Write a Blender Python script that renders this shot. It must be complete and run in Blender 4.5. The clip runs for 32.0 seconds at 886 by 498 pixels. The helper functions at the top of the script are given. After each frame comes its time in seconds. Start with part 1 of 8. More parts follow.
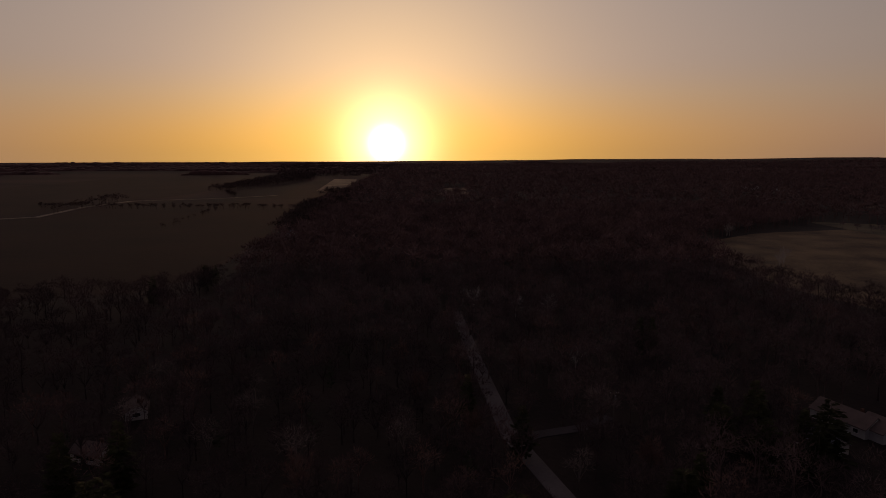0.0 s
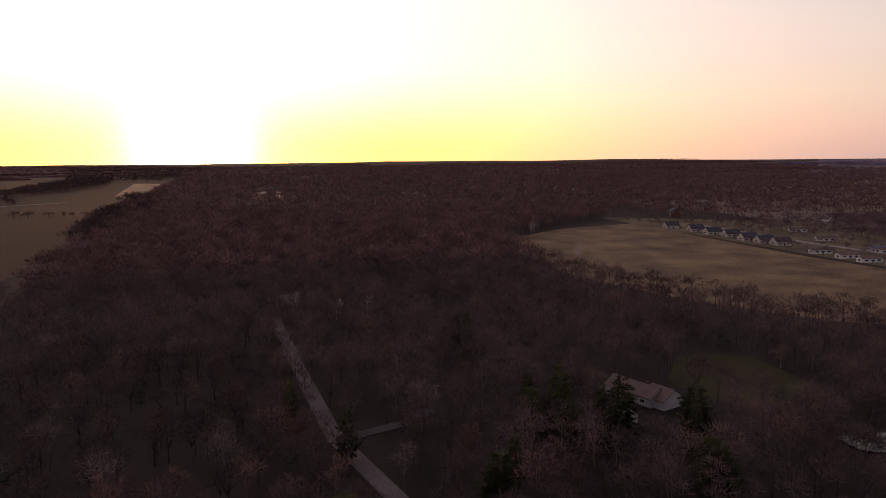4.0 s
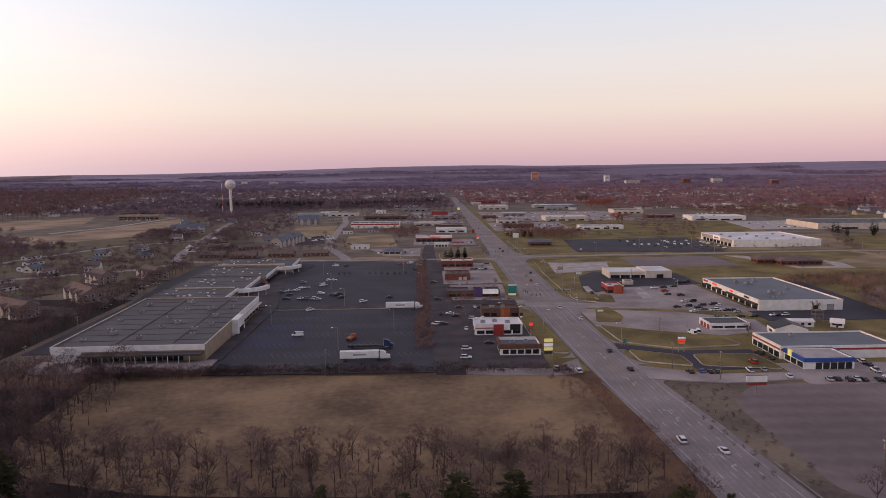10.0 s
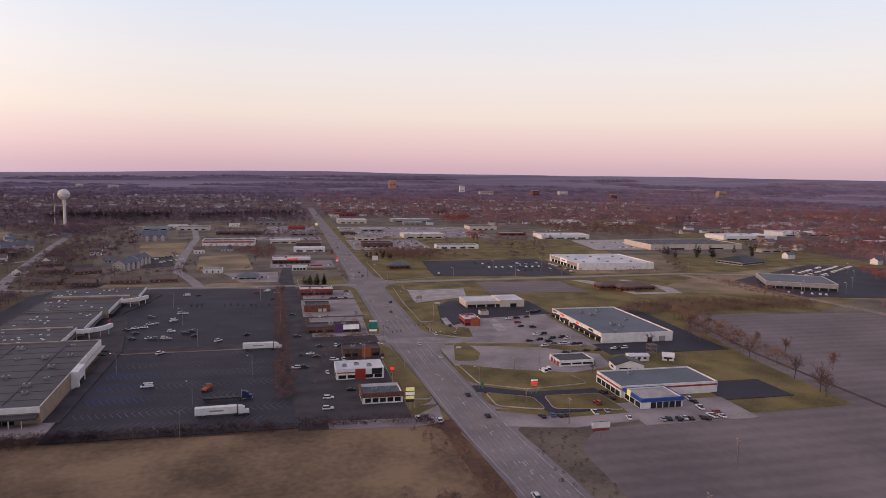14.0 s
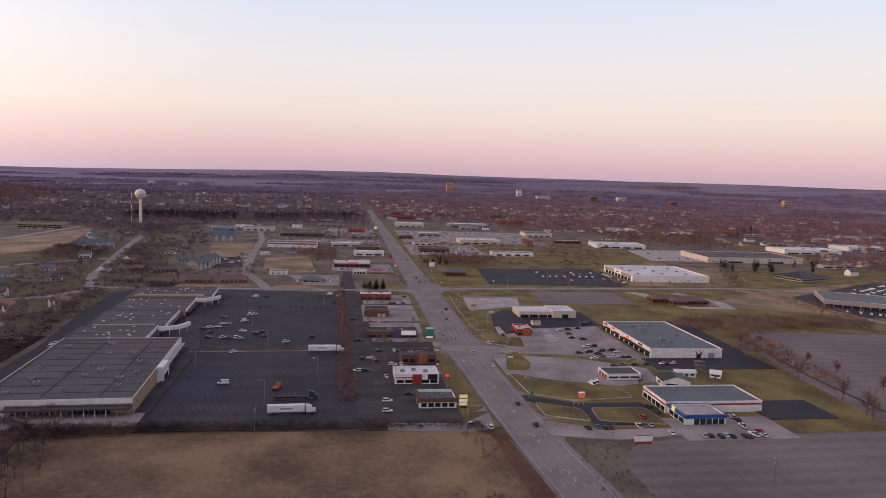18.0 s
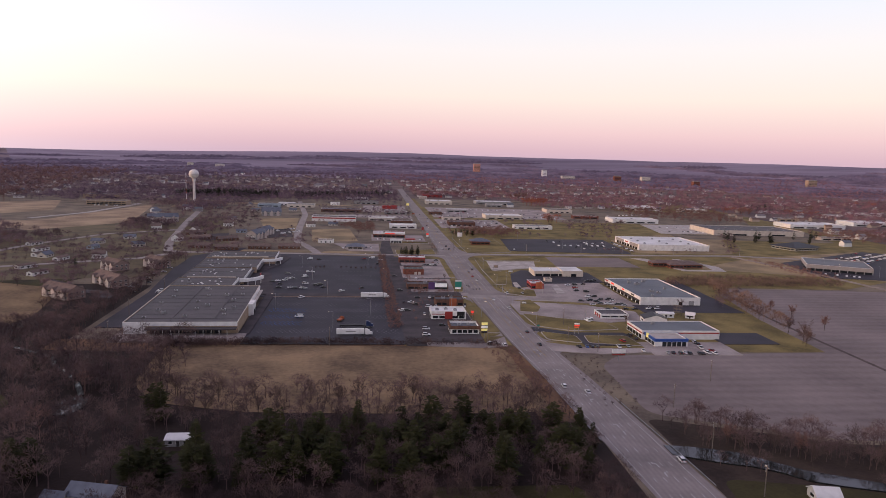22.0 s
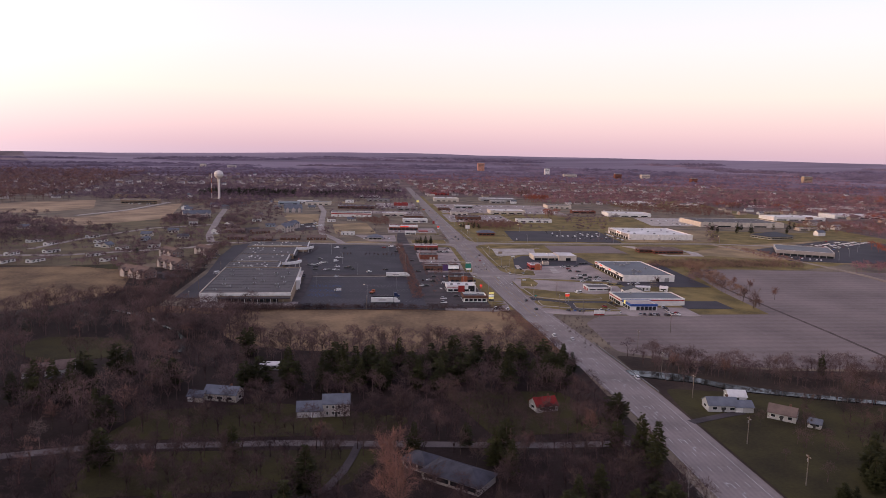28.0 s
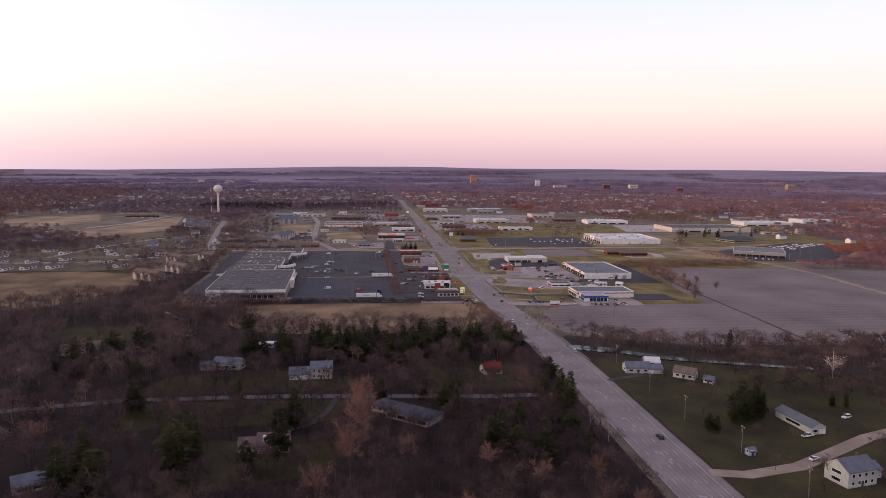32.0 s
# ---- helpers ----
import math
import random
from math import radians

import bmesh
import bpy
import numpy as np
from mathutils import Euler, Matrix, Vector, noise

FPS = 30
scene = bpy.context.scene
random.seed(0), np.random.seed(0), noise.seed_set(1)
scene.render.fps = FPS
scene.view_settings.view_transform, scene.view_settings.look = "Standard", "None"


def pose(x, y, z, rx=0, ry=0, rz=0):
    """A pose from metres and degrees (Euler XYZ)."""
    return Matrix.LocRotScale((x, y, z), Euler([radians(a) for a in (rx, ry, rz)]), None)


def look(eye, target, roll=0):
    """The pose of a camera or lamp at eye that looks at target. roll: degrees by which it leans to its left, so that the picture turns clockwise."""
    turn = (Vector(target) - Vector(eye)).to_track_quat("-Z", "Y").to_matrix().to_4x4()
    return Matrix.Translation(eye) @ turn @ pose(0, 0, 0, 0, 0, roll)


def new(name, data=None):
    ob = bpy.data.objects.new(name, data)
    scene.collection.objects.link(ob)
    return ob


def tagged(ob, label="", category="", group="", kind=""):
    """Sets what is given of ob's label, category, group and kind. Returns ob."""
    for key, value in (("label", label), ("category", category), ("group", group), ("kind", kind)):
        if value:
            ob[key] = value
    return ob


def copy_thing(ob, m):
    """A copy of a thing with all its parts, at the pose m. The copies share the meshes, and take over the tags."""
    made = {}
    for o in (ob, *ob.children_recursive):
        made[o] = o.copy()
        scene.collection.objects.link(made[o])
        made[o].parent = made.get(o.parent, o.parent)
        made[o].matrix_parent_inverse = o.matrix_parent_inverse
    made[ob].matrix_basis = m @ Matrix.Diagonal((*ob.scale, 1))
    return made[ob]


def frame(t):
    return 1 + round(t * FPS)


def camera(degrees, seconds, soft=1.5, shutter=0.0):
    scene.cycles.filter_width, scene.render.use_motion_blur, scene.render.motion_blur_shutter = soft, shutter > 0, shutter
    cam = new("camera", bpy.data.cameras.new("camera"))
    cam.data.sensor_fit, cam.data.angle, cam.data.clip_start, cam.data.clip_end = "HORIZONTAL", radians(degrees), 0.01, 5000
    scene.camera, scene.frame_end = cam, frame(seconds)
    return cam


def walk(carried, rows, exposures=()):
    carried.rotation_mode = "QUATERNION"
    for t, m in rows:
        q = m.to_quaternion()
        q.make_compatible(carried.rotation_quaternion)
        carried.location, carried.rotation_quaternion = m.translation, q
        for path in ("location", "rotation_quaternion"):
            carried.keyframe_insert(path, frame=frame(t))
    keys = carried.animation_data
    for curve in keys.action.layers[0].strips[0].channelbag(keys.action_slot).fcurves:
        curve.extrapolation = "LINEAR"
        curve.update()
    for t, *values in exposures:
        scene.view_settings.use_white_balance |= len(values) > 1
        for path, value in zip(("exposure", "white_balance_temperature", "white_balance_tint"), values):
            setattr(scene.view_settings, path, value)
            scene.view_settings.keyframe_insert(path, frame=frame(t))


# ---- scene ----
# ---------------------------------------------------------------- camera and its flight
cam = camera(65.25, 32.0, soft=0.4)

# seconds, x, y, z, turn to the left from north, tilt up, lean
FLIGHT = [
    (0, 1.60, 6.20, 77.55, 87.987, -7.964, -0.027),
    (0.5, 1.44, 6.31, 77.57, 87.946, -7.926, -0.120),
    (1, 1.08, 6.05, 77.34, 87.874, -7.899, -0.074),
    (1.5, 1.62, 6.18, 77.90, 87.861, -7.937, -0.120),
    (2, 1.77, 6.13, 77.74, 85.777, -7.931, -0.116),
    (2.5, 2.09, 6.00, 77.74, 82.934, -7.898, -0.055),
    (3, 2.44, 5.85, 77.95, 80.104, -7.920, 0.002),
    (3.5, 2.98, 5.85, 77.81, 76.152, -7.858, -0.002),
    (5.5, 3.88, 6.50, 77.15, 63.265, -7.574, -0.355),
    (6, 4.19, 6.39, 77.09, 57.512, -7.506, -0.359),
    (6.5, 5.42, 5.58, 77.75, 50.229, -7.474, -0.270),
    (7, 7.01, 3.92, 78.33, 42.329, -7.405, -0.288),
    (7.5, 7.84, 3.71, 78.79, 34.285, -7.346, -0.334),
    (8, 8.51, 2.70, 79.00, 25.362, -7.198, -0.318),
    (8.5, 8.74, 2.01, 79.38, 18.352, -7.048, -0.303),
    (9, 9.26, 1.49, 79.74, 11.730, -6.928, -0.339),
    (9.5, 9.74, -0.19, 79.93, 5.241, -6.731, -0.598),
    (10, 9.41, -1.02, 80.32, -1.244, -6.663, -0.483),
    (10.5, 8.79, -1.39, 80.40, -7.160, -6.544, -0.339),
    (11, 8.48, -2.04, 80.60, -12.772, -6.444, -0.250),
    (11.5, 8.18, -3.12, 80.87, -16.422, -6.339, -0.060),
    (12, 8.02, -2.56, 80.80, -15.794, -6.266, 0.332),
    (12.5, 7.67, -2.07, 84.66, -15.189, -6.253, 0.653),
    (13, 7.28, -1.88, 90.00, -14.500, -6.327, 0.859),
    (13.5, 7.16, -1.17, 94.75, -13.814, -6.298, 1.003),
    (14, 6.90, -1.25, 100.15, -13.111, -6.279, 1.040),
    (14.5, 6.82, -1.20, 105.14, -12.392, -6.252, 1.111),
    (16.5, 6.96, -0.69, 109.77, -9.918, -6.204, 1.317),
    (17, 6.35, -2.63, 109.90, -9.358, -5.988, 1.477),
    (17.5, 4.92, -10.49, 109.66, -8.876, -6.068, 1.826),
    (18, 2.37, -20.19, 109.20, -8.511, -6.302, 2.065),
    (18.5, -0.92, -30.95, 109.09, -8.165, -6.689, 2.212),
    (19, -4.97, -42.10, 108.85, -7.876, -7.012, 2.223),
    (19.5, -7.89, -53.46, 108.77, -7.516, -7.220, 1.869),
    (20, -8.23, -65.54, 108.74, -7.092, -7.264, 1.322),
    (20.5, -6.32, -78.55, 108.50, -6.775, -7.222, 1.301),
    (21, -5.73, -91.95, 108.74, -6.599, -7.382, 1.577),
    (21.5, -7.44, -104.64, 108.55, -6.479, -7.645, 1.826),
    (22, -10.82, -116.10, 108.62, -6.293, -7.929, 1.819),
    (22.5, -12.19, -128.11, 108.85, -5.941, -8.002, 1.022),
    (23, -12.14, -138.01, 109.24, -5.861, -8.023, 1.145),
    (23.5, -13.00, -143.75, 109.04, -5.785, -7.876, 0.920),
    (24, -14.30, -147.05, 109.27, -5.697, -7.806, 0.714),
    (24.5, -15.34, -147.80, 109.29, -5.603, -7.615, 0.449),
    (26.5, -18.44, -172.35, 109.49, -5.621, -7.253, 1.051),
    (27, -21.47, -184.54, 109.77, -5.765, -7.567, 1.345),
    (27.5, -24.70, -196.64, 109.77, -5.861, -7.812, 1.398),
    (28, -27.82, -208.54, 109.63, -5.931, -7.970, 1.362),
    (28.5, -31.16, -220.29, 109.58, -6.073, -8.236, 1.370),
    (29, -33.55, -228.13, 109.49, -6.129, -8.118, 1.092),
    (29.5, -35.35, -233.45, 109.52, -6.129, -7.875, 0.656),
    (30, -34.46, -237.48, 109.10, -6.024, -7.510, 0.229),
    (30.5, -31.01, -243.59, 108.97, -5.965, -7.090, -0.064),
    (31, -26.20, -252.70, 109.12, -5.941, -6.750, -0.091),
    (31.5, -20.79, -264.94, 109.12, -5.990, -6.701, 0.220),
    (32, -17.34, -279.20, 109.28, -6.117, -6.893, 0.679),
]


def flown(x, y, z, turn, tilt, lean):
    return (Matrix.Translation((x, y, z)) @ Matrix.Rotation(radians(turn), 4, "Z")
            @ Matrix.Rotation(radians(90 + tilt), 4, "X") @ Matrix.Rotation(radians(lean), 4, "Z"))


walk(cam, [(row[0], flown(*row[1:])) for row in FLIGHT],
     exposures=[(0.0, -2.65, 7250, 27), (0.5, -2.05, 7250, 27), (1.0, -1.6, 7250, 27), (2.0, -1.1, 7250, 27), (3.5, -0.8, 7250, 27), (6.0, -0.5, 7100, 26),
                (7.5, -0.38, 6950, 23), (9.0, -0.14, 6600, 18), (11.0, 0.02, 6300, 17), (19.0, 0.03, 6300, 17), (21.0, 0.15, 6300, 17), (23.0, 0.27, 6300, 18), (32.0, 0.28, 6300, 19)])

# ---------------------------------------------------------------- sky and sun
SUN_WAY = Vector((-0.999, -0.045, 0.012)).normalized()


def make_world():
    w = bpy.data.worlds.new("dusk_sky")
    scene.world = w
    w.use_nodes = True
    nt = w.node_tree
    nt.nodes.clear()
    out = nt.nodes.new("ShaderNodeOutputWorld")
    bg = nt.nodes.new("ShaderNodeBackground")
    sky = nt.nodes.new("ShaderNodeTexSky")
    sky.sky_type, sky.sun_disc = "NISHITA", False
    sky.sun_elevation, sky.sun_rotation = radians(1.2), math.atan2(SUN_WAY.x, SUN_WAY.y)
    sky.dust_density, sky.air_density = 1.5, 1.0
    tc = nt.nodes.new("ShaderNodeTexCoord")
    sep = nt.nodes.new("ShaderNodeSeparateXYZ")
    nt.links.new(tc.outputs["Generated"], sep.inputs[0])
    # twilight colours by height above the horizon
    ramp = nt.nodes.new("ShaderNodeValToRGB")
    span = nt.nodes.new("ShaderNodeMapRange")
    span.inputs["From Min"].default_value, span.inputs["From Max"].default_value = -0.02, 0.5
    nt.links.new(sep.outputs["Z"], span.inputs["Value"])
    nt.links.new(span.outputs[0], ramp.inputs[0])
    stops = [(0.0, (0.50, 0.37, 0.46)), (0.05, (0.62, 0.43, 0.46)), (0.10, (0.73, 0.53, 0.52)), (0.19, (0.81, 0.70, 0.61)),
             (0.31, (0.79, 0.75, 0.71)), (0.49, (0.665, 0.735, 0.81)), (0.7, (0.44, 0.43, 0.54)), (1.0, (0.31, 0.29, 0.41))]
    el = ramp.color_ramp.elements
    while len(el) < len(stops):
        el.new(0.5)
    for e, (p, c) in zip(el, stops):
        e.position, e.color = p, (*c, 1)
    # glow round the sun, wide and narrow
    dot = nt.nodes.new("ShaderNodeVectorMath")
    dot.operation = "DOT_PRODUCT"
    dot.inputs[1].default_value = SUN_WAY
    nt.links.new(tc.outputs["Generated"], dot.inputs[0])
    total = None

    def glow(sharp, colour, amount):
        clamp = nt.nodes.new("ShaderNodeMath")
        clamp.operation = "MAXIMUM"
        clamp.inputs[1].default_value = 0.0
        nt.links.new(dot.outputs["Value"], clamp.inputs[0])
        p = nt.nodes.new("ShaderNodeMath")
        p.operation = "POWER"
        p.inputs[1].default_value = sharp
        nt.links.new(clamp.outputs[0], p.inputs[0])
        m = nt.nodes.new("ShaderNodeVectorMath")
        m.operation = "SCALE"
        m.inputs[0].default_value = [c * amount for c in colour]
        nt.links.new(p.outputs[0], m.inputs["Scale"])
        return m.outputs[0]

    def add(a, b):
        n = nt.nodes.new("ShaderNodeVectorMath")
        n.operation = "ADD"
        nt.links.new(a, n.inputs[0])
        nt.links.new(b, n.inputs[1])
        return n.outputs[0]

    total = ramp.outputs[0]
    for sharp, colour, amount in GLOWS:
        total = add(total, glow(sharp, colour, amount))
    # low over the western horizon the sky turns yellow and orange
    low = nt.nodes.new("ShaderNodeMapRange")
    low.interpolation_type = "SMOOTHSTEP"
    low.inputs["From Min"].default_value, low.inputs["From Max"].default_value = 0.0, 0.13
    low.inputs["To Min"].default_value, low.inputs["To Max"].default_value = 1.0, 0.0
    nt.links.new(sep.outputs["Z"], low.inputs["Value"])

    def near_horizon(colour_out):
        n = nt.nodes.new("ShaderNodeVectorMath")
        n.operation = "SCALE"
        nt.links.new(colour_out, n.inputs[0])
        nt.links.new(low.outputs[0], n.inputs["Scale"])
        return n.outputs[0]
    fade = nt.nodes.new("ShaderNodeVectorMath")
    fade.operation = "SUBTRACT"
    fade.inputs[0].default_value = (1, 1, 1)
    nt.links.new(near_horizon(glow(5.0, (0.0, 0.14, 0.82), 1.0)), fade.inputs[1])
    times = nt.nodes.new("ShaderNodeVectorMath")
    times.operation = "MULTIPLY"
    nt.links.new(total, times.inputs[0])
    nt.links.new(fade.outputs[0], times.inputs[1])
    total = add(times.outputs[0], near_horizon(glow(5.0, (1.0, 0.42, 0.09), 1.0)))
    for sharp, colour, amount in SUN_GLOWS:
        total = add(total, glow(sharp, colour, amount))
    dim = nt.nodes.new("ShaderNodeVectorMath")
    dim.operation = "SCALE"
    dim.inputs["Scale"].default_value = 0.06
    nt.links.new(sky.outputs[0], dim.inputs[0])
    total = add(total, dim.outputs[0])
    nt.links.new(total, bg.inputs["Color"])
    bg.inputs["Strength"].default_value = 1.0
    nt.links.new(bg.outputs[0], out.inputs[0])


GLOWS = [(2.0, (1.0, 0.86, 0.70), 1.05), (10.0, (1.0, 0.76, 0.44), 0.9)]
SUN_GLOWS = [(50.0, (1.0, 0.76, 0.24), 2.8), (600.0, (1.0, 0.85, 0.5), 9.0), (9000.0, (1.0, 0.9, 0.7), 60.0)]
make_world()

sun = new("sun", bpy.data.lights.new("sun", "SUN"))
sun.data.energy, sun.data.angle, sun.data.color = 0.9, radians(0.6), (1.0, 0.36, 0.15)
sun.matrix_world = look((-99.9, -4.5, 2.2), (0, 0, 0))

# ---------------------------------------------------------------- materials
MATS = {}


def mat(name, a, b=None, scale=0.4, fine=6.0, rough=0.85, metal=0.0, bump=0.15, dist=0.05, by_object=0.0, by_island=0.0,
        spec=0.1, rows=None, emit=None, stretch=None, warp=3.5):
    """A procedural surface: two colours mixed by coarse and fine noise, relief from the fine one."""
    if name in MATS:
        return MATS[name]
    m = bpy.data.materials.new(name)
    m.use_nodes = True
    nt = m.node_tree
    p = nt.nodes["Principled BSDF"]
    p.inputs["Roughness"].default_value, p.inputs["Metallic"].default_value = rough, metal
    p.inputs["Specular IOR Level"].default_value = spec
    b = b or tuple(c * 0.75 for c in a)
    tc = nt.nodes.new("ShaderNodeTexCoord")
    n1, n2 = nt.nodes.new("ShaderNodeTexNoise"), nt.nodes.new("ShaderNodeTexNoise")
    n1.inputs["Scale"].default_value, n2.inputs["Scale"].default_value = scale, fine
    n1.inputs["Detail"].default_value, n2.inputs["Detail"].default_value = 4.0, 3.0
    way = tc.outputs["Object"]
    if stretch:
        mp = nt.nodes.new("ShaderNodeMapping")
        mp.inputs["Scale"].default_value = stretch
        nt.links.new(way, mp.inputs["Vector"])
        way = mp.outputs[0]
    for n in (n1, n2):
        nt.links.new(way, n.inputs["Vector"])
    mean = nt.nodes.new("ShaderNodeMath")
    mean.operation = "MULTIPLY_ADD"
    mean.inputs[1].default_value = 0.35
    nt.links.new(n2.outputs[0], mean.inputs[0])
    nt.links.new(n1.outputs[0], mean.inputs[2])
    last = mean.outputs[0]
    if rows:
        wave = nt.nodes.new("ShaderNodeTexWave")
        wave.bands_direction = rows[0]
        wave.inputs["Scale"].default_value = rows[1]
        wave.inputs["Distortion"].default_value = warp
        wave.inputs["Detail Scale"].default_value = 0.6
        nt.links.new(tc.outputs["Object"], wave.inputs["Vector"])
        add = nt.nodes.new("ShaderNodeMath")
        add.operation = "MULTIPLY_ADD"
        add.inputs[1].default_value = rows[2]
        nt.links.new(wave.outputs[0], add.inputs[0])
        nt.links.new(last, add.inputs[2])
        last = add.outputs[0]
    if by_object or by_island:
        src = nt.nodes.new("ShaderNodeObjectInfo" if by_object else "ShaderNodeNewGeometry")
        add = nt.nodes.new("ShaderNodeMath")
        add.operation = "MULTIPLY_ADD"
        add.inputs[1].default_value = by_object or by_island
        nt.links.new(src.outputs["Random" if by_object else "Random Per Island"], add.inputs[0])
        nt.links.new(last, add.inputs[2])
        last = add.outputs[0]
    ramp = nt.nodes.new("ShaderNodeMapRange")
    ramp.inputs["From Min"].default_value = 0.50
    ramp.inputs["From Max"].default_value = 0.86 + (rows[2] if rows else 0) + by_object + by_island
    nt.links.new(last, ramp.inputs["Value"])
    mix = nt.nodes.new("ShaderNodeMix")
    mix.data_type = "RGBA"
    mix.inputs["A"].default_value, mix.inputs["B"].default_value = (*a, 1), (*b, 1)
    nt.links.new(ramp.outputs[0], mix.inputs["Factor"])
    nt.links.new(mix.outputs["Result"], p.inputs["Base Color"])
    if bump:
        bp = nt.nodes.new("ShaderNodeBump")
        bp.inputs["Strength"].default_value, bp.inputs["Distance"].default_value = bump, dist
        nt.links.new(n2.outputs[0], bp.inputs["Height"])
        nt.links.new(bp.outputs[0], p.inputs["Normal"])
    if emit:
        p.inputs["Emission Color"].default_value = (*emit[0], 1)
        p.inputs["Emission Strength"].default_value = emit[1]
    MATS[name] = m
    return m


def paint(name, c, rough=0.6, **k):
    return mat(name, c, tuple(x * 0.8 for x in c), scale=0.3, fine=3.0, rough=rough, bump=0.05, spec=0.3, **k)


# woodland floor colour darkened to stand in for shade under the trees
SCRUB = mat("shaded_scrub_ground", (0.042, 0.029, 0.025), (0.018, 0.013, 0.012), scale=0.035, fine=0.6, bump=0.5, dist=0.3)
DRY = mat("dry_meadow", (0.235, 0.16, 0.088), (0.085, 0.058, 0.038), scale=0.03, fine=0.4, bump=0.6, dist=0.4)
PLOUGHED = mat("ploughed_soil", (0.145, 0.117, 0.112), (0.245, 0.200, 0.187), scale=0.018, fine=0.3, bump=0.6, dist=0.3, rows=("Y", 0.034, 0.12), warp=1.2)
# stubble darkened and reddened: sun flare and backlight put into the colour
STUBBLE = mat("flare_red_stubble", (0.0431, 0.0195, 0.0137), (0.0231, 0.0113, 0.0077), scale=0.01, fine=0.2, bump=0.4, dist=0.3, rows=("X", 0.05, 0.15))
NEARHAY = mat("mown_meadow", (0.2851, 0.1948, 0.1121), (0.1093, 0.076, 0.0495), scale=0.03, fine=0.4, bump=0.6, dist=0.4)
# brighter copy of the dry meadow, haze put into its colour
HAZED_HAY = mat("hazed_hay_field", (0.40, 0.29, 0.185), (0.19, 0.135, 0.092), scale=0.02, fine=0.3, bump=0.4, dist=0.3)
BRUSHWOOD = mat("pale_brown_brush", (0.30, 0.195, 0.145), (0.11, 0.075, 0.060), scale=0.06, fine=0.4, bump=0.0, rough=0.9)
DARKBANK = mat("dark_creek_bank", (0.066, 0.047, 0.036), (0.028, 0.020, 0.017), scale=0.05, fine=0.6, bump=0.5, dist=0.2)
# yard and lawn tones lifted to stand in for haze farther off
YARD = mat("dull_yard_grass", (0.225, 0.180, 0.128), (0.100, 0.081, 0.066), scale=0.03, fine=0.5, bump=0.4, dist=0.1)
LAWN = mat("tired_lawn", (0.36, 0.264, 0.15), (0.162, 0.126, 0.078), scale=0.025, fine=0.7, bump=0.4, dist=0.1)
BANK = mat("rough_bank", (0.215, 0.122, 0.070), (0.100, 0.062, 0.040), scale=0.05, fine=0.6, bump=0.5, dist=0.2)
VERGE = mat("verge_grass", (0.240, 0.182, 0.070), (0.105, 0.084, 0.036), scale=0.045, fine=0.7, bump=0.4, dist=0.1)
# town ground lightened in place of haze over it
TOWNLAND = mat("town_ground", (0.190, 0.136, 0.122), (0.085, 0.060, 0.060), scale=0.012, fine=0.1, bump=0.3, dist=0.2)
GREEN = mat("green_lawn", (0.062, 0.055, 0.021), (0.030, 0.025, 0.014), scale=0.045, fine=0.8, bump=0.4, dist=0.1)
ASPHALT = mat("dark_asphalt", (0.0165, 0.0138, 0.0205), (0.0365, 0.0312, 0.0415), scale=0.035, fine=0.9, rough=0.72, bump=0.1, spec=0.3)
LANE = mat("lane_asphalt", (0.052, 0.045, 0.048), (0.090, 0.077, 0.078), scale=0.08, fine=1.2, rough=0.85, bump=0.1)
COUNTRYLANE = mat("country_lane_asphalt", (0.105, 0.091, 0.090), (0.165, 0.143, 0.138), scale=0.06, fine=1.0, rough=0.85, bump=0.1)
# road and lot tones warmed to carry the pink dusk light
OLDASPHALT = mat("worn_asphalt", (0.225, 0.190, 0.180), (0.375, 0.322, 0.300), scale=0.05, fine=0.9, rough=0.85, bump=0.1)
ROAD = mat("road_concrete", (0.290, 0.250, 0.234), (0.185, 0.160, 0.153), scale=0.05, fine=0.6, rough=0.85, bump=0.1, rows=("X", 0.17, 0.10), warp=1.0)
SIDEROAD = mat("side_road_asphalt", (0.345, 0.302, 0.280), (0.230, 0.200, 0.188), scale=0.09, fine=1.2, rough=0.85, bump=0.1)
CONCRETE = mat("pale_concrete", (0.483, 0.4312, 0.3967), (0.299, 0.2702, 0.2472), scale=0.12, fine=1.5, rough=0.85, bump=0.1)
GRAVEL = mat("gravel", (0.34, 0.27, 0.21), (0.22, 0.175, 0.14), scale=0.1, fine=3.0, bump=0.4)
LINE_W = mat("white_line_paint", (0.55, 0.54, 0.52), (0.3, 0.3, 0.29), scale=0.5, fine=4.0, bump=0.0)
LINE_Y = mat("yellow_line_paint", (0.45, 0.28, 0.05), (0.25, 0.17, 0.06), scale=0.5, fine=4.0, bump=0.0)
LINE_B = mat("blue_line_paint", (0.05, 0.13, 0.36), (0.03, 0.08, 0.20), scale=0.5, fine=4.0, bump=0.0)
WATER = mat("still_water", (0.02, 0.022, 0.02), (0.012, 0.014, 0.014), rough=0.06, spec=0.6, bump=0.08, fine=0.8)
BARK = mat("bark", (0.115, 0.088, 0.072), (0.06, 0.046, 0.038), scale=1.0, fine=8.0, bump=0.3, by_object=0.3)
TWIG = mat("bare_twigs", (0.15, 0.10, 0.088), (0.06, 0.041, 0.038), scale=0.05, fine=0.4, bump=0.0, by_object=0.3, rough=0.9)
TWIG_RED = mat("rusty_twigs", (0.270, 0.155, 0.128), (0.120, 0.072, 0.063), scale=0.2, fine=0.8, bump=0.0, by_object=0.3, rough=0.9)
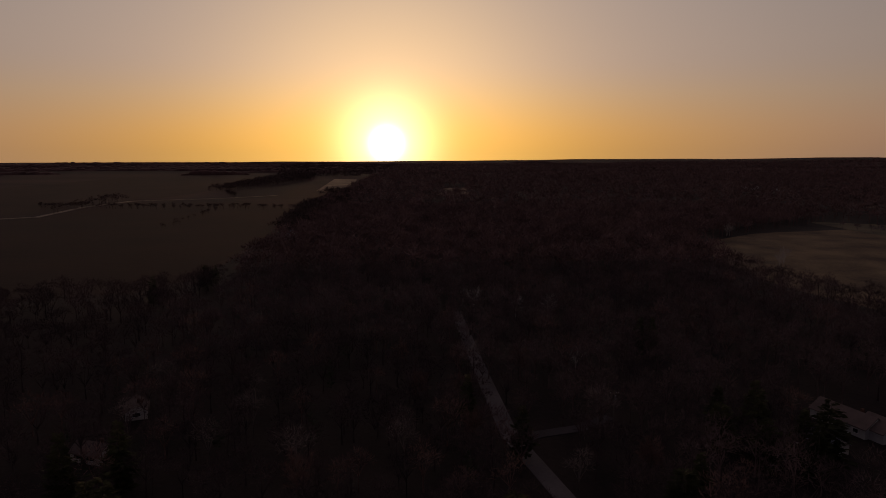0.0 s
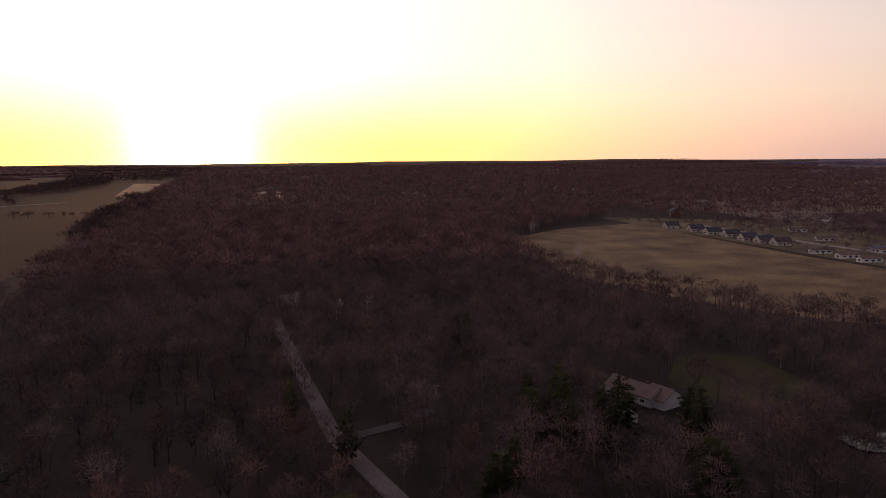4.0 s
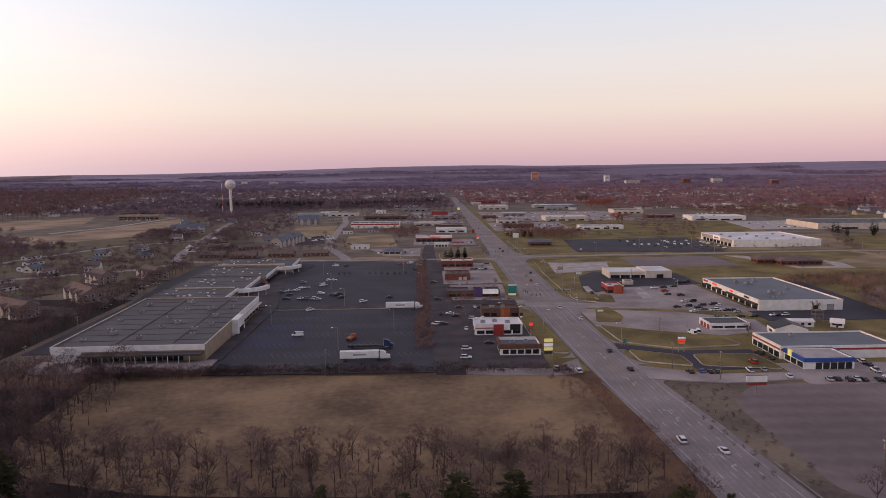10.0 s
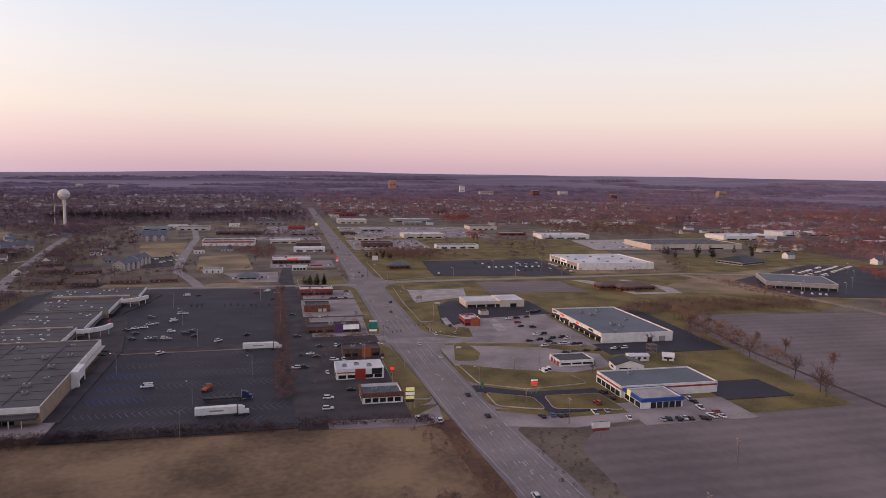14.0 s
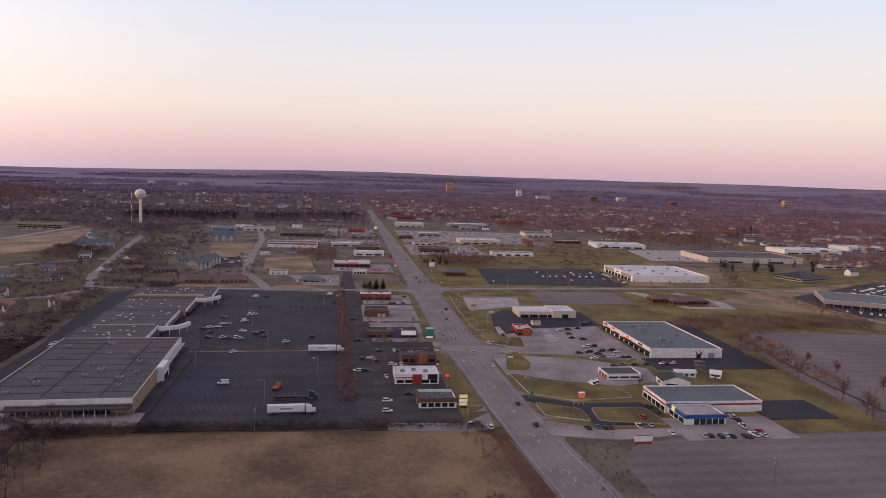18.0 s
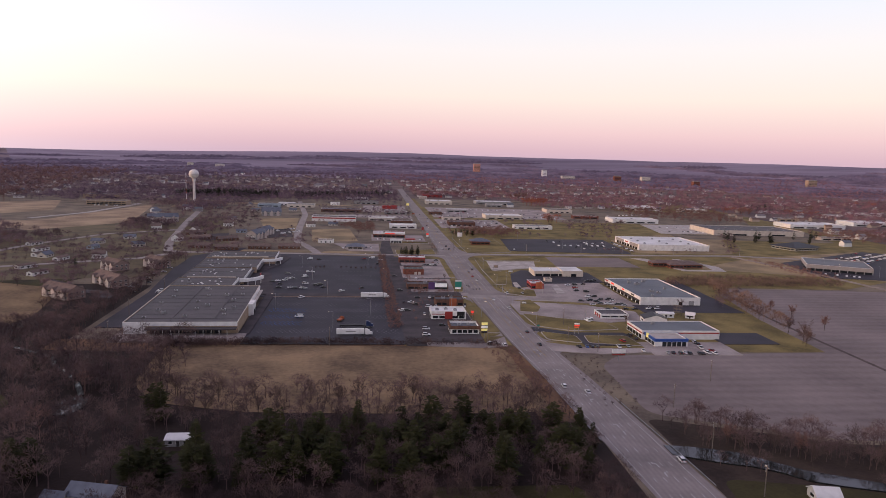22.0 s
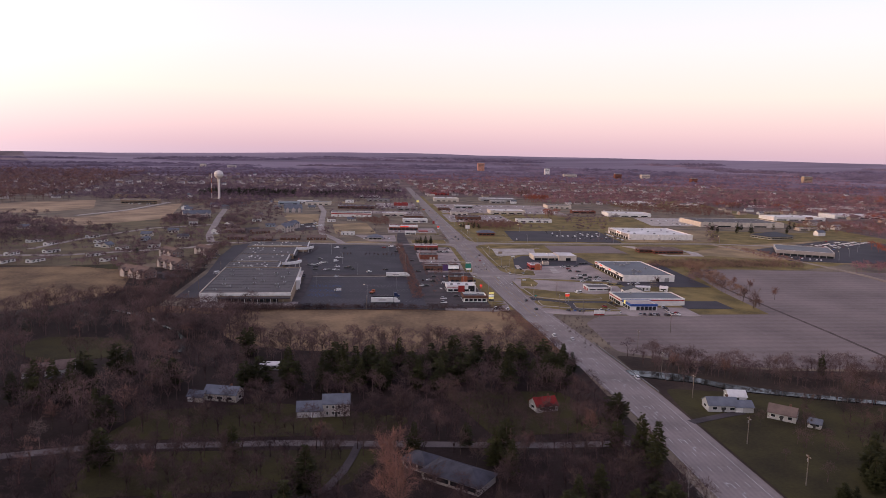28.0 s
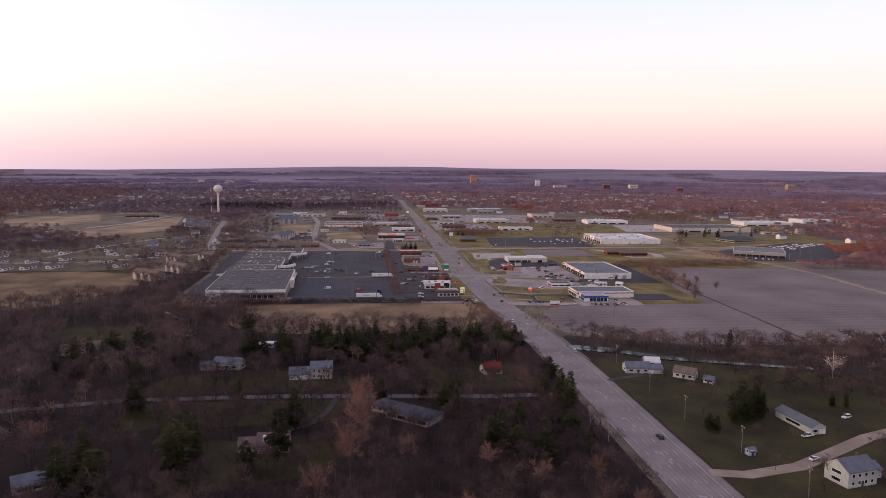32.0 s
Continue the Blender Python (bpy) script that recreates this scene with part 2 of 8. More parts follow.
# western twigs lifted and reddened to imitate sun flare and haze
TWIG_WEST = mat("flare_tinted_west_twigs", (0.255, 0.152, 0.138), (0.100, 0.061, 0.058), scale=0.045, fine=0.16, bump=0.0, rough=0.9)
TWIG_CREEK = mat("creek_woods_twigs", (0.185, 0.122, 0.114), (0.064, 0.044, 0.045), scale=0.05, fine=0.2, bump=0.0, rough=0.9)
# home woods darkened: dimness at the view's lower edge put into colour
TWIG_HOME = mat("dimmed_home_twigs", (0.125, 0.080, 0.077), (0.039, 0.026, 0.028), scale=0.05, fine=0.2, bump=0.0, rough=0.9)
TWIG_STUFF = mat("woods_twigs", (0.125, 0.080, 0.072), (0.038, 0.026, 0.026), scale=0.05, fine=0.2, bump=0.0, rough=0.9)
# rusty twigs in a brighter colour that imitates sunlight
RUST_SUNLIT = mat("rust_twigs_painted_sunlit", (0.38, 0.135, 0.085), (0.19, 0.075, 0.055), scale=0.06, fine=0.3, bump=0.0, rough=0.9)
# eastern town trees: sunset red and haze put into the twig colour
SUNSET_TOWN = mat("sunset_town_twigs", (0.345, 0.178, 0.192), (0.118, 0.080, 0.100), scale=0.018, fine=0.12, bump=0.0, rough=0.9)
TWIG_LOT = mat("garden_tree_twigs", (0.235, 0.160, 0.165), (0.090, 0.063, 0.070), scale=0.04, fine=0.2, bump=0.0, rough=0.9)
# town twigs lightened and blued: haze mixed into the colour
TWIG_TOWN = mat("hazed_town_twigs", (0.215, 0.148, 0.185), (0.088, 0.062, 0.084), scale=0.03, fine=0.15, bump=0.0, rough=0.9)
PALE_BARK = mat("pale_bark", (0.60, 0.54, 0.49), (0.36, 0.31, 0.28), scale=1.0, fine=5.0, bump=0.2)
NEEDLE = mat("conifer_needles", (0.058, 0.058, 0.020), (0.016, 0.019, 0.009), scale=0.4, fine=2.0, bump=0.0, by_object=0.35, rough=0.8)
NEEDLE_STUFF = mat("far_conifer_needles", (0.03, 0.036, 0.016), (0.014, 0.018, 0.010), scale=0.05, fine=0.5, bump=0.0, by_island=0.3, rough=0.8)

# ---------------------------------------------------------------- mesh helpers
def link(name, data, parent=None, label="", m=None):
    ob = new(name, data)
    if parent is not None:
        ob.parent = parent
    if m is not None:
        ob.matrix_local = m
    if label:
        ob["label"] = label
    return ob


def mesh_of(bm, name, *materials):
    me = bpy.data.meshes.new(name)
    bm.to_mesh(me)
    bm.free()
    for k in materials:
        me.materials.append(k)
    return me


def part(name, bm, material, parent, label="", m=None):
    return link(name, mesh_of(bm, name, material), parent, label, m)


def empty(name, m=None, label="", category="", group="", kind=""):
    ob = new(name)
    ob.empty_display_size = 0.5
    if m is not None:
        ob.matrix_world = m
    return tagged(ob, label, category, group, kind)


def box(bm, x0, x1, y0, y1, z0, z1, bevel=0.0):
    vs = [bm.verts.new((x, y, z)) for z in (z0, z1) for y in (y0, y1) for x in (x0, x1)]
    fs = [bm.faces.new([vs[i] for i in q]) for q in ((0, 2, 3, 1), (4, 5, 7, 6), (0, 1, 5, 4), (2, 6, 7, 3), (0, 4, 6, 2), (1, 3, 7, 5))]
    if bevel:
        es = list({e for f in fs for e in f.edges})
        bmesh.ops.bevel(bm, geom=es, offset=bevel, segments=1, affect="EDGES")
    return bm


def boxes(*rows, bevel=0.0):
    bm = bmesh.new()
    for r in rows:
        box(bm, *r, bevel=bevel)
    return bm


def prism(bm, pts, z0, z1):
    """An upright slab over a plan outline (counter-clockwise)."""
    lo, hi = [bm.verts.new((x, y, z0)) for x, y in pts], [bm.verts.new((x, y, z1)) for x, y in pts]
    bm.faces.new(hi)
    n = len(pts)
    for i in range(n):
        bm.faces.new((lo[i], lo[(i + 1) % n], hi[(i + 1) % n], hi[i]))
    return bm


def tube(bm, p, q, r0, r1, sides=6, cap=False):
    p, q = Vector(p), Vector(q)
    ax = (q - p).normalized()
    u = ax.orthogonal().normalized()
    v = ax.cross(u)
    rings = [[bm.verts.new(c + r * (math.cos(a) * u + math.sin(a) * v)) for a in [2 * math.pi * i / sides for i in range(sides)]]
             for c, r in ((p, r0), (q, r1))]
    for i in range(sides):
        j = (i + 1) % sides
        bm.faces.new((rings[0][i], rings[0][j], rings[1][j], rings[1][i]))
    if cap:
        bm.faces.new(rings[1])
        bm.faces.new(rings[0][::-1])
    return bm


def lathe(bm, rows, sides=16, at=(0, 0, 0)):
    """rows of (radius, height), closed round the upright axis."""
    o = Vector(at)
    rings = [[bm.verts.new(o + Vector((r * math.cos(2 * math.pi * i / sides), r * math.sin(2 * math.pi * i / sides), z)))
              for i in range(sides)] for r, z in rows]
    for a, b in zip(rings, rings[1:]):
        for i in range(sides):
            j = (i + 1) % sides
            bm.faces.new((a[i], a[j], b[j], b[i]))
    bm.faces.new(rings[-1])
    return bm


def ccw(pts):
    s = sum(a[0] * b[1] - b[0] * a[1] for a, b in zip(pts, pts[1:] + pts[:1]))
    return pts if s > 0 else pts[::-1]


def rounded(pts, r, n=4):
    """The outline with its corners rounded."""
    out = []
    k = len(pts)
    for i in range(k):
        p0, p1, p2 = (Vector(pts[(i + d) % k]) for d in (-1, 0, 1))
        a, b = p0 - p1, p2 - p1
        c = min(r, a.length * 0.45, b.length * 0.45)
        s, e = p1 + a.normalized() * c, p1 + b.normalized() * c
        for j in range(n + 1):
            f = j / n
            q = (1 - f) ** 2 * s + 2 * f * (1 - f) * p1 + f * f * e
            out.append((q.x, q.y))
    return out


SURF, BOUNDS, ORDER = [], [], []


def patch(name, pts, lift, material, label, category, r=0.0):
    """A flat piece of ground; each one lies 4 mm above those laid before it, and lift higher."""
    pts = ccw([tuple(p) for p in pts])
    if r:
        pts = rounded(pts, r)
    z = 0.03 + 0.004 * len(SURF) + lift
    SURF.append((pts, z))
    BOUNDS.append((min(p[0] for p in pts), max(p[0] for p in pts), min(p[1] for p in pts), max(p[1] for p in pts)))
    bm = prism(bmesh.new(), pts, -0.3, z)
    bm.normal_update()
    bmesh.ops.triangulate(bm, faces=[f for f in bm.faces if len(f.verts) > 4])
    return tagged(link(name, mesh_of(bm, name, material)), label, category, kind="structure")


def top(x, y):
    """Height of the ground's surface at a place."""
    if len(ORDER) != len(SURF):
        ORDER[:] = sorted(zip(SURF, BOUNDS), key=lambda s: -s[0][1])
    for (pts, z), (x0, x1, y0, y1) in ORDER:
        if x0 <= x <= x1 and y0 <= y <= y1:
            hit = False
            for (ax, ay), (bx, by) in zip(pts, pts[1:] + pts[:1]):
                if (ay > y) != (by > y) and x < (bx - ax) * (y - ay) / (by - ay) + ax:
                    hit = not hit
            if hit:
                return z
    return 0.0


def rect(x0, x1, y0, y1):
    return [(x0, y0), (x1, y0), (x1, y1), (x0, y1)]


def inside(poly, xy):
    x, y = xy[:, 0], xy[:, 1]
    res = np.zeros(len(xy), bool)
    for (ax, ay), (bx, by) in zip(poly, poly[1:] + poly[:1]):
        c = (ay > y) != (by > y)
        if ay != by:
            res ^= c & (x < (bx - ax) * (y - ay) / (by - ay) + ax)
    return res


def ribbon(line, width):
    """Outline of a road along a line of points."""
    p = [Vector(q) for q in line]
    lo, hi = [], []
    for i, q in enumerate(p):
        d = (p[min(i + 1, len(p) - 1)] - p[max(i - 1, 0)]).normalized()
        n = Vector((-d.y, d.x)) * width / 2
        lo.append(tuple(q - n))
        hi.append(tuple(q + n))
    return lo + hi[::-1]

# ---------------------------------------------------------------- the land
def make_ground():
    rings = [0, 150, 400, 800, 1300, 1900, 2500, 2900, 3200, 3500, 3800, 4100, 4400, 4600, 4800, 5600]
    around = 120
    # rim heights by bearing, set so the horizon fits the camera's view
    crest = [(-180, 60), (-120, 60), (-60, 100), (4, 94), (14, 62), (60, 42), (95, 16), (130, 20), (180, 60)]

    def top(a):
        for (a0, h0), (a1, h1) in zip(crest, crest[1:]):
            if a0 <= a <= a1:
                return h0 + (h1 - h0) * (a - a0) / (a1 - a0)
        return 60
    bm = bmesh.new()
    mid = bm.verts.new((0, 50, 0))
    last = None
    for r in rings[1:]:
        ring = []
        for i in range(around):
            a = -180 + 360 * i / around
            x, y = -math.sin(radians(a)) * r, math.cos(radians(a)) * r + 50
            f = min(max((r - 2800) / 1800, 0), 1)
            z = top(a) * f ** 1.5 if r <= 4600 else top(a) - (r - 4600) * 0.02
            if 2800 < r <= 4600:
                z += 5 * f * noise.noise((x * 0.0012, y * 0.0012, 3.0))
            if r == 4600:
                z += 7 * noise.noise((a * 0.11, 5.0, 1.0)) + 5 * noise.noise((a * 0.4, 2.0, 1.0))
            ring.append(bm.verts.new((x, y, z)))
        for i in range(around):
            j = (i + 1) % around
            if last is None:
                bm.faces.new((mid, ring[i], ring[j]))
            else:
                bm.faces.new((last[i], ring[i], ring[j], last[j]))
        last = ring
    bmesh.ops.recalc_face_normals(bm, faces=bm.faces)
    for f in bm.faces:
        f.smooth = True
    # faces coloured by bearing: pale haze northward, dark flare red towards the sun
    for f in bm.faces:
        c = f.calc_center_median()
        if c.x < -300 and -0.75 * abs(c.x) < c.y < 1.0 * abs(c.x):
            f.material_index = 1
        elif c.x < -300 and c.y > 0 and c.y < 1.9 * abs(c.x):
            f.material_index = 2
        if c.x > -420 and math.hypot(c.x, c.y) < 1700:
            f.material_index = 3
    ob = tagged(link("ground", mesh_of(bm, "ground", FARLAND, WESTLAND, NORTHWESTLAND, YARD)), "winter ground, far tints painted in, rim raised to fit the view", "ground", kind="structure")
    return ob


# distance haze put into the far land's colour, half as much north-west
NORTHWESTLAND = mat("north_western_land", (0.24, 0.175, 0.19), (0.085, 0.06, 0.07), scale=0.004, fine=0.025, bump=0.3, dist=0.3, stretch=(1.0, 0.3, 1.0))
# western ground likewise carries the dark flare red towards the sun
WESTLAND = mat("flare_red_western_land", (0.0587, 0.027, 0.0229), (0.0242, 0.0119, 0.0112), scale=0.004, fine=0.025, bump=0.3, dist=0.3, stretch=(1.0, 0.16, 1.0))
FARLAND = mat("hazed_far_land", (0.270, 0.215, 0.275), (0.135, 0.106, 0.146), scale=0.004, fine=0.025, bump=0.3, dist=0.3, stretch=(0.16, 1.0, 1.0))
make_ground()

BIG_MEADOW = [(-574, 240), (-480, 222), (-390, 216), (-308, 238), (-250, 268), (-214, 318), (-226, 372), (-238, 430), (-290, 436), (-421, 425), (-560, 432), (-683, 457), (-650, 330)]
NEAR_GRASS = [(-116, 200), (-100, 176), (-60, 164), (20, 160), (70, 162), (67, 260), (-60, 264), (-120, 264)]
NEAR_MEADOW = [(-104, 196), (-60, 188), (20, 186), (67, 190), (67, 258), (-60, 262), (-108, 254)]
EAST_FIELD = [(111, 158), (180, 128), (300, 118), (620, 105), (700, 250), (560, 420), (400, 436), (300, 440), (278, 420), (262, 330), (256, 250), (128, 244), (113, 226)]
WEST_FIELD = [(-385, -142), (-640, -128), (-930, -150), (-1150, -300), (-1100, -440), (-846, -446), (-700, -640), (-440, -560), (-360, -240)]
FAR_FIELDS = [
    ("stubble", [(-1190, -150), (-1330, -150), (-1800, -170), (-1900, -260), (-1350, -360), (-1200, -310)]),
    ("dry", [(-1340, -130), (-2000, -170), (-2050, -240), (-1400, -200)]),
    ("stubble", [(-880, -470), (-1130, -465), (-1300, -420), (-2100, -420), (-2200, -900), (-900, -900)]),
    ("dry", [(-1250, 40), (-1500, 60), (-1520, 110), (-1260, 100)]),
    ("dry", [(-690, 1100), (-666, 1140), (-572, 1225), (-502, 1028), (-567, 934), (-640, 930)]),
    ("dry", [(-560, 850), (-456, 880), (-440, 982), (-394, 1182), (-326, 824), (-304, 703), (-381, 703), (-412, 759)]),
]
patch("town_ground", [(-2000, 1200), (-640, 900), (-330, 1180), (-210, 1500), (60, 1500), (100, 1500), (300, 1060), (640, 480), (1700, 400), (2400, 900), (2000, 1900), (1000, 2650), (0, 2780), (-1000, 2600), (-1900, 2050)], 0.0, TOWNLAND, "dark ground under the trees of the town", "ground")
patch("woodland_floor", [(-2200, -130), (-420, -130), (-330, -250), (-110, -220), (81, -220), (81, 196), (60, 200), (-110, 262), (-174, 268), (-176, 430), (-290, 436), (-700, 460), (-760, 900), (-2200, 1300)], 0.0, SCRUB, "leaf litter under bare woods, shade painted in", "ground")
patch("town_ground", [(-1000, 640), (-150, 600), (-100, 1000), (-210, 1520), (-700, 1330), (-1000, 1200)], 0.0, YARD, "dull brown winter grass", "ground")
patch("rough_ground", [(81, -450), (900, -450), (900, 400), (700, 480), (300, 480), (92, 300), (92, 245), (81, 240)], 0.0, YARD, "rough brown winter grass", "ground")
patch("rough_ground", [(108, -200), (360, -200), (700, 20), (640, 100), (300, 114), (180, 124), (111, 152), (107, 150)], 0.0, DARKBANK, "dark winter grass by the creek", "ground", r=6)
patch("rough_ground", [(62, 150), (84, 150), (80, 240), (72, 270), (-180, 276), (-180, 255), (60, 240)], 0.0, BANK, "rough brown bank beside the highway", "ground")
patch("meadow", BIG_MEADOW, 0.0, DRY, "broad tan meadow of dry winter grass", "meadow", r=20)
patch("meadow", NEAR_GRASS, 0.0, NEARHAY, "tan mown meadow beside the parking lot hedge", "meadow", r=10)
patch("field", EAST_FIELD, 0.0, PLOUGHED, "bare brown ploughed field with faint rows", "field", r=8)
patch("field", WEST_FIELD, 0.0, STUBBLE, "stubble field, dark flare red painted in", "field", r=15)
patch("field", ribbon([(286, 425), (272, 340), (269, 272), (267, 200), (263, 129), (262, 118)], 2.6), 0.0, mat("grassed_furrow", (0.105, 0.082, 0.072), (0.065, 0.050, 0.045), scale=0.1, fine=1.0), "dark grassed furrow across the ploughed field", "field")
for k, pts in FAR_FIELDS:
    patch("field", pts, 0.0, HAZED_HAY if k == "dry" else STUBBLE, "far open field, haze and flare tints painted in", "field", r=15)
STREETS_LAWN = [
    [(108.5, 0), (108.5, 70), (112, 98), (150, 90), (210, 68), (260, 40), (260, -140), (108.5, -140)],          # lawns east of the road
    [(-192, 146), (-222, 172), (-211, 196), (-172, 193), (-156, 177), (-164, 154)],                             # lawn by the pond
    [(-130, 48), (-20, 50), (-10, 66), (-70, 86), (-120, 78)], [(-125, 4), (-35, 8), (-20, 36), (-125, 38)],
    [(-90, -60), (-30, -40), (-30, -12), (-90, -8)],
    [(6, 96), (60, 96), (76, 48), (20, 46)],
    [(-300, 440), (-250, 420), (-232, 470), (-250, 560), (-330, 520)],
]
for pts in STREETS_LAWN:
    patch("lawn", pts, 0.0, GREEN, "short green lawn dulled by winter", "lawn", r=6)
patch("lawn", [(-760, 440), (-430, 436), (-300, 440), (-180, 470), (-150, 600), (-110, 660), (-110, 900), (-260, 980), (-420, 760), (-640, 640)], 0.0,
      mat("faded_lawn", (0.170, 0.138, 0.080), (0.082, 0.066, 0.045), scale=0.03, fine=0.5, bump=0.3, dist=0.1), "thin worn lawn between houses", "lawn", r=20)
patch("lawn", [(-150, 598), (64, 598), (64, 1500), (-210, 1500), (-210, 900)], 0.0, YARD, "worn brown lawn round the businesses", "lawn")
for pts in ([(-177, 968), (-118, 980), (-107, 826), (-146, 814)], [(-86, 826), (-36, 846), (-22, 712), (-76, 704)], [(-353, 1135), (-257, 1240), (-40, 1235), (-40, 1260), (-260, 1268), (-360, 1160)], [(-60, 612), (-4, 612), (-4, 630), (-56, 630)], [(-146, 614), (-70, 614), (-70, 628), (-146, 628)]):
    patch("lawn", pts, 0.0, LAWN, "open tan winter lawn", "lawn", r=5)
patch("lawn", [(93, 250), (256, 250), (262, 330), (278, 420), (300, 445), (405, 440), (700, 600), (760, 1500), (86, 1500), (91, 620), (92, 300)], 0.0, VERGE, "worn tan grass along the highway", "lawn")
patch("lawn", [(11, 262), (73, 264), (68, 380), (68, 600), (11, 600)], 0.0, VERGE, "worn tan verge by the highway", "lawn")

for pts, mm, lab in (([(320, 545), (520, 470), (640, 560), (600, 690), (420, 620)], LAWN, "tan winter grass beside the ploughed field"), ([(300, 648), (420, 655), (500, 840), (420, 850), (310, 770)], LAWN, "tan winter grass"),
                     ([(420, 800), (640, 780), (700, 960), (600, 1000), (560, 856), (430, 856)], YARD, "dull brown winter grass"), ([(96, 1260), (500, 1260), (520, 1500), (96, 1500)], YARD, "dull brown winter grass"),
                     ([(300, 1000), (640, 1000), (760, 1260), (330, 1260)], YARD, "dull brown winter grass")):
    patch("lawn", pts, 0.0, mm, lab, "lawn", r=8)

# ---------------------------------------------------------------- roads and lots
ROAD_L, ROAD_R = 69.0, 92.5
patch("road", [(85, -420), (106.8, -420), (106.8, 80), (104, 136), (100.2, 204), (96, 251), (93.2, 292), (92.6, 340), (92.5, 640), (91, 760), (89, 1000), (87, 1900), (72, 1900),
               (70, 1000), (68, 700), (67, 480), (67, 400), (70.5, 342), (72.5, 288), (75.5, 236), (77.6, 205), (79.6, 150), (82.5, 106), (85, 60)], 0.085, ROAD, "wide worn concrete highway with painted lanes", "road")
patch("road", [(92.2, -420), (97.0, -420), (97.0, 80), (94.6, 140), (90.6, 205), (87.0, 245), (85.0, 292), (82.2, 372), (77.6, 372), (80.6, 292), (82.2, 245), (86.0, 205), (89.8, 140), (92.2, 80)], 0.0,
      mat("tan_concrete", (0.385, 0.312, 0.266), (0.275, 0.222, 0.192), scale=0.06, fine=0.7, bump=0.1), "tan worn middle turning lane", "road")
for y0, y1, xa, xb in ((121.4, 122.3, 81.4, 104.7), (109.2, 110.0, 82.2, 105.3), (160.5, 162.0, 79.3, 102.8), (98.0, 98.5, 82.9, 105.9)):
    patch("road", [(xa, y0), (xb, y0 - 0.6), (xb, y1 - 0.6), (xa, y1)], 0.0, LANE, "dark patched joint across the bridge deck", "road")
def flare(x, y, sx, sy, r, ry, material=ROAD):
    """The rounded corner where a side street opens into the highway."""
    pts = [(x, y), (x + sx * r, y)] + [(x + sx * r * (1 - math.sin(a)), y + sy * ry * (1 - math.cos(a))) for a in [i * math.pi / 16 for i in range(1, 8)]] + [(x, y + sy * ry)]
    patch("road", pts, 0.06, material, "worn concrete corner of a junction", "road")


for x, y, sx, sy, r, ry in ((92.4, 404, 1, 1, 16, 30), (92.6, 388, 1, -1, 14, 24), (67.2, 411, -1, 1, 12, 26), (67.2, 394, -1, -1, 12, 22), (92.4, 622, 1, 1, 22, 40), (92.4, 612, 1, -1, 20, 34),
                            (67.5, 610, -1, 1, 14, 28), (67.5, 602, -1, -1, 14, 24), (93.5, 272, 1, 1, 8, 14), (94.5, 253, 1, -1, 10, 14), (93.2, 306, 1, 1, 8, 12), (93.4, 297, 1, -1, 8, 10), (71.5, 283, -1, 1, 8, 12)):
    flare(x, y, sx, sy, r, ry)
patch("road", ribbon([(84, 37), (40, 36), (-60, 43), (-130, 42), (-180, 31), (-236, 28), (-330, 24)], 5.0), 0.0, COUNTRYLANE, "narrow country lane among trees", "road")
patch("road", ribbon([(-176, 33), (-180, 39), (-184, 52), (-192, 62)], 4.4), 0.0, LANE, "short asphalt driveway off the lane", "road")
patch("road", ribbon([(-700, -640), (-846, -454), (-1000, -470), (-1122, -452), (-1180, -330), (-1260, -250)], 9.0), 0.1, GRAVEL, "pale country road between fields", "road")
patch("driveway", ribbon([(105, -52), (118, -55), (141, -50), (160, -40), (186, -26), (230, -10)], 6.0), 0.0, GRAVEL, "gravel farm drive off the highway", "driveway")
patch("driveway", ribbon([(105.5, 56), (116, 60), (124, 63), (134, 66)], 4.0), 0.0, LANE, "short driveway to the white house", "driveway")
patch("driveway", ribbon([(-32, 41), (-34, 30), (-37, 18), (-42, 6), (-54, -4), (-64, -8)], 3.0), 0.0, LANE, "narrow worn driveway", "driveway")
patch("parking_lot", [(-152, 390), (-70, 390), (-70, 606), (-152, 606)], 0.0, ASPHALT, "dark asphalt round the stores of the mall", "parking lot")
patch("parking_lot", rect(-80, 12, 265, 398), 0.0, ASPHALT, "large dark sealed asphalt parking lot", "parking lot")
patch("parking_lot", [(-84, 398), (12, 398), (2, 592), (-95, 600)], 0.0, ASPHALT, "dark asphalt parking lot with parked cars", "parking lot")
patch("driveway", [(-74, 391), (11, 393), (10, 405), (-77, 403)], 0.0, LANE, "worn cross aisle of the parking lot", "driveway")
patch("driveway", [(-170, 300), (-150, 300), (-148, 500), (-146, 596), (-140, 640), (-160, 640), (-166, 604), (-182, 580), (-180, 500), (-170, 400)], 0.0, ASPHALT, "asphalt service drive behind the stores", "driveway")
patch("driveway", [(12, 262), (24, 262), (17, 600), (15, 700), (20, 760), (8, 760), (3, 640), (5, 592)], 0.0, LANE, "asphalt access drive along the parking lot", "driveway")
patch("driveway", rect(-130, 70, 602, 610), 0.0, SIDEROAD, "side street north of the parking lot", "driveway")
patch("driveway", [(12, 396), (68, 400), (68, 412), (12, 408)], 0.0, OLDASPHALT, "entrance drive to the parking lot", "driveway")
patch("road", [(66, 404), (92, 404), (140, 392), (192, 380), (196, 372), (150, 380), (94, 388), (66, 392)], 0.0, SIDEROAD, "side street at the traffic signals", "road")
patch("parking_lot", [(14, 264), (58, 266), (60, 394), (62, 398), (62, 580), (10, 596), (12, 400)], 0.0, LANE, "worn dark ground between the restaurants", "parking lot")
patch("parking_lot", rect(24, 58, 268, 306), 0.0, LANE, "small asphalt lot round the diner", "parking lot")
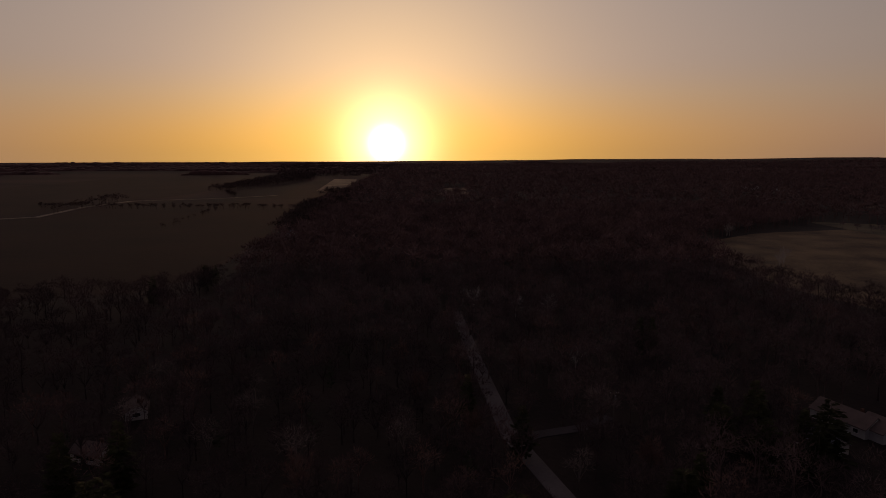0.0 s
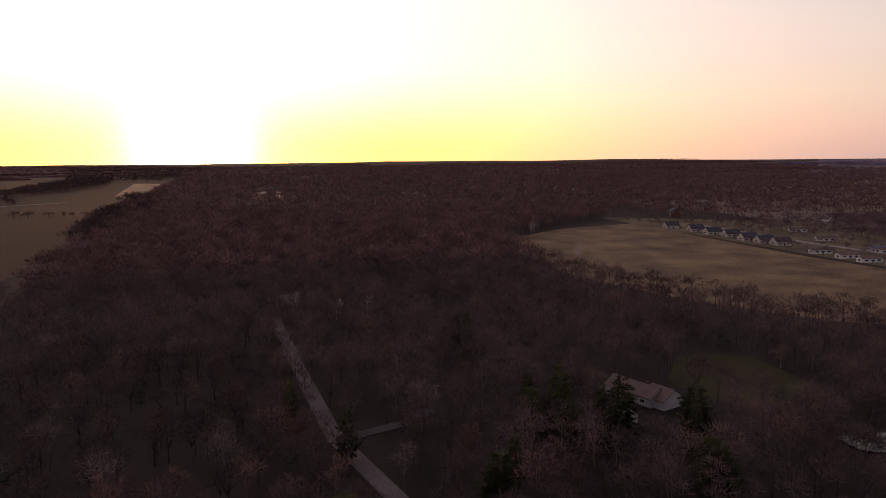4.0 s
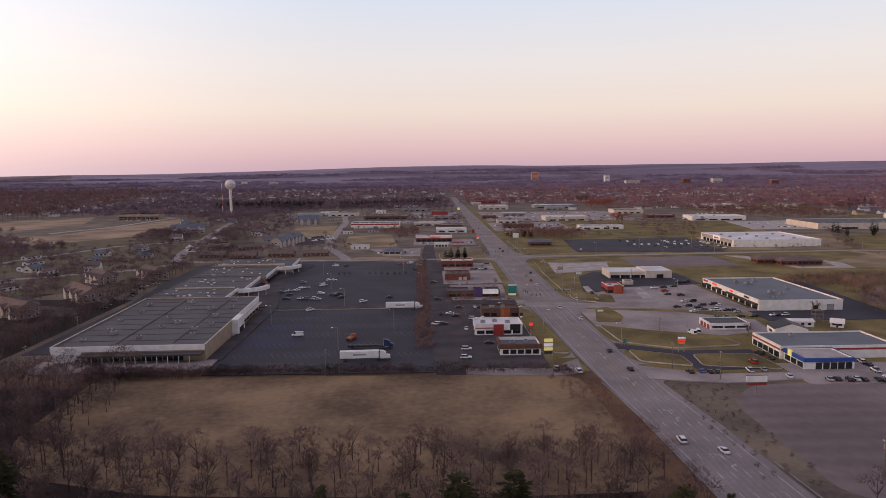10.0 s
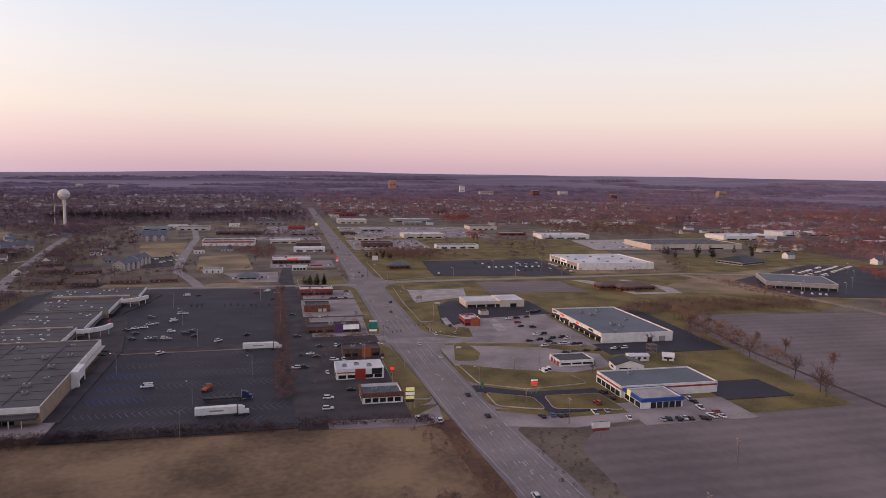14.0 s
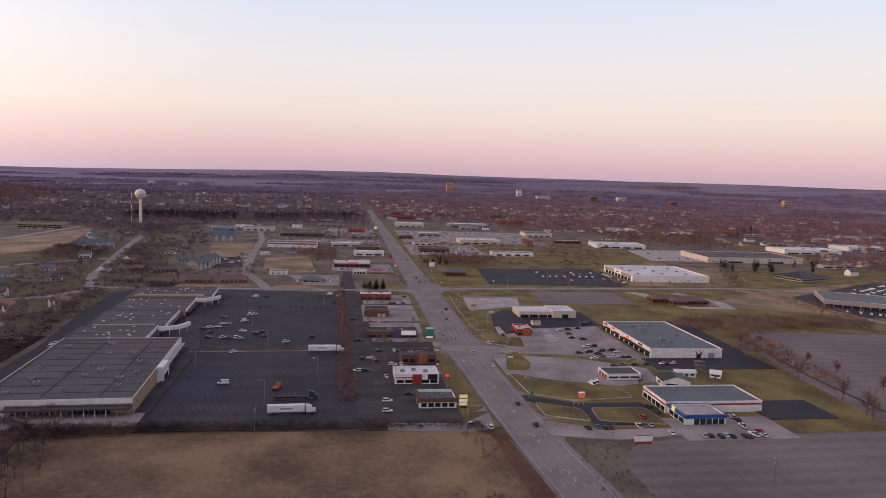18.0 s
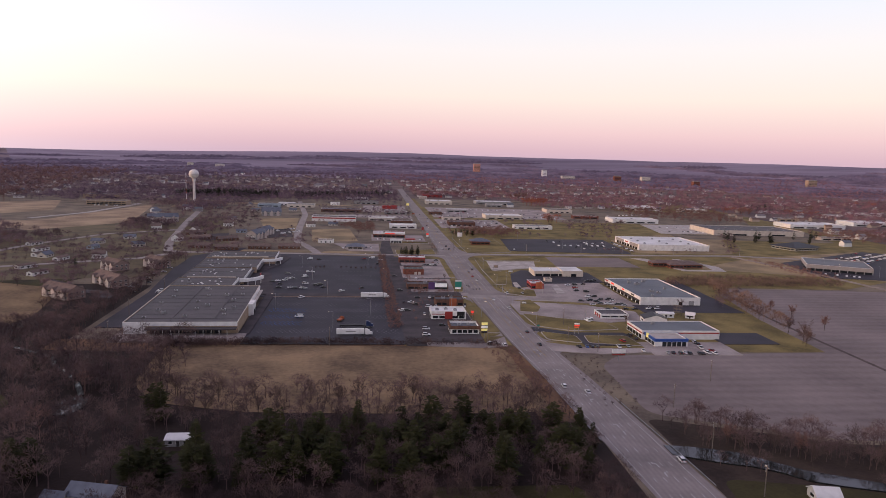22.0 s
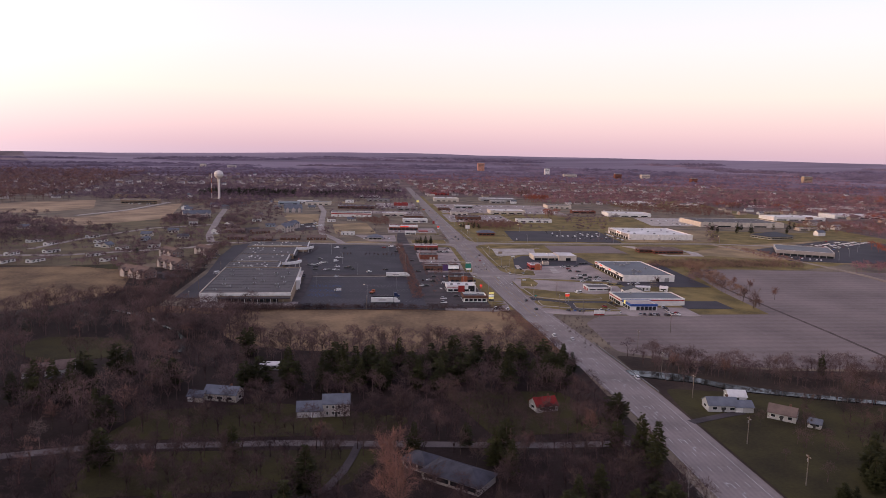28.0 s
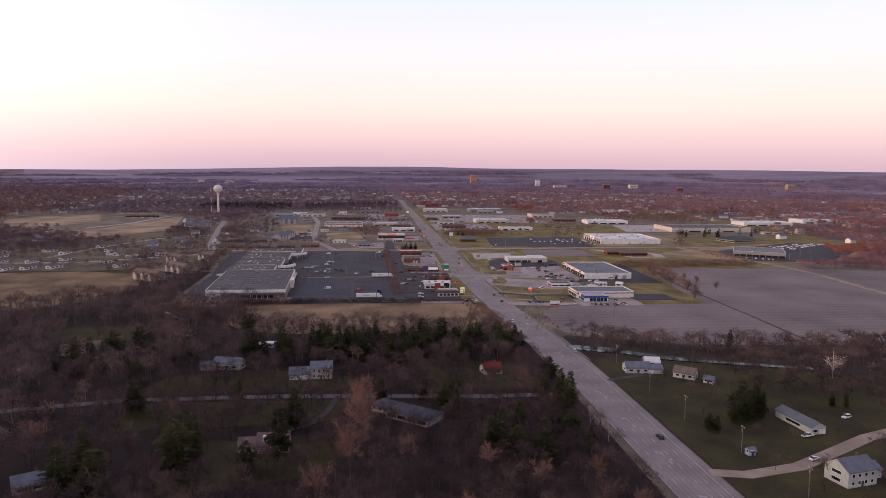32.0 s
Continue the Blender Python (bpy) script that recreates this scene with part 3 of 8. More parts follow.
patch("parking_lot", rect(24, 60, 308, 350), 0.0, LANE, "asphalt lot round the burger restaurant", "parking lot")
patch("parking_lot", rect(24, 62, 352, 394), 0.0, LANE, "asphalt lot round the brick restaurant", "parking lot")
patch("parking_lot", rect(24, 60, 414, 470), 0.0, OLDASPHALT, "worn lot round the small shops", "parking lot")
patch("parking_lot", rect(20, 62, 474, 536), 0.0, OLDASPHALT, "pale worn lot round the brick office", "parking lot")
patch("parking_lot", rect(22, 62, 540, 580), 0.0, OLDASPHALT, "worn lot with parked cars", "parking lot")
patch("driveway", [(70, 262), (58, 258), (24, 262), (24, 270), (58, 268), (72, 282)], 0.0, OLDASPHALT, "entrance drive by the highway", "driveway")
patch("parking_lot", [(112, 392), (190, 364), (190, 460), (140, 452), (112, 430)], 0.0, OLDASPHALT, "grey worn lot in front of the store", "parking lot")
patch("parking_lot", rect(186, 262, 348, 372), 0.0, ASPHALT, "asphalt behind the store", "parking lot")
patch("parking_lot", [(240, 372), (262, 372), (268, 478), (242, 478)], 0.0, ASPHALT, "dark service lane beside the store", "parking lot")
patch("parking_lot", [(108, 430), (140, 452), (196, 462), (196, 512), (134, 520), (120, 500)], 0.0, ASPHALT, "dark sealed lot round the low shop", "parking lot")
patch("parking_lot", [(106, 515), (152, 535), (160, 575), (110, 572)], 0.0, CONCRETE, "cracked empty parking slab", "parking lot")
patch("lawn", [(176, 546), (262, 546), (262, 606), (180, 606)], 0.0, PLOUGHED, "bare brown empty plot", "field")
patch("road", [(90, 612), (410, 634), (560, 600), (560, 608), (410, 642), (90, 622)], 0.0, SIDEROAD, "side street past the brick office", "road")
patch("parking_lot", [(150, 650), (290, 640), (300, 770), (160, 760)], 0.0, ASPHALT, "broad empty asphalt lot", "parking lot")
patch("parking_lot", [(94, 384), (94, 340), (150, 318), (176, 326), (180, 350), (150, 370)], 0.0, OLDASPHALT, "worn concrete yard by the small red building", "parking lot")
patch("parking_lot", rect(116, 150, 263, 292), 0.0, ASPHALT, "asphalt lot before the car workshop", "parking lot")
patch("parking_lot", rect(150, 202, 243, 270), 0.0, OLDASPHALT, "workshop yard with parked cars", "parking lot")
patch("parking_lot", rect(202, 238, 266, 292), 0.0, ASPHALT, "dark asphalt yard beside the workshop", "parking lot")
patch("driveway", [(93, 252), (120, 246), (156, 250), (156, 258), (120, 257), (94, 270)], 0.0, OLDASPHALT, "drive to the car workshop", "driveway")
patch("driveway", [(93, 296), (118, 286), (118, 292), (94, 306)], 0.0, ASPHALT, "drive with an orange sign", "driveway")
patch("driveway", [(276, 610), (284, 590), (300, 528), (344, 528), (350, 556), (330, 606), (322, 606), (338, 560), (334, 536), (306, 536), (292, 606)], 0.0, CONCRETE, "pale loop drive round the brick office", "driveway")
patch("parking_lot", [(430, 500), (520, 480), (700, 640), (610, 690), (440, 590)], 0.0, ASPHALT, "car dealer's lot", "parking lot")
patch("road", ribbon([(404, 636), (418, 580), (436, 508), (447, 440), (450, 418), (447, 350), (442, 291), (436, 160)], 7.0), 0.0, GRAVEL, "pale road at the edge of the ploughed field", "road")
patch("parking_lot", [(420, 860), (560, 860), (580, 1000), (440, 990)], 0.0, CONCRETE, "pale empty lot", "parking lot")
patch("parking_lot", rect(96, 200, 880, 1010), 0.0, OLDASPHALT, "worn commercial parking lot", "parking lot")
patch("parking_lot", rect(100, 330, 1040, 1250), 0.0, OLDASPHALT, "worn commercial parking lot", "parking lot")
patch("parking_lot", rect(-60, 62, 1010, 1060), 0.0, OLDASPHALT, "worn commercial parking lot", "parking lot")
patch("parking_lot", rect(-20, 60, 1120, 1260), 0.0, OLDASPHALT, "worn commercial parking lot", "parking lot")
patch("parking_lot", rect(-6, 60, 720, 780), 0.0, OLDASPHALT, "worn lot at the filling station", "parking lot")
patch("parking_lot", [(-30, 630), (2, 630), (2, 690), (-50, 690)], 0.0, OLDASPHALT, "worn lot by the small pavilion", "parking lot")
patch("road", ribbon([(-62, 606), (-68, 630), (-80, 668), (-92, 700), (-98, 760), (-104, 845), (-113, 1035), (-150, 1322)], 9.0), 0.0, SIDEROAD, "winding side street", "road")
patch("road", ribbon([(-128, 606), (-196, 604), (-214, 612), (-229, 671), (-266, 898), (-296, 1112), (-350, 1400)], 9.0), 0.0, SIDEROAD, "residential street", "road")
patch("road", ribbon([(-640, 500), (-480, 490), (-330, 500), (-226, 560), (-200, 604)], 8.0), 0.0, SIDEROAD, "residential street", "road")
patch("road", ribbon([(-380, 540), (-360, 640), (-320, 740), (-246, 800)], 7.0), 0.0, SIDEROAD, "residential street", "road")
for pts, lab in (([(-130, 730), (-102, 745), (-115, 828), (-140, 817)], "worn lot beside the grey apartments"), ([(-194, 692), (-176, 716), (-183, 768), (-203, 758)], "blue-grey lot among brick houses")):
    patch("parking_lot", pts, 0.0, LANE, lab, "parking lot")
for pts in ([(144, 447), (150, 450), (147, 414), (140, 412)], [(113, 456), (117, 458), (115.5, 424), (110, 420)]):
    patch("pavement", pts, 0.05, CONCRETE, "pale concrete pad beside the red restaurant", "pavement")
patch("parking_lot", [(-236, 432), (-228, 414), (-200, 404), (-186, 384), (-200, 376), (-206, 396), (-244, 410), (-258, 450)], 0.0, LANE, "lot between the apartment buildings", "parking lot")
patch("road", ribbon([(-480, 900), (-440, 1000), (-420, 1180), (-540, 1240)], 8.0), 0.0, CONCRETE, "pale loop road on the open hill", "road")


def island(pts, material=VERGE, r=3.0):
    pts = rounded(ccw(pts), r)
    patch("lawn", pts, 0.12, material, "raised grass island with a concrete kerb", "lawn")
    c = Vector((sum(p[0] for p in pts) / len(pts), sum(p[1] for p in pts) / len(pts)))
    outer = [tuple(Vector(p) + (Vector(p) - c).normalized() * 0.35) for p in pts]
    bm = prism(bmesh.new(), outer, -0.1, SURF[-1][1] - 0.012)
    bmesh.ops.triangulate(bm, faces=[f for f in bm.faces if len(f.verts) > 4])
    tagged(link("kerb", mesh_of(bm, "kerb", CONCRETE)), "pale concrete kerb", "kerb", kind="structure")


for pts in ([(58, 292), (71, 290), (66, 380), (60, 392), (58, 350)], [(96, 342), (116, 330), (146, 318), (150, 300), (118, 296), (98, 308)],
            [(96, 348), (104, 384), (112, 388), (114, 362), (108, 346)], [(98, 412), (112, 400), (116, 428), (106, 440), (99, 436)],
            [(97, 446), (106, 448), (118, 506), (106, 514), (106, 574), (100, 590), (97, 520)], [(108, 576), (110, 598), (160, 604), (168, 578)],
            [(97, 276), (116, 268), (116, 284), (97, 294)], [(120, 268), (150, 262), (148, 284), (122, 285)],
            [(98, 626), (110, 628), (150, 640), (150, 760), (110, 780), (97, 760)], [(20, 700), (62, 700), (62, 716), (20, 716)],
            [(20, 612), (62, 612), (62, 650), (20, 640)], [(58, 414), (65, 414), (65, 470), (60, 470)], [(61, 476), (66, 476), (66, 580), (62, 580)],
            [(108, 402), (120, 398), (124, 424), (118, 428)]):
    island(pts)
island([(-80, 389.4), (-14, 391.2), (-14, 392.8), (-80, 391.2)], BANK, r=0.7)

for k, (x, y) in enumerate(((-90, 412), (-89, 425), (-90, 438), (-91, 452), (-93, 466))):
    patch("pavement", [(x - 3.2 + 6.4 * (0.5 + 0.5 * math.cos(a)), y + 4.2 * math.sin(a)) for a in [i * math.pi / 6 for i in range(12)]], 0.0, OLDASPHALT, "pale worn oval of old paving", "pavement")
# water of the creek and its pool, sunk a little below the banks
patch("water", [(-140, 163), (-129, 161), (-125, 170), (-128, 182), (-136, 181)], 0.0, WATER, "still dark creek pool mirroring the sky", "water", r=4)
patch("water", ribbon([(-132, 184), (-140, 200), (-150, 214), (-160, 226), (-168, 240), (-200, 262)], 2.4), 0.0, WATER, "narrow creek among bare trees", "water")
patch("water", [(103, 125), (112, 123.5), (121, 120.5), (130, 117), (137, 110), (146, 102), (156, 97), (172, 89), (196, 80), (226, 70), (225, 66), (194, 75), (170, 83.5), (152, 90), (143, 94), (136, 101), (128, 106), (118, 109.5), (109, 114), (103, 117)], 0.0, WATER, "narrow creek among bare trees", "water")

# ---------------------------------------------------------------- trees
def wood_arrays(seed, h, limbs, subs, twigs, twig_w, sides=4, spread=0.95, twig_l=0.16):
    """A bare tree of height h: verts and triangles of the limbs, and of the fine twigs."""
    rng = np.random.default_rng(seed)
    V, F, TV, TF = [], [], [], []

    def limb(p, q, r0, r1, n):
        ax = (q - p) / (np.linalg.norm(q - p) + 1e-9)
        u = np.cross(ax, [0.3, 0.9, 0.2])
        u /= np.linalg.norm(u) + 1e-9
        v = np.cross(ax, u)
        b = len(V)
        for c, r in ((p, r0), (q, r1)):
            for i in range(n):
                a = 2 * math.pi * i / n
                V.append(c + r * (math.cos(a) * u + math.sin(a) * v))
        for i in range(n):
            j = (i + 1) % n
            F.append((b + i, b + j, b + n + j))
            F.append((b + i, b + n + j, b + n + i))

    def unit(v):
        return v / (np.linalg.norm(v) + 1e-9)
    r = h * 0.014
    fork = np.array([rng.normal(0, 0.02) * h, rng.normal(0, 0.02) * h, h * rng.uniform(0.14, 0.26)])
    limb(np.zeros(3) - [0, 0, 0.3], fork, r * 1.3, r * 0.8, sides)
    ends = []
    top = fork
    for k in range(limbs):
        a = 2 * math.pi * (k * 0.382 + rng.uniform(0, 0.2))
        lean = rng.uniform(0.25, 1.0) * spread
        start = fork + (np.array([0, 0, h * 0.32]) + rng.normal(0, 0.01 * h, 3)) * (k / limbs) * 0.9
        end = start + unit(np.array([math.cos(a) * lean, math.sin(a) * lean, 0.75])) * h * rng.uniform(0.3, 0.5)
        end[2] = min(end[2], h * 0.95)
        limb(start, end, r * 0.5, r * 0.16, 3)
        ends.append((start, end))
    limb(fork, fork + [0, 0, h * 0.4], r * 0.7, r * 0.25, 3)
    ends.append((fork, fork + np.array([0, 0, h * 0.62])))
    branches = []
    for s, e in ends:
        for _ in range(subs):
            p = s + (e - s) * rng.uniform(0.25, 1.0)
            d = unit(unit(e - s) + rng.normal(0, 0.6, 3) + [0, 0, 0.2])
            q = p + d * h * rng.uniform(0.12, 0.24)
            b = len(V)
            w = unit(np.cross(d, rng.normal(0, 1, 3))) * r * 0.14
            V.extend((p - w, p + w, q))
            F.append((b, b + 1, b + 2))
            branches.append((p, q))
    for _ in range(twigs):
        s, e = branches[rng.integers(len(branches))] if branches else ends[rng.integers(len(ends))]
        p = s + (e - s) * rng.uniform(0.2, 1.05)
        d = unit(unit(e - s) + rng.normal(0, 0.75, 3) + [0, 0, 0.15])
        q = p + d * h * rng.uniform(0.4, 1.3) * twig_l
        b = len(TV)
        w = unit(np.cross(d, rng.normal(0, 1, 3))) * twig_w * rng.uniform(0.6, 1.3)
        TV.extend((p - w, p + w, q))
        TF.append((b, b + 1, b + 2))
    return np.array(V), np.array(F), np.array(TV), np.array(TF)


def pine_arrays(seed, h, width, layers, blades, ragged=0.3, form=0.7, sprays=3):
    """A conifer: whorls of boughs, each with a few slim sprays of needles that turn up at their tips."""
    rng = np.random.default_rng(seed)
    TV, TF = [], []
    for k in range(layers):
        f = (k + rng.uniform(-0.4, 0.4)) / layers
        rr = width * min(1.0, 0.5 + 2.0 * f) * max(1 - f, 0.02) ** form * rng.uniform(1 - ragged, 1 + ragged * 0.6) + 0.012 * h
        for i in range(max(3, int(blades * (1 - f * 0.55)))):
            a = rng.uniform(0, 2 * math.pi)
            L = rr * rng.uniform(0.55, 1.1)
            z = h * (0.13 + 0.85 * f) + rng.normal(0, 0.012 * h)
            d = np.array([math.cos(a), math.sin(a), 0])
            for q in range(sprays):
                u = (0.25 + 0.6 * q / max(sprays - 1, 1)) if sprays > 1 else 0.1
                da = a + (rng.uniform(-0.9, 0.9) if sprays > 1 else 0.0)
                e = np.array([math.cos(da), math.sin(da), rng.uniform(-0.15, 0.35)])
                side = np.array([-math.sin(da), math.cos(da), rng.uniform(-0.5, 0.5)])
                l = (0.2 * h ** 0.5 + L * rng.uniform(0.2, 0.42)) if sprays > 1 else L
                w = l * rng.uniform(0.17, 0.30)
                p = np.array([0, 0, z]) + d * L * u - [0, 0, L * u * 0.22]
                m = p + e * l * 0.5
                b = len(TV)
                TV.extend((p, m + side * w, p + e * l, m - side * w))
                TF.append((b, b + 1, b + 2))
                TF.append((b, b + 2, b + 3))
    return np.array(TV), np.array(TF)


def tri_mesh(name, V, F, material):
    me = bpy.data.meshes.new(name)
    me.vertices.add(len(V))
    me.vertices.foreach_set("co", np.asarray(V, np.float32).ravel())
    me.loops.add(3 * len(F))
    me.loops.foreach_set("vertex_index", np.asarray(F, np.int32).ravel())
    me.polygons.add(len(F))
    me.polygons.foreach_set("loop_start", np.arange(0, 3 * len(F), 3, dtype=np.int32))
    me.materials.append(material)
    me.update(calc_edges=True)
    return me


def planted(protos, xy, size, rng, z=None):
    """One joined mesh of many copies of small tree meshes."""
    Vs, Fs, base = [], [], 0
    for i, (x, y) in enumerate(xy):
        V, F = protos[rng.integers(len(protos))]
        a, s = rng.uniform(0, 2 * math.pi), size * rng.uniform(0.7, 1.2)
        c, k = math.cos(a) * s, math.sin(a) * s
        W = np.empty_like(V)
        W[:, 0], W[:, 1], W[:, 2] = V[:, 0] * c - V[:, 1] * k + x, V[:, 0] * k + V[:, 1] * c + y, V[:, 2] * s + (0 if z is None else z[i])
        Vs.append(W)
        Fs.append(F + base)
        base += len(V)
    return np.concatenate(Vs), np.concatenate(Fs)


def airy_arrays(seed, n, w, l, rx=0.34, rz=0.36, lobes=7, low=0.3):
    """A bare tree seen from afar: stem, a few limbs, and rounded clouds of slim twigs at their ends."""
    rng = np.random.default_rng(seed)
    V, F = [], []

    def sliver(p, q, r):
        d = (q - p) / (np.linalg.norm(q - p) + 1e-9)
        u = np.cross(d, rng.normal(0, 1, 3))
        u *= r / (np.linalg.norm(u) + 1e-9)
        b = len(V)
        V.extend((p - u, p + u, q))
        F.append((b, b + 1, b + 2))
    fork = np.array([0, 0, rng.uniform(0.2, 0.32)])
    sliver(np.array([0, 0, -0.03]), fork + [0, 0, 0.25], 0.022)
    sliver(np.array([0.0, 0.004, -0.03]), fork + [0.01, 0, 0.2], 0.022)
    clouds = []
    for k in range(lobes):
        a = 2 * math.pi * (k * 0.382 + rng.uniform(-0.1, 0.1))
        out = rng.uniform(0.35, 0.75) if k else 0.1
        c = np.array([math.cos(a) * rx * out, math.sin(a) * rx * out, low + 0.2 + (0.78 - low - 0.2) * rng.uniform(0.0, 1.0) * (1.15 - 0.5 * out) + 0.02])
        if k == 0:
            c[2] = 0.8
        clouds.append((c, rng.uniform(0.42, 0.62)))
        sliver(fork + (0, 0, 0.1 * rng.uniform(0, 1)), c, 0.011)
    for i in range(n):
        c, r = clouds[i % lobes]
        d = rng.normal(0, 1, 3)
        d /= np.linalg.norm(d)
        d[2] = abs(d[2]) * 0.9 - 0.25
        p = c + d * np.array([rx, rx, rz]) * r * rng.uniform(0.15, 1.0) ** 0.6
        out = d + np.array([0, 0, 0.45]) + rng.normal(0, 0.45, 3)
        out /= np.linalg.norm(out)
        q = p + out * l * rng.uniform(0.6, 1.3)
        q[2] = min(max(q[2], 0.1), 1.04)
        sliver(p, q, w * 0.5 * rng.uniform(0.7, 1.3))
    return np.array(V, float), np.array(F)


MID = [airy_arrays(10 + i, 260, 0.0108, 0.11) for i in range(7)]
DENSE = [airy_arrays(90 + i, 340, 0.0098, 0.11, 0.36, 0.36, 9) for i in range(7)]
FAR = [airy_arrays(30 + i, 46, 0.04, 0.24) for i in range(5)]
BRUSH = [airy_arrays(70 + i, 130, 0.022, 0.24, 0.42, 0.5, 6, 0.05) for i in range(4)]
PINE_FAR = [pine_arrays(80 + i, 1.0, 0.26, 14, 8, 0.4, 0.75, 1) for i in range(4)]
FUZZ = [airy_arrays(300 + i, 34, 0.062, 0.30, 0.42, 0.38, 5) for i in range(6)]
FUZZ_FINE = [airy_arrays(310 + i, 96, 0.034, 0.21, 0.40, 0.38, 6) for i in range(6)]
FUZZ_MID = [airy_arrays(350 + i, 56, 0.044, 0.24, 0.42, 0.38, 6) for i in range(6)]
FUZZ_FAR = [airy_arrays(320 + i, 15, 0.10, 0.36, 0.5, 0.34, 4) for i in range(5)]
BRAKE = [airy_arrays(330 + i, 110, 0.026, 0.22, 0.44, 0.5, 6, 0.0) for i in range(4)]
FIR = [pine_arrays(340 + i, 1.0, 0.30, 20, 13, 0.4, 0.75, 1) for i in range(3)]

YARDS = ((-42, 73), (-54, 70), (-92, 92), (47, 74), (-78, 134), (-76, 120), (3, 12), (-9, 19), (-54, -18), (-66, -18), (-131, -45), (126, 71), (148, 59), (152, -62), (167, -10), (-36, 20))
# clear land where no trees of the woods stand
CLEAR = [BIG_MEADOW, NEAR_MEADOW, EAST_FIELD, WEST_FIELD, *[p for _, p in FAR_FIELDS], *STREETS_LAWN[:2], STREETS_LAWN[6], *[rect(x - 10, x + 10, y - 13, y + 8) for x, y in YARDS],
         rect(77, 112, -450, 2000), rect(-176, 270, 264, 640), rect(92, 265, 235, 700),
         ribbon([(84, 37), (40, 36), (-60, 43), (-130, 42), (-180, 31), (-198, 30)], 8.0), ribbon([(-198, 30), (-236, 28), (-330, 24)], 2.4), ribbon([(-172, 33), (-184, 52), (-192, 62)], 6),
         [(-122, 156), (-142, 160), (-140, 184), (-124, 186)], ribbon([(-132, 184), (-150, 214), (-168, 240)], 2.5),
         ribbon([(100, 121), (116, 116), (132, 109), (146, 98), (168, 87), (198, 77)], 10), [(-206, 120), (-198, 142), (-160, 144), (-134, 122), (-150, 98), (-174, 108)], [(-142, 159), (-140, 186), (-123, 186), (-113, 168), (-121, 156)],
         [(-700, 425), (-290, 432), (-176, 380), (-176, 1000), (-420, 700), (-640, 560)]]


# plots of the houses among the trees
TRAILERS = ((-399, 448, 84), (-379, 447, 82), (-361, 454, 75), (-338, 460, 70), (-487, 518, 60), (-432, 545, 70), (-401, 596, 60), (-374, 573, 80), (-350, 520, 65), (-425, 449, 80), (-423, 505, 70),
            (-319, 569, 75), (-332, 600, 70), (-378, 500, 85), (-277, 470, 70), (-555, 553, 60), (-445, 577, 60), (-300, 500, 60), (-410, 500, 80), (-290, 545, 80), (-356, 640, 70))
ROWS = ((-622, 451), (-588, 456), (-561, 455), (-538, 458), (-511, 454), (-492, 455), (-476, 458))
RANCHES = ((-158, 628, 0), (-126, 639, 0), (-95, 643, 0), (-204, 709, 0), (-219, 752, 10), (-172, 700, 30))
HOMES = ((-225, 690), (-280, 700), (-290, 620), (-225, 770), (-280, 800), (-200, 850), (-310, 560), (-210, 930), (-616, 651), (-500, 640), (-560, 700), (-470, 720),
         (-300, 660), (-170, 780), (-200, 1080), (-140, 1100), (-190, 1160), (-90, 860), (-60, 880), (-230, 1200))
FLATS = ((-224, 394), (-210, 440), (-199, 520), (-229, 504), (-143, 724), (-138, 762), (-296, 884), (-160, 1015))
PLOTS = [rect(p[0] - 8, p[0] + 12, p[1] - 13, p[1] + 6) for p in (*TRAILERS, *ROWS, *RANCHES, *HOMES)] + [rect(x - 18, x + 26, y - 28, y + 14) for x, y in FLATS]
PLOTS += [rect(-150, 64, 580, 624), ribbon([(-640, 500), (-480, 490), (-330, 500), (-226, 560), (-200, 604)], 14), ribbon([(-380, 540), (-360, 640), (-320, 740), (-246, 800)], 12), ribbon([(-214, 612), (-229, 671), (-266, 898), (-280, 1010)], 16), rect(-200, -172, 690, 768), [(-132, 730), (-100, 745), (-114, 830), (-142, 818)], rect(-160, -126, 700, 778),
          [(-177, 968), (-118, 980), (-107, 826), (-146, 814)], [(-86, 826), (-36, 846), (-22, 712), (-76, 704)], *[p for k, p in FAR_FIELDS[4:]]]


def spots(poly, spacing, seed, clear=True, thin=0.0):
    rng = np.random.default_rng(seed)
    P = np.array(poly)
    lo, hi = P.min(0), P.max(0)
    gx, gy = np.meshgrid(np.arange(lo[0], hi[0], spacing), np.arange(lo[1], hi[1], spacing))
    xy = np.stack([gx.ravel(), gy.ravel()], 1) + rng.uniform(-0.5, 0.5, (gx.size, 2)) * spacing
    keep = inside(poly, xy) & (rng.uniform(0, 1, len(xy)) > thin)
    if clear is not False:
        for c in (CLEAR if clear is True else clear):
            keep &= ~inside(c, xy)
    return xy[keep], rng


def woods(poly, spacing, size, protos, seed, material=TWIG_STUFF, label="dense bare winter woodland", name="woodland", thin=0.0, clear=True, lift=False):
    xy, rng = spots(poly, spacing, seed, clear, thin)
    if not len(xy):
        return
    z = None
    if lift:
        z = np.array([land(x, y) for x, y in xy])
    V, F = planted(protos, xy, size, rng, z)
    tagged(new(name, tri_mesh(name, V, F, material)), label, "woodland", kind="stuff")
    print(name, len(xy), len(F))


_deps = bpy.context.evaluated_depsgraph_get()
_ground = bpy.data.objects["ground"].evaluated_get(_deps)


def land(x, y):
    hit, p, _, _ = _ground.ray_cast(Vector((x, y, 400)), Vector((0, 0, -1)))
    return p.z if hit else 0.0


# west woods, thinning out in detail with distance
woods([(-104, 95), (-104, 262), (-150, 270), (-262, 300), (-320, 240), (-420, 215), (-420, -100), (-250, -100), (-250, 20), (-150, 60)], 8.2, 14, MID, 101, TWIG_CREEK)
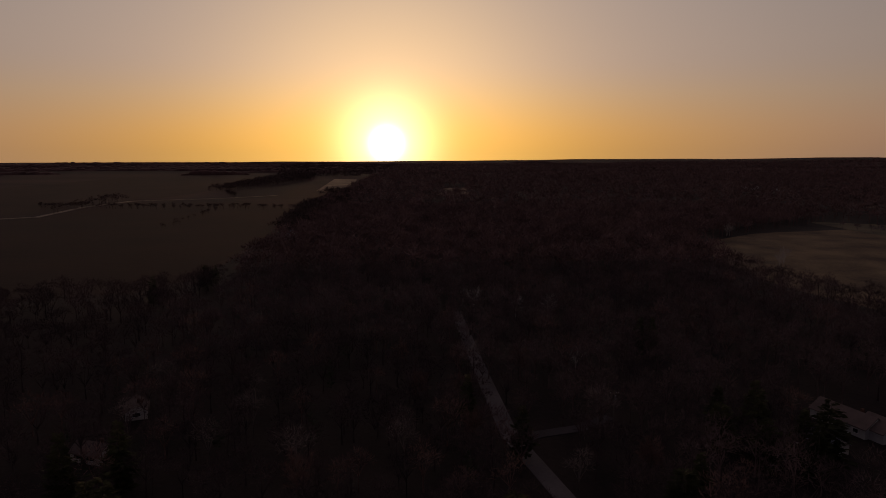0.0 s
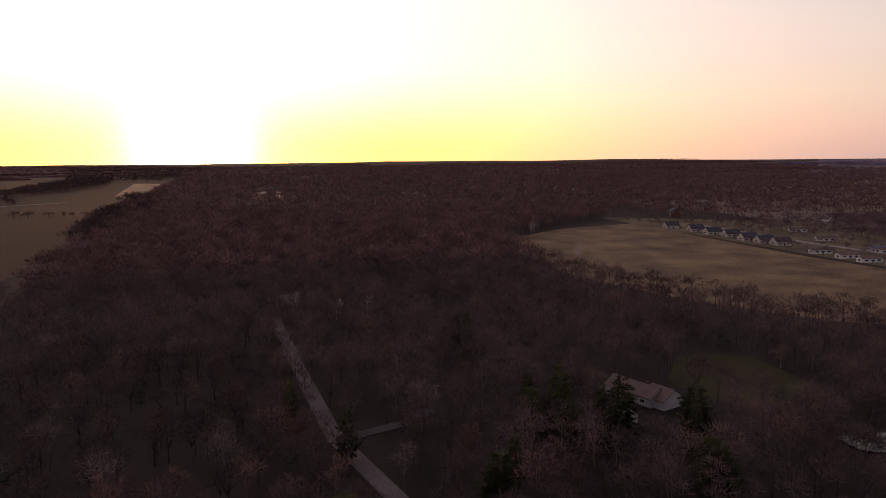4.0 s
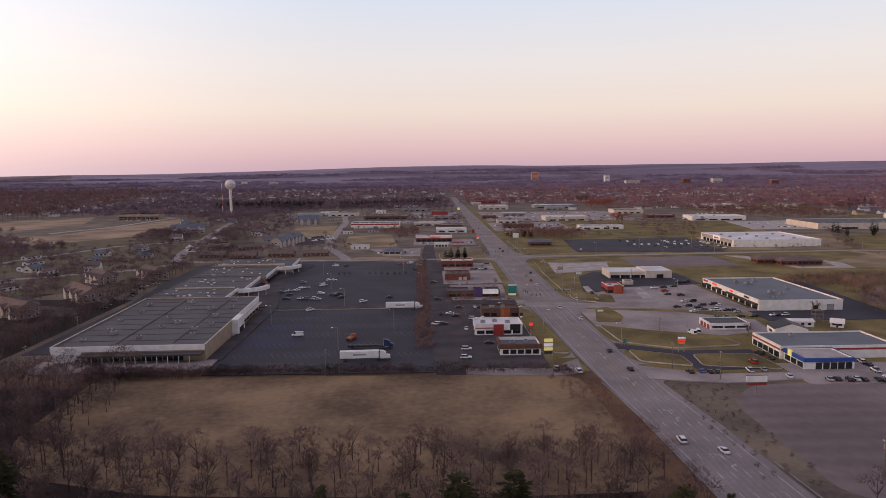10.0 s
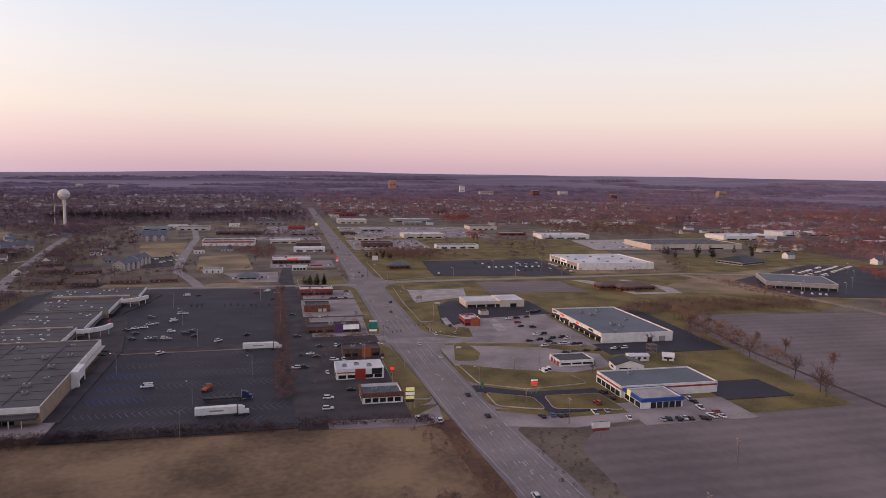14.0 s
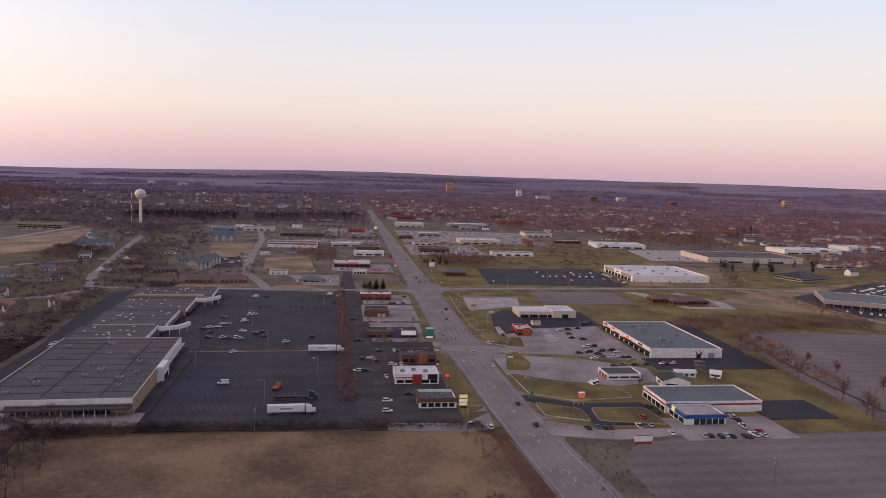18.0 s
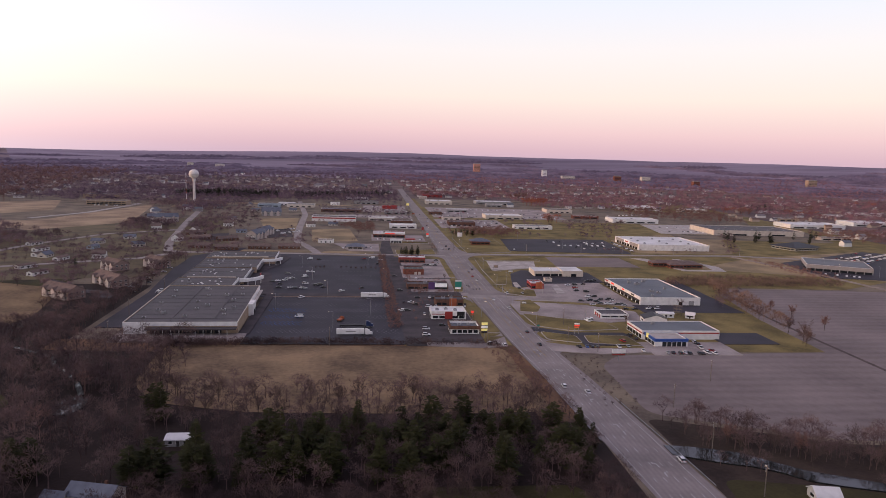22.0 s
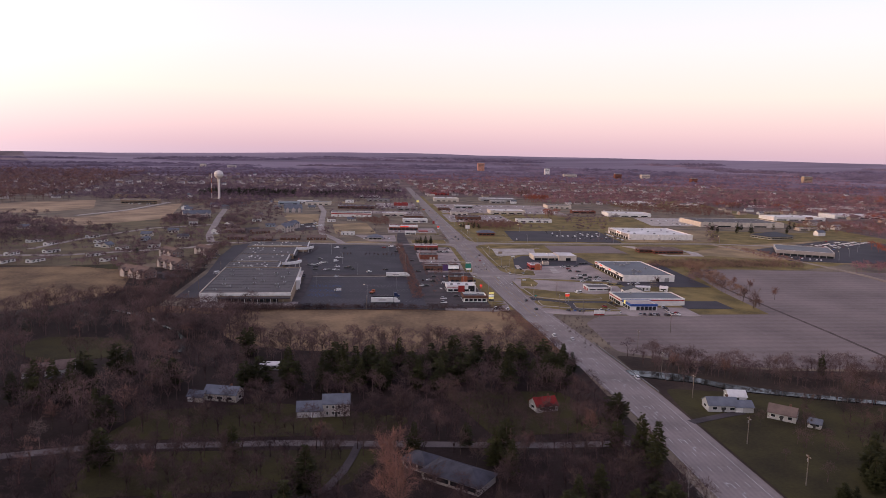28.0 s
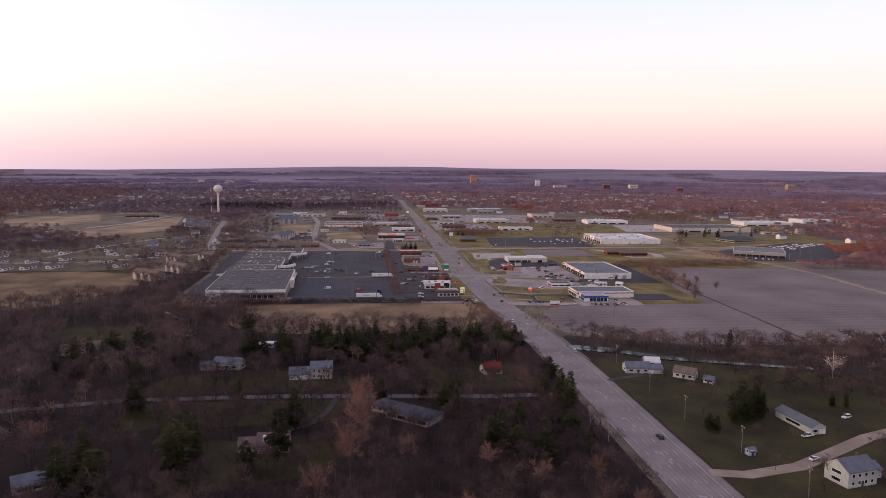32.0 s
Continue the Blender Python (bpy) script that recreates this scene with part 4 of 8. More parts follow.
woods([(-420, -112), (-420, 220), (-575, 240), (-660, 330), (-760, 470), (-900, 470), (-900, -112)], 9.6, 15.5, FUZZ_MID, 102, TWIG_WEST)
woods([(-900, -130), (-900, 470), (-760, 470), (-640, 560), (-640, 1300), (-2000, 1300), (-2000, -130)], 17.5, 17.5, FUZZ, 103, TWIG_WEST, thin=0.08)
woods([(-2000, -120), (-2000, 1300), (-640, 1300), (-900, 2600), (-3600, 2600), (-3600, -120)], 26, 17, FUZZ_FAR, 104, TWIG_WEST, thin=0.05, lift=True)
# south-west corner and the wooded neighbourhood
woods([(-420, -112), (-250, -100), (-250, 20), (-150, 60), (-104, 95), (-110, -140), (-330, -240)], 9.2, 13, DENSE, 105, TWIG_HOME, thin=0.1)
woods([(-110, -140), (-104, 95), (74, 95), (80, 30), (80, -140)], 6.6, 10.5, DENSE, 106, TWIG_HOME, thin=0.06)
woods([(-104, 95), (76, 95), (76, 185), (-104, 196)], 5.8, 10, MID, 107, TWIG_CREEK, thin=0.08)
woods([(-640, -128), (-930, -150), (-1400, -120), (-1400, -100), (-620, -100)], 8, 14, FUZZ, 108, clear=False)
woods([(-700, -640), (-360, -240), (-250, -140), (-100, -200), (-200, -700)], 13, 14, FUZZ, 109, thin=0.2)
for k, pts in enumerate(([(-1190, -140), (-1300, -130), (-1320, -165), (-1200, -170)], [(-900, -455), (-1130, -455), (-1130, -475), (-900, -475)],
                         [(-1350, -365), (-1900, -280), (-2300, -330), (-2300, -420), (-1350, -400)], [(-2050, -160), (-3600, -100), (-3600, -700), (-2100, -420)])):
    woods(pts, 12 if k < 3 else 24, 14, FUZZ if k < 3 else FUZZ_FAR, 110 + k, clear=False, lift=k == 3)
# east of the highway: creek side, field edges
woods([(113, 126), (180, 98), (270, 74), (270, 118), (180, 128), (113, 156)], 5.4, 10.0, MID, 120, TWIG_CREEK, thin=0.05)
woods([(270, 72), (520, 40), (520, 96), (300, 116), (270, 118)], 6.2, 10.0, FUZZ_FINE, 119, TWIG_CREEK, thin=0.05)
woods([(150, 60), (300, 20), (520, 0), (520, 40), (300, 62), (180, 84)], 7.0, 9.5, FUZZ_FINE, 121, TWIG_CREEK, thin=0.12)
woods([(170, 30), (190, 64), (300, 26), (420, 10), (420, -40), (240, -20)], 9.0, 9.5, FUZZ_FINE, 134, TWIG_HOME, thin=0.3, clear=[rect(150, 178, -30, 20)])
woods([(132, 26), (146, 50), (164, 44), (176, 62), (190, 56), (176, 24)], 6.5, 8.0, MID, 150, TWIG_HOME, thin=0.25, clear=[rect(140, 162, 46, 66)])
woods([(262, 300), (274, 300), (292, 440), (280, 452), (262, 380)], 6, 8.5, FUZZ_FINE, 122, BRUSHWOOD, clear=False, thin=0.3)
woods([(246, 452), (300, 446), (412, 452), (430, 470), (400, 492), (310, 500), (262, 482)], 3.2, 3.6, BRAKE, 123, BRUSHWOOD, label="brown brush strip beside the ploughed field", clear=False)
woods([(440, 420), (760, 400), (900, 560), (700, 600), (540, 470)], 8, 12, FUZZ_FINE, 124, material=SUNSET_TOWN, label="bare trees, sunset red painted in", clear=False)
woods([(-126, 256), (-60, 263), (58, 262), (66, 258), (66, 264), (-60, 268), (-126, 270)], 1.6, 4.0, BRAKE, 125, label="low bare hedge along the parking lot", name="hedge", clear=False)
woods([(-192, 268), (-174, 268), (-174, 400), (-184, 500), (-186, 570), (-194, 570), (-196, 480), (-186, 400)], 4.6, 8.0, MID, 126, TWIG_CREEK, clear=False, thin=0.2)
woods([(3, 300), (12, 300), (7, 600), (0, 600)], 2.6, 3.3, BRAKE, 127, material=TWIG_RED, label="bare low trees in a planting strip", name="planting", clear=False)
woods([(93, 165), (110, 160), (112, 228), (122, 244), (97, 244)], 5.0, 2.0, BRUSH, 128, label="low brush on the road bank", name="brush", clear=False)
woods([(68, 180), (76, 180), (72, 250), (62, 262), (54, 254)], 3.4, 2.6, BRUSH, 129, material=TWIG_RED, label="rusty brush on the road bank", name="brush", clear=False)
woods([(-935, -150), (-945, -150), (-985, -520), (-970, -520)], 7, 9, FAR, 151, clear=False)
woods([(-700, -250), (-960, -262), (-960, -270), (-700, -258)], 8, 6, FAR, 152, clear=False, thin=0.4)
woods([(-1190, -300), (-1350, -360), (-1350, -368), (-1185, -312)], 8, 9, FAR, 153, clear=False)
# trees among the houses of the town and far beyond it
TOWN = "bare trees among the houses of the town"
woods([(-640, 560), (-420, 700), (-176, 1000), (-176, 380), (-290, 434), (-700, 428)], 11, 7.5, FUZZ_FINE, 130, TWIG_LOT, TOWN, clear=PLOTS, thin=0.56)
woods([(-300, 430), (-180, 380), (-174, 600), (-300, 600)], 8, 7.5, FUZZ_FINE, 139, TWIG_LOT, TOWN, clear=PLOTS, thin=0.5)
woods([(-640, 500), (-420, 560), (-400, 640), (-330, 700), (-250, 860), (-330, 850), (-440, 700), (-640, 620)], 10, 11, FUZZ_FINE, 140, TWIG_LOT, TOWN, clear=PLOTS, thin=0.35)
woods([(-640, 1300), (-640, 900), (-560, 1180), (-330, 1180), (-300, 980), (-210, 1300), (60, 1300), (60, 1750), (-640, 1750)], 11, 11, FUZZ_MID, 131, TWIG_TOWN, TOWN, clear=PLOTS, thin=0.3)
woods([(-330, 760), (-250, 700), (-180, 1000), (-220, 1200), (-330, 1170)], 11, 9, FUZZ_FINE, 141, TWIG_LOT, TOWN, clear=PLOTS, thin=0.45)
woods([(-410, 1100), (-260, 1100), (-260, 1190), (-410, 1190)], 9, 11, FUZZ_MID, 155, TWIG_LOT, TOWN, clear=PLOTS, thin=0.2)
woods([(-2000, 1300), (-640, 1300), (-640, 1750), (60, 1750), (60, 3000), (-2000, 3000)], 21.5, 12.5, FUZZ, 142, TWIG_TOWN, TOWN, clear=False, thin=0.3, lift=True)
woods([(330, 1270), (520, 1260), (760, 1270), (900, 940), (1500, 900), (1500, 1700), (95, 1700), (95, 1500), (320, 1500)], 12.5, 12, FUZZ, 132, SUNSET_TOWN, "town trees, sunset red painted in", clear=False, thin=0.38)
woods([(95, 1700), (1900, 1700), (2100, 3000), (60, 3000)], 21, 12.5, FUZZ, 143, SUNSET_TOWN, TOWN, clear=False, thin=0.3, lift=True)
woods([(640, 480), (1700, 400), (1700, 900), (760, 900)], 13, 12, FUZZ, 133, SUNSET_TOWN, "town trees, sunset red painted in", clear=False, thin=0.25)
woods([(1500, 900), (2600, 700), (2600, 2400), (1900, 1700), (1500, 1700)], 20, 13, FUZZ, 144, SUNSET_TOWN, TOWN, clear=False, thin=0.25, lift=True)
woods([(100, 1010), (100, 780), (300, 780), (300, 1060)], 18, 7, FUZZ_FINE, 145, TWIG_TOWN, TOWN, clear=False, thin=0.55)
woods([(150, 760), (200, 790), (180, 860), (110, 840)], 6, 8, FUZZ_FINE, 146, TWIG_RED, "rust-coloured bare trees by a small lot", clear=False, thin=0.2)
woods([(62, 790), (62, 1300), (-100, 1300), (-100, 980), (-28, 920)], 14, 6, FUZZ_FINE, 135, TWIG_TOWN, TOWN, clear=False, thin=0.5)
woods([(-60, 880), (-20, 800), (0, 800), (0, 900)], 6, 7, FUZZ_FINE, 147, TWIG_RED, "rust-coloured brush behind the store", clear=False, thin=0.2)
woods([(20, 400), (60, 400), (60, 470), (20, 470)], 8, 4.5, BRUSH, 148, TWIG_RED, "rusty ornamental trees round the shops", clear=False, thin=0.5)
for k, (pts, gap, size) in enumerate((([(24, 396), (60, 398), (60, 412), (24, 410)], 4.5, 4.6), ([(21, 308), (26, 308), (26, 350), (21, 350)], 5, 3.6), ([(24, 349), (56, 350), (56, 354), (24, 353)], 4.5, 3.0),
                                      ([(54, 356), (60, 356), (60, 390), (54, 390)], 6, 3.8), ([(20, 470), (60, 470), (60, 476), (20, 476)], 6, 4.4), ([(22, 536), (60, 536), (60, 542), (22, 542)], 6, 4.0))):
    woods(pts, gap, size, FUZZ_FINE, 450 + k, TWIG_RED, "rusty bare ornamental trees round the restaurants", clear=False, thin=0.25)
woods([(22, 352), (36, 352), (36, 392), (22, 392)], 6, 3.6, BRUSH, 149, TWIG_RED, "rusty ornamental trees round the shops", clear=False, thin=0.4)
woods([(-172, 1420), (44, 1540), (44, 1590), (-176, 1470)], 9, 15, FIR, 136, material=NEEDLE_STUFF, label="row of far dark conifers", name="conifers", clear=False)
woods([(-420, 1380), (-200, 1400), (-200, 1500), (-420, 1500)], 11, 17, FIR, 137, material=NEEDLE_STUFF, label="far dark conifer stand", name="conifers", clear=False)
woods([(-900, 1500), (900, 1500), (1200, 2500), (-900, 2500)], 46, 13, PINE_FAR, 138, material=NEEDLE_STUFF, label="scattered far conifers", name="conifers", clear=False, thin=0.5)

for k, (pts, size) in enumerate((([(-392, 756), (-312, 786), (-302, 862), (-334, 872), (-400, 800)], 10), ([(-420, 600), (-350, 612), (-330, 680), (-380, 700), (-430, 660)], 10), ([(-250, 700), (-212, 690), (-150, 860), (-170, 960), (-240, 900)], 8), ([(-640, 640), (-560, 620), (-470, 680), (-440, 760), (-600, 760)], 11))):
    woods(pts, 8.5, size, FUZZ_FINE, 460 + k, TWIG_LOT, "dark bare trees between houses and open hill", clear=PLOTS, thin=0.15 if k != 2 else 0.55)
# brush and tree strips between the lots
for k, (pts, gap, size, mm) in enumerate((
        ([(-150, 660), (-64, 656), (-64, 700), (-100, 730), (-150, 720)], 12, 7, TWIG_LOT), ([(-250, 600), (-180, 600), (-180, 760), (-240, 860)], 12, 8, TWIG_LOT),
        ([(-330, 850), (-262, 800), (-262, 900), (-330, 930)], 8, 7, TWIG_LOT), ([(-90, 900), (-30, 900), (-30, 934), (-90, 934)], 9, 4, TWIG_RED),
        ([(-95, 720), (-20, 700), (-10, 800), (-90, 830)], 15, 4, TWIG_LOT), ([(-150, 770), (-108, 770), (-116, 980), (-150, 960)], 13, 7, TWIG_LOT),
        ([(100, 780), (150, 780), (150, 870), (100, 870)], 10, 5, TWIG_RED), ([(270, 760), (310, 760), (420, 1000), (300, 1040)], 16, 6, TWIG_LOT),
        ([(405, 640), (420, 640), (520, 840), (500, 845)], 9, 5, TWIG_LOT), ([(405, 600), (440, 560), (430, 470), (405, 480)], 6, 4, TWIG_RED),
        ([(640, 760), (900, 700), (900, 900), (660, 900)], 13, 8, TWIG_RED), ([(480, 1060), (640, 1010), (700, 1250), (480, 1300)], 13, 9, TWIG_RED),
        ([(255, 252), (262, 252), (268, 330), (285, 425), (276, 425), (260, 330)], 11, 5, BRUSHWOOD), ([(60, 640), (66, 640), (66, 700), (60, 700)], 6, 3, TWIG_RED),
        ([(-176, 560), (-150, 604), (-140, 660), (-176, 640)], 8, 7, TWIG_LOT), ([(-60, 1060), (60, 1060), (60, 1120), (-60, 1120)], 12, 6, TWIG_LOT),
        ([(-640, 650), (-420, 720), (-420, 860), (-640, 900)], 12, 10, TWIG_LOT), ([(250, 640), (420, 648), (420, 668), (250, 664)], 14, 4, TWIG_LOT))):
    woods(pts, gap * 0.8, size * 1.1, FUZZ_FINE, 160 + k, mm, "bare trees and brush between the lots", clear=PLOTS, thin=0.3)
woods([(275, 482), (408, 491), (392, 460), (262, 446)], 3.4, 2.6, BRUSH, 196, BRUSHWOOD, "low tan brush along the field edge", "brush", clear=False, thin=0.15)
woods([(264, 408), (306, 433), (287, 388), (248, 358)], 7, 6, FUZZ_FINE, 197, TWIG_LOT, "bare trees and brush between the lots", clear=False, thin=0.3)

# odd conifers, rusty and pale crowns among the western woods; shrubs on the farm's lawns; hedge in the north lot
WEST = [(-120, -100), (-120, 240), (-400, 215), (-900, 300), (-900, -110)]
woods(WEST, 30, 13, PINE_FAR, 190, NEEDLE_STUFF, "dark conifers scattered through the woods", "conifers", thin=0.55)
woods(WEST, 24, 13.5, MID, 191, TWIG_RED, "rust-brown crowns scattered through the woods", thin=0.5)
woods(WEST, 30, 13.5, MID, 192, mat("ash_twigs", (0.24, 0.18, 0.16), (0.11, 0.083, 0.075), scale=0.05, bump=0.0), "ash-grey crowns scattered through the woods", thin=0.6)
woods([(116, -130), (260, -130), (260, 50), (118, 90)], 12, 7, MID, 193, TWIG_HOME, "bare shrubs and young trees on the lawns", clear=[rect(104, 124, -140, 120), rect(136, 178, -74, -44), rect(116, 152, 52, 86)], thin=0.5)
woods([(62, 300), (66, 300), (64, 380), (61, 380)], 7, 1.6, BRUSH, 195, TWIG_TOWN, "low shrubs on the verge", "hedge", clear=False, thin=0.4)

# belts of woods between the far fields: long ragged banks of crowns
def belts(seed, n, a0, a1, r0, r1, material, label):
    rng = np.random.default_rng(seed)
    V, F = [], []
    for k in range(n):
        a, r = radians(rng.uniform(a0, a1)), r0 + (r1 - r0) * rng.uniform(0, 1) ** 0.8
        half, deep, high = rng.uniform(90, 520) * r / 3000, rng.uniform(10, 50), rng.uniform(8, 14)
        tilt, m = rng.normal(0, 0.16), max(4, int(half / 5))
        base = len(V)
        for i in range(m + 1):
            u = -half + 2 * half * i / m + rng.uniform(-4, 4)
            fade = min(1.0, 4 * min(i, m - i) / m + 0.25)
            h = high * fade * rng.uniform(0.55, 1.15)
            for v, up in ((-deep, -1.0), (-deep * 0.8, h * 0.8), (deep * 0.2, h * 1.1), (deep, -1.0)):
                v2 = v + u * math.tan(tilt) + rng.uniform(-3, 3)
                x = math.sin(a) * r + u * math.cos(a) + v2 * math.sin(a)
                y = math.cos(a) * r + 50 - u * math.sin(a) + v2 * math.cos(a)
                V.append((x, y, land(x, y) + up))
        for i in range(m):
            for q in range(3):
                b = base + 4 * i + q
                F += [(b, b + 4, b + 5), (b, b + 5, b + 1)]
    tagged(new("woodland", tri_mesh("woodland", np.array(V), np.array(F), material)), label, "woodland", kind="stuff")


# mauve of the northern belts is distance haze put into their colour
FAR_BELT = mat("hazed_far_woods", (0.185, 0.142, 0.192), (0.098, 0.076, 0.108), scale=0.012, fine=0.09, bump=0.0, rough=0.95)
# sunward belts get a darker copy: backlight painted as colour
WEST_BELT = mat("backlit_far_western_woods", (0.125, 0.066, 0.060), (0.055, 0.032, 0.031), scale=0.012, fine=0.09, bump=0.0, rough=0.95)
belts(77, 105, -48, 76, 2800, 4250, FAR_BELT, "belts of far bare trees, haze tint painted in")
belts(78, 45, -48, 76, 2500, 3100, FAR_BELT, "belts of far bare trees, haze tint painted in")
belts(79, 80, -135, -48, 2300, 4200, WEST_BELT, "far western tree belts, backlit dark painted in")
# rust-coloured crowns with low sun put into their colour, and full dark evergreens
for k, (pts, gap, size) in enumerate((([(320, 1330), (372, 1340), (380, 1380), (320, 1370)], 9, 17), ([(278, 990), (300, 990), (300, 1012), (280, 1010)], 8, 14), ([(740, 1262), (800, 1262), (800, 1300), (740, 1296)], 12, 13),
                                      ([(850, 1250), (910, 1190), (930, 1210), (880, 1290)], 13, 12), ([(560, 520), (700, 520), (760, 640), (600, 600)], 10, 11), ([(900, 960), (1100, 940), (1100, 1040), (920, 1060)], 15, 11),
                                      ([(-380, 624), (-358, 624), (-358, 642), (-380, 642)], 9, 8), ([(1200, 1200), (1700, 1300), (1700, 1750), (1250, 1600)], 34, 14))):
    woods(pts, gap, size, FUZZ_FINE if k < 7 else FUZZ, 400 + k, RUST_SUNLIT, "rust-orange crowns with low sunlight painted in", clear=False, thin=0.15)
for k, (pts, gap, size) in enumerate((([(484, 786), (500, 786), (500, 800), (484, 800)], 9, 14), ([(520, 790), (560, 798), (560, 814), (520, 806)], 12, 14), ([(590, 800), (650, 812), (650, 826), (590, 814)], 16, 15), ([(102, 800), (136, 800), (136, 812), (102, 812)], 8, 8),
                                      ([(850, 1340), (900, 1340), (900, 1380), (850, 1380)], 12, 16), ([(-266, 500), (-256, 500), (-256, 512), (-266, 512)], 9, 9), ([(24, 604), (46, 604), (46, 612), (24, 612)], 6, 9), ([(-450, 690), (-410, 690), (-410, 716), (-450, 716)], 13, 9))):
    woods(pts, gap, size, FIR, 420 + k, NEEDLE_STUFF, "full dark evergreens", "conifers", clear=False)
woods([(113, 104), (140, 92), (170, 78), (240, 56), (240, 64), (172, 82), (146, 91), (116, 109)], 4.6, 8.5, MID, 440, TWIG_CREEK, "brush along the creek", clear=False, thin=0.2)
woods([(116, 126), (140, 114), (180, 96), (300, 66), (300, 80), (182, 108), (118, 134)], 4.4, 7.0, MID, 441, TWIG_CREEK, "brush along the creek", clear=False, thin=0.1)
woods([(-104, 186), (72, 178), (72, 187), (-104, 196)], 6, 5.5, MID, 442, TWIG_CREEK, "brush at the meadow's edge", "brush", clear=False, thin=0.55)
woods([(-125, 150), (-118, 186), (-140, 214), (-166, 250), (-182, 244), (-158, 206), (-146, 180), (-148, 156)], 5.5, 9, FUZZ_FINE, 443, TWIG_CREEK, "bare trees leaning over the creek", clear=[[(-142, 161), (-123, 159), (-123, 184), (-138, 184)], ribbon([(-132, 184), (-150, 214), (-168, 240)], 2.5)], thin=0.3)
woods([(-176, 268), (-250, 262), (-214, 318), (-226, 372), (-190, 404), (-174, 380)], 6.5, 9, MID, 444, TWIG_CREEK, "bare trees between meadow and mall", clear=[BIG_MEADOW, rect(-236, -196, 374, 410)], thin=0.15)
woods([(-146, 196), (-98, 182), (-96, 214), (-106, 262), (-150, 268)], 6.2, 9.5, MID, 445, TWIG_CREEK, "bare trees at the meadow's end", clear=[ribbon([(-132, 184), (-150, 214), (-168, 240)], 4), rect(-142, -122, 158, 186)], thin=0.2)

# ---------------------------------------------------------------- paints and surfaces of things
WHITE = paint("white_paint", (0.76, 0.75, 0.73))
CREAM = paint("cream_wall", (0.58, 0.52, 0.45), 0.8)
TAN = paint("tan_block_wall", (0.36, 0.27, 0.19), 0.85)
BEIGE = paint("beige_siding", (0.52, 0.47, 0.43), 0.8)
GREY = paint("grey_siding", (0.30, 0.29, 0.29), 0.8)
BRICK = mat("brick_wall", (0.22, 0.085, 0.060), (0.13, 0.055, 0.042), scale=0.5, fine=6.0, rough=0.9)
BROWNBRICK = mat("brown_brick_wall", (0.17, 0.09, 0.065), (0.10, 0.055, 0.042), scale=0.5, fine=6.0, rough=0.9)
RED = paint("red_paint", (0.33, 0.04, 0.035), 0.5)
BLUE = paint("blue_paint", (0.03, 0.085, 0.32), 0.5)
TEAL = paint("teal_paint", (0.03, 0.24, 0.18), 0.5)
ORANGE = paint("orange_paint", (0.38, 0.11, 0.05), 0.5)
BLACK = paint("black_paint", (0.02, 0.02, 0.022), 0.5)
DARKTRIM = paint("dark_trim", (0.05, 0.045, 0.045), 0.6)
STEEL = paint("galvanised_steel", (0.32, 0.32, 0.33), 0.45, metal=0.6)
POLEWOOD = mat("grey_pole_wood", (0.22, 0.18, 0.15), (0.12, 0.10, 0.085), scale=2.0, fine=8.0)
GLASS = mat("window_glass", (0.025, 0.03, 0.035), (0.015, 0.018, 0.02), rough=0.08, spec=0.6, bump=0.0)
TYRE = paint("tyre_rubber", (0.018, 0.018, 0.018), 0.9)
RIM = paint("wheel_rim", (0.35, 0.35, 0.36), 0.35, metal=0.8)
FLATROOF = mat("grey_flat_roof", (0.070, 0.058, 0.061), (0.042, 0.036, 0.039), scale=0.06, fine=0.6, bump=0.2, rough=0.65, spec=0.45)
BLUEROOF = mat("blue_grey_metal_roof", (0.145, 0.16, 0.178), (0.105, 0.115, 0.128), scale=0.05, fine=0.5, rough=0.55, rows=("X", 0.6, 0.12))
WHITEROOF = mat("white_membrane_roof", (0.72, 0.71, 0.70), (0.52, 0.51, 0.50), scale=0.05, fine=0.5, rough=0.7)
SHINGLE = mat("brown_shingles", (0.1955, 0.1437, 0.1265), (0.115, 0.0862, 0.0759), scale=0.3, fine=3.0, by_object=0.2)
# blue in these shingles imitates sky light falling on the roofs
GREYSHINGLE = mat("sky_tinted_grey_shingles", (0.170, 0.184, 0.218), (0.100, 0.108, 0.132), scale=0.3, fine=3.0, by_object=0.2)
REDSHINGLE = mat("red_roof", (0.24, 0.030, 0.028), (0.15, 0.022, 0.022), scale=0.3, fine=3.0)
LAMP_GLOW = mat("lamp_lens", (0.8, 0.75, 0.6), emit=((1.0, 0.82, 0.5), 3.0))
SIGN_ORANGE = mat("lit_orange_sign_face", (0.6, 0.17, 0.06), emit=((1.0, 0.22, 0.05), 0.18))
SIGN_YELLOW = mat("lit_yellow_sign_face", (0.8, 0.7, 0.2), emit=((1.0, 0.85, 0.35), 0.25))
SIGN_WHITE = mat("lit_white_sign_face", (0.8, 0.8, 0.78), emit=((1.0, 0.95, 0.88), 0.15))
SIGN_RED = mat("lit_red_sign_face", (0.7, 0.06, 0.04), emit=((1.0, 0.08, 0.05), 0.45))
TAIL = mat("tail_lamp", (0.4, 0.02, 0.02))
HEAD = mat("head_lamp", (0.7, 0.7, 0.68), rough=0.2)


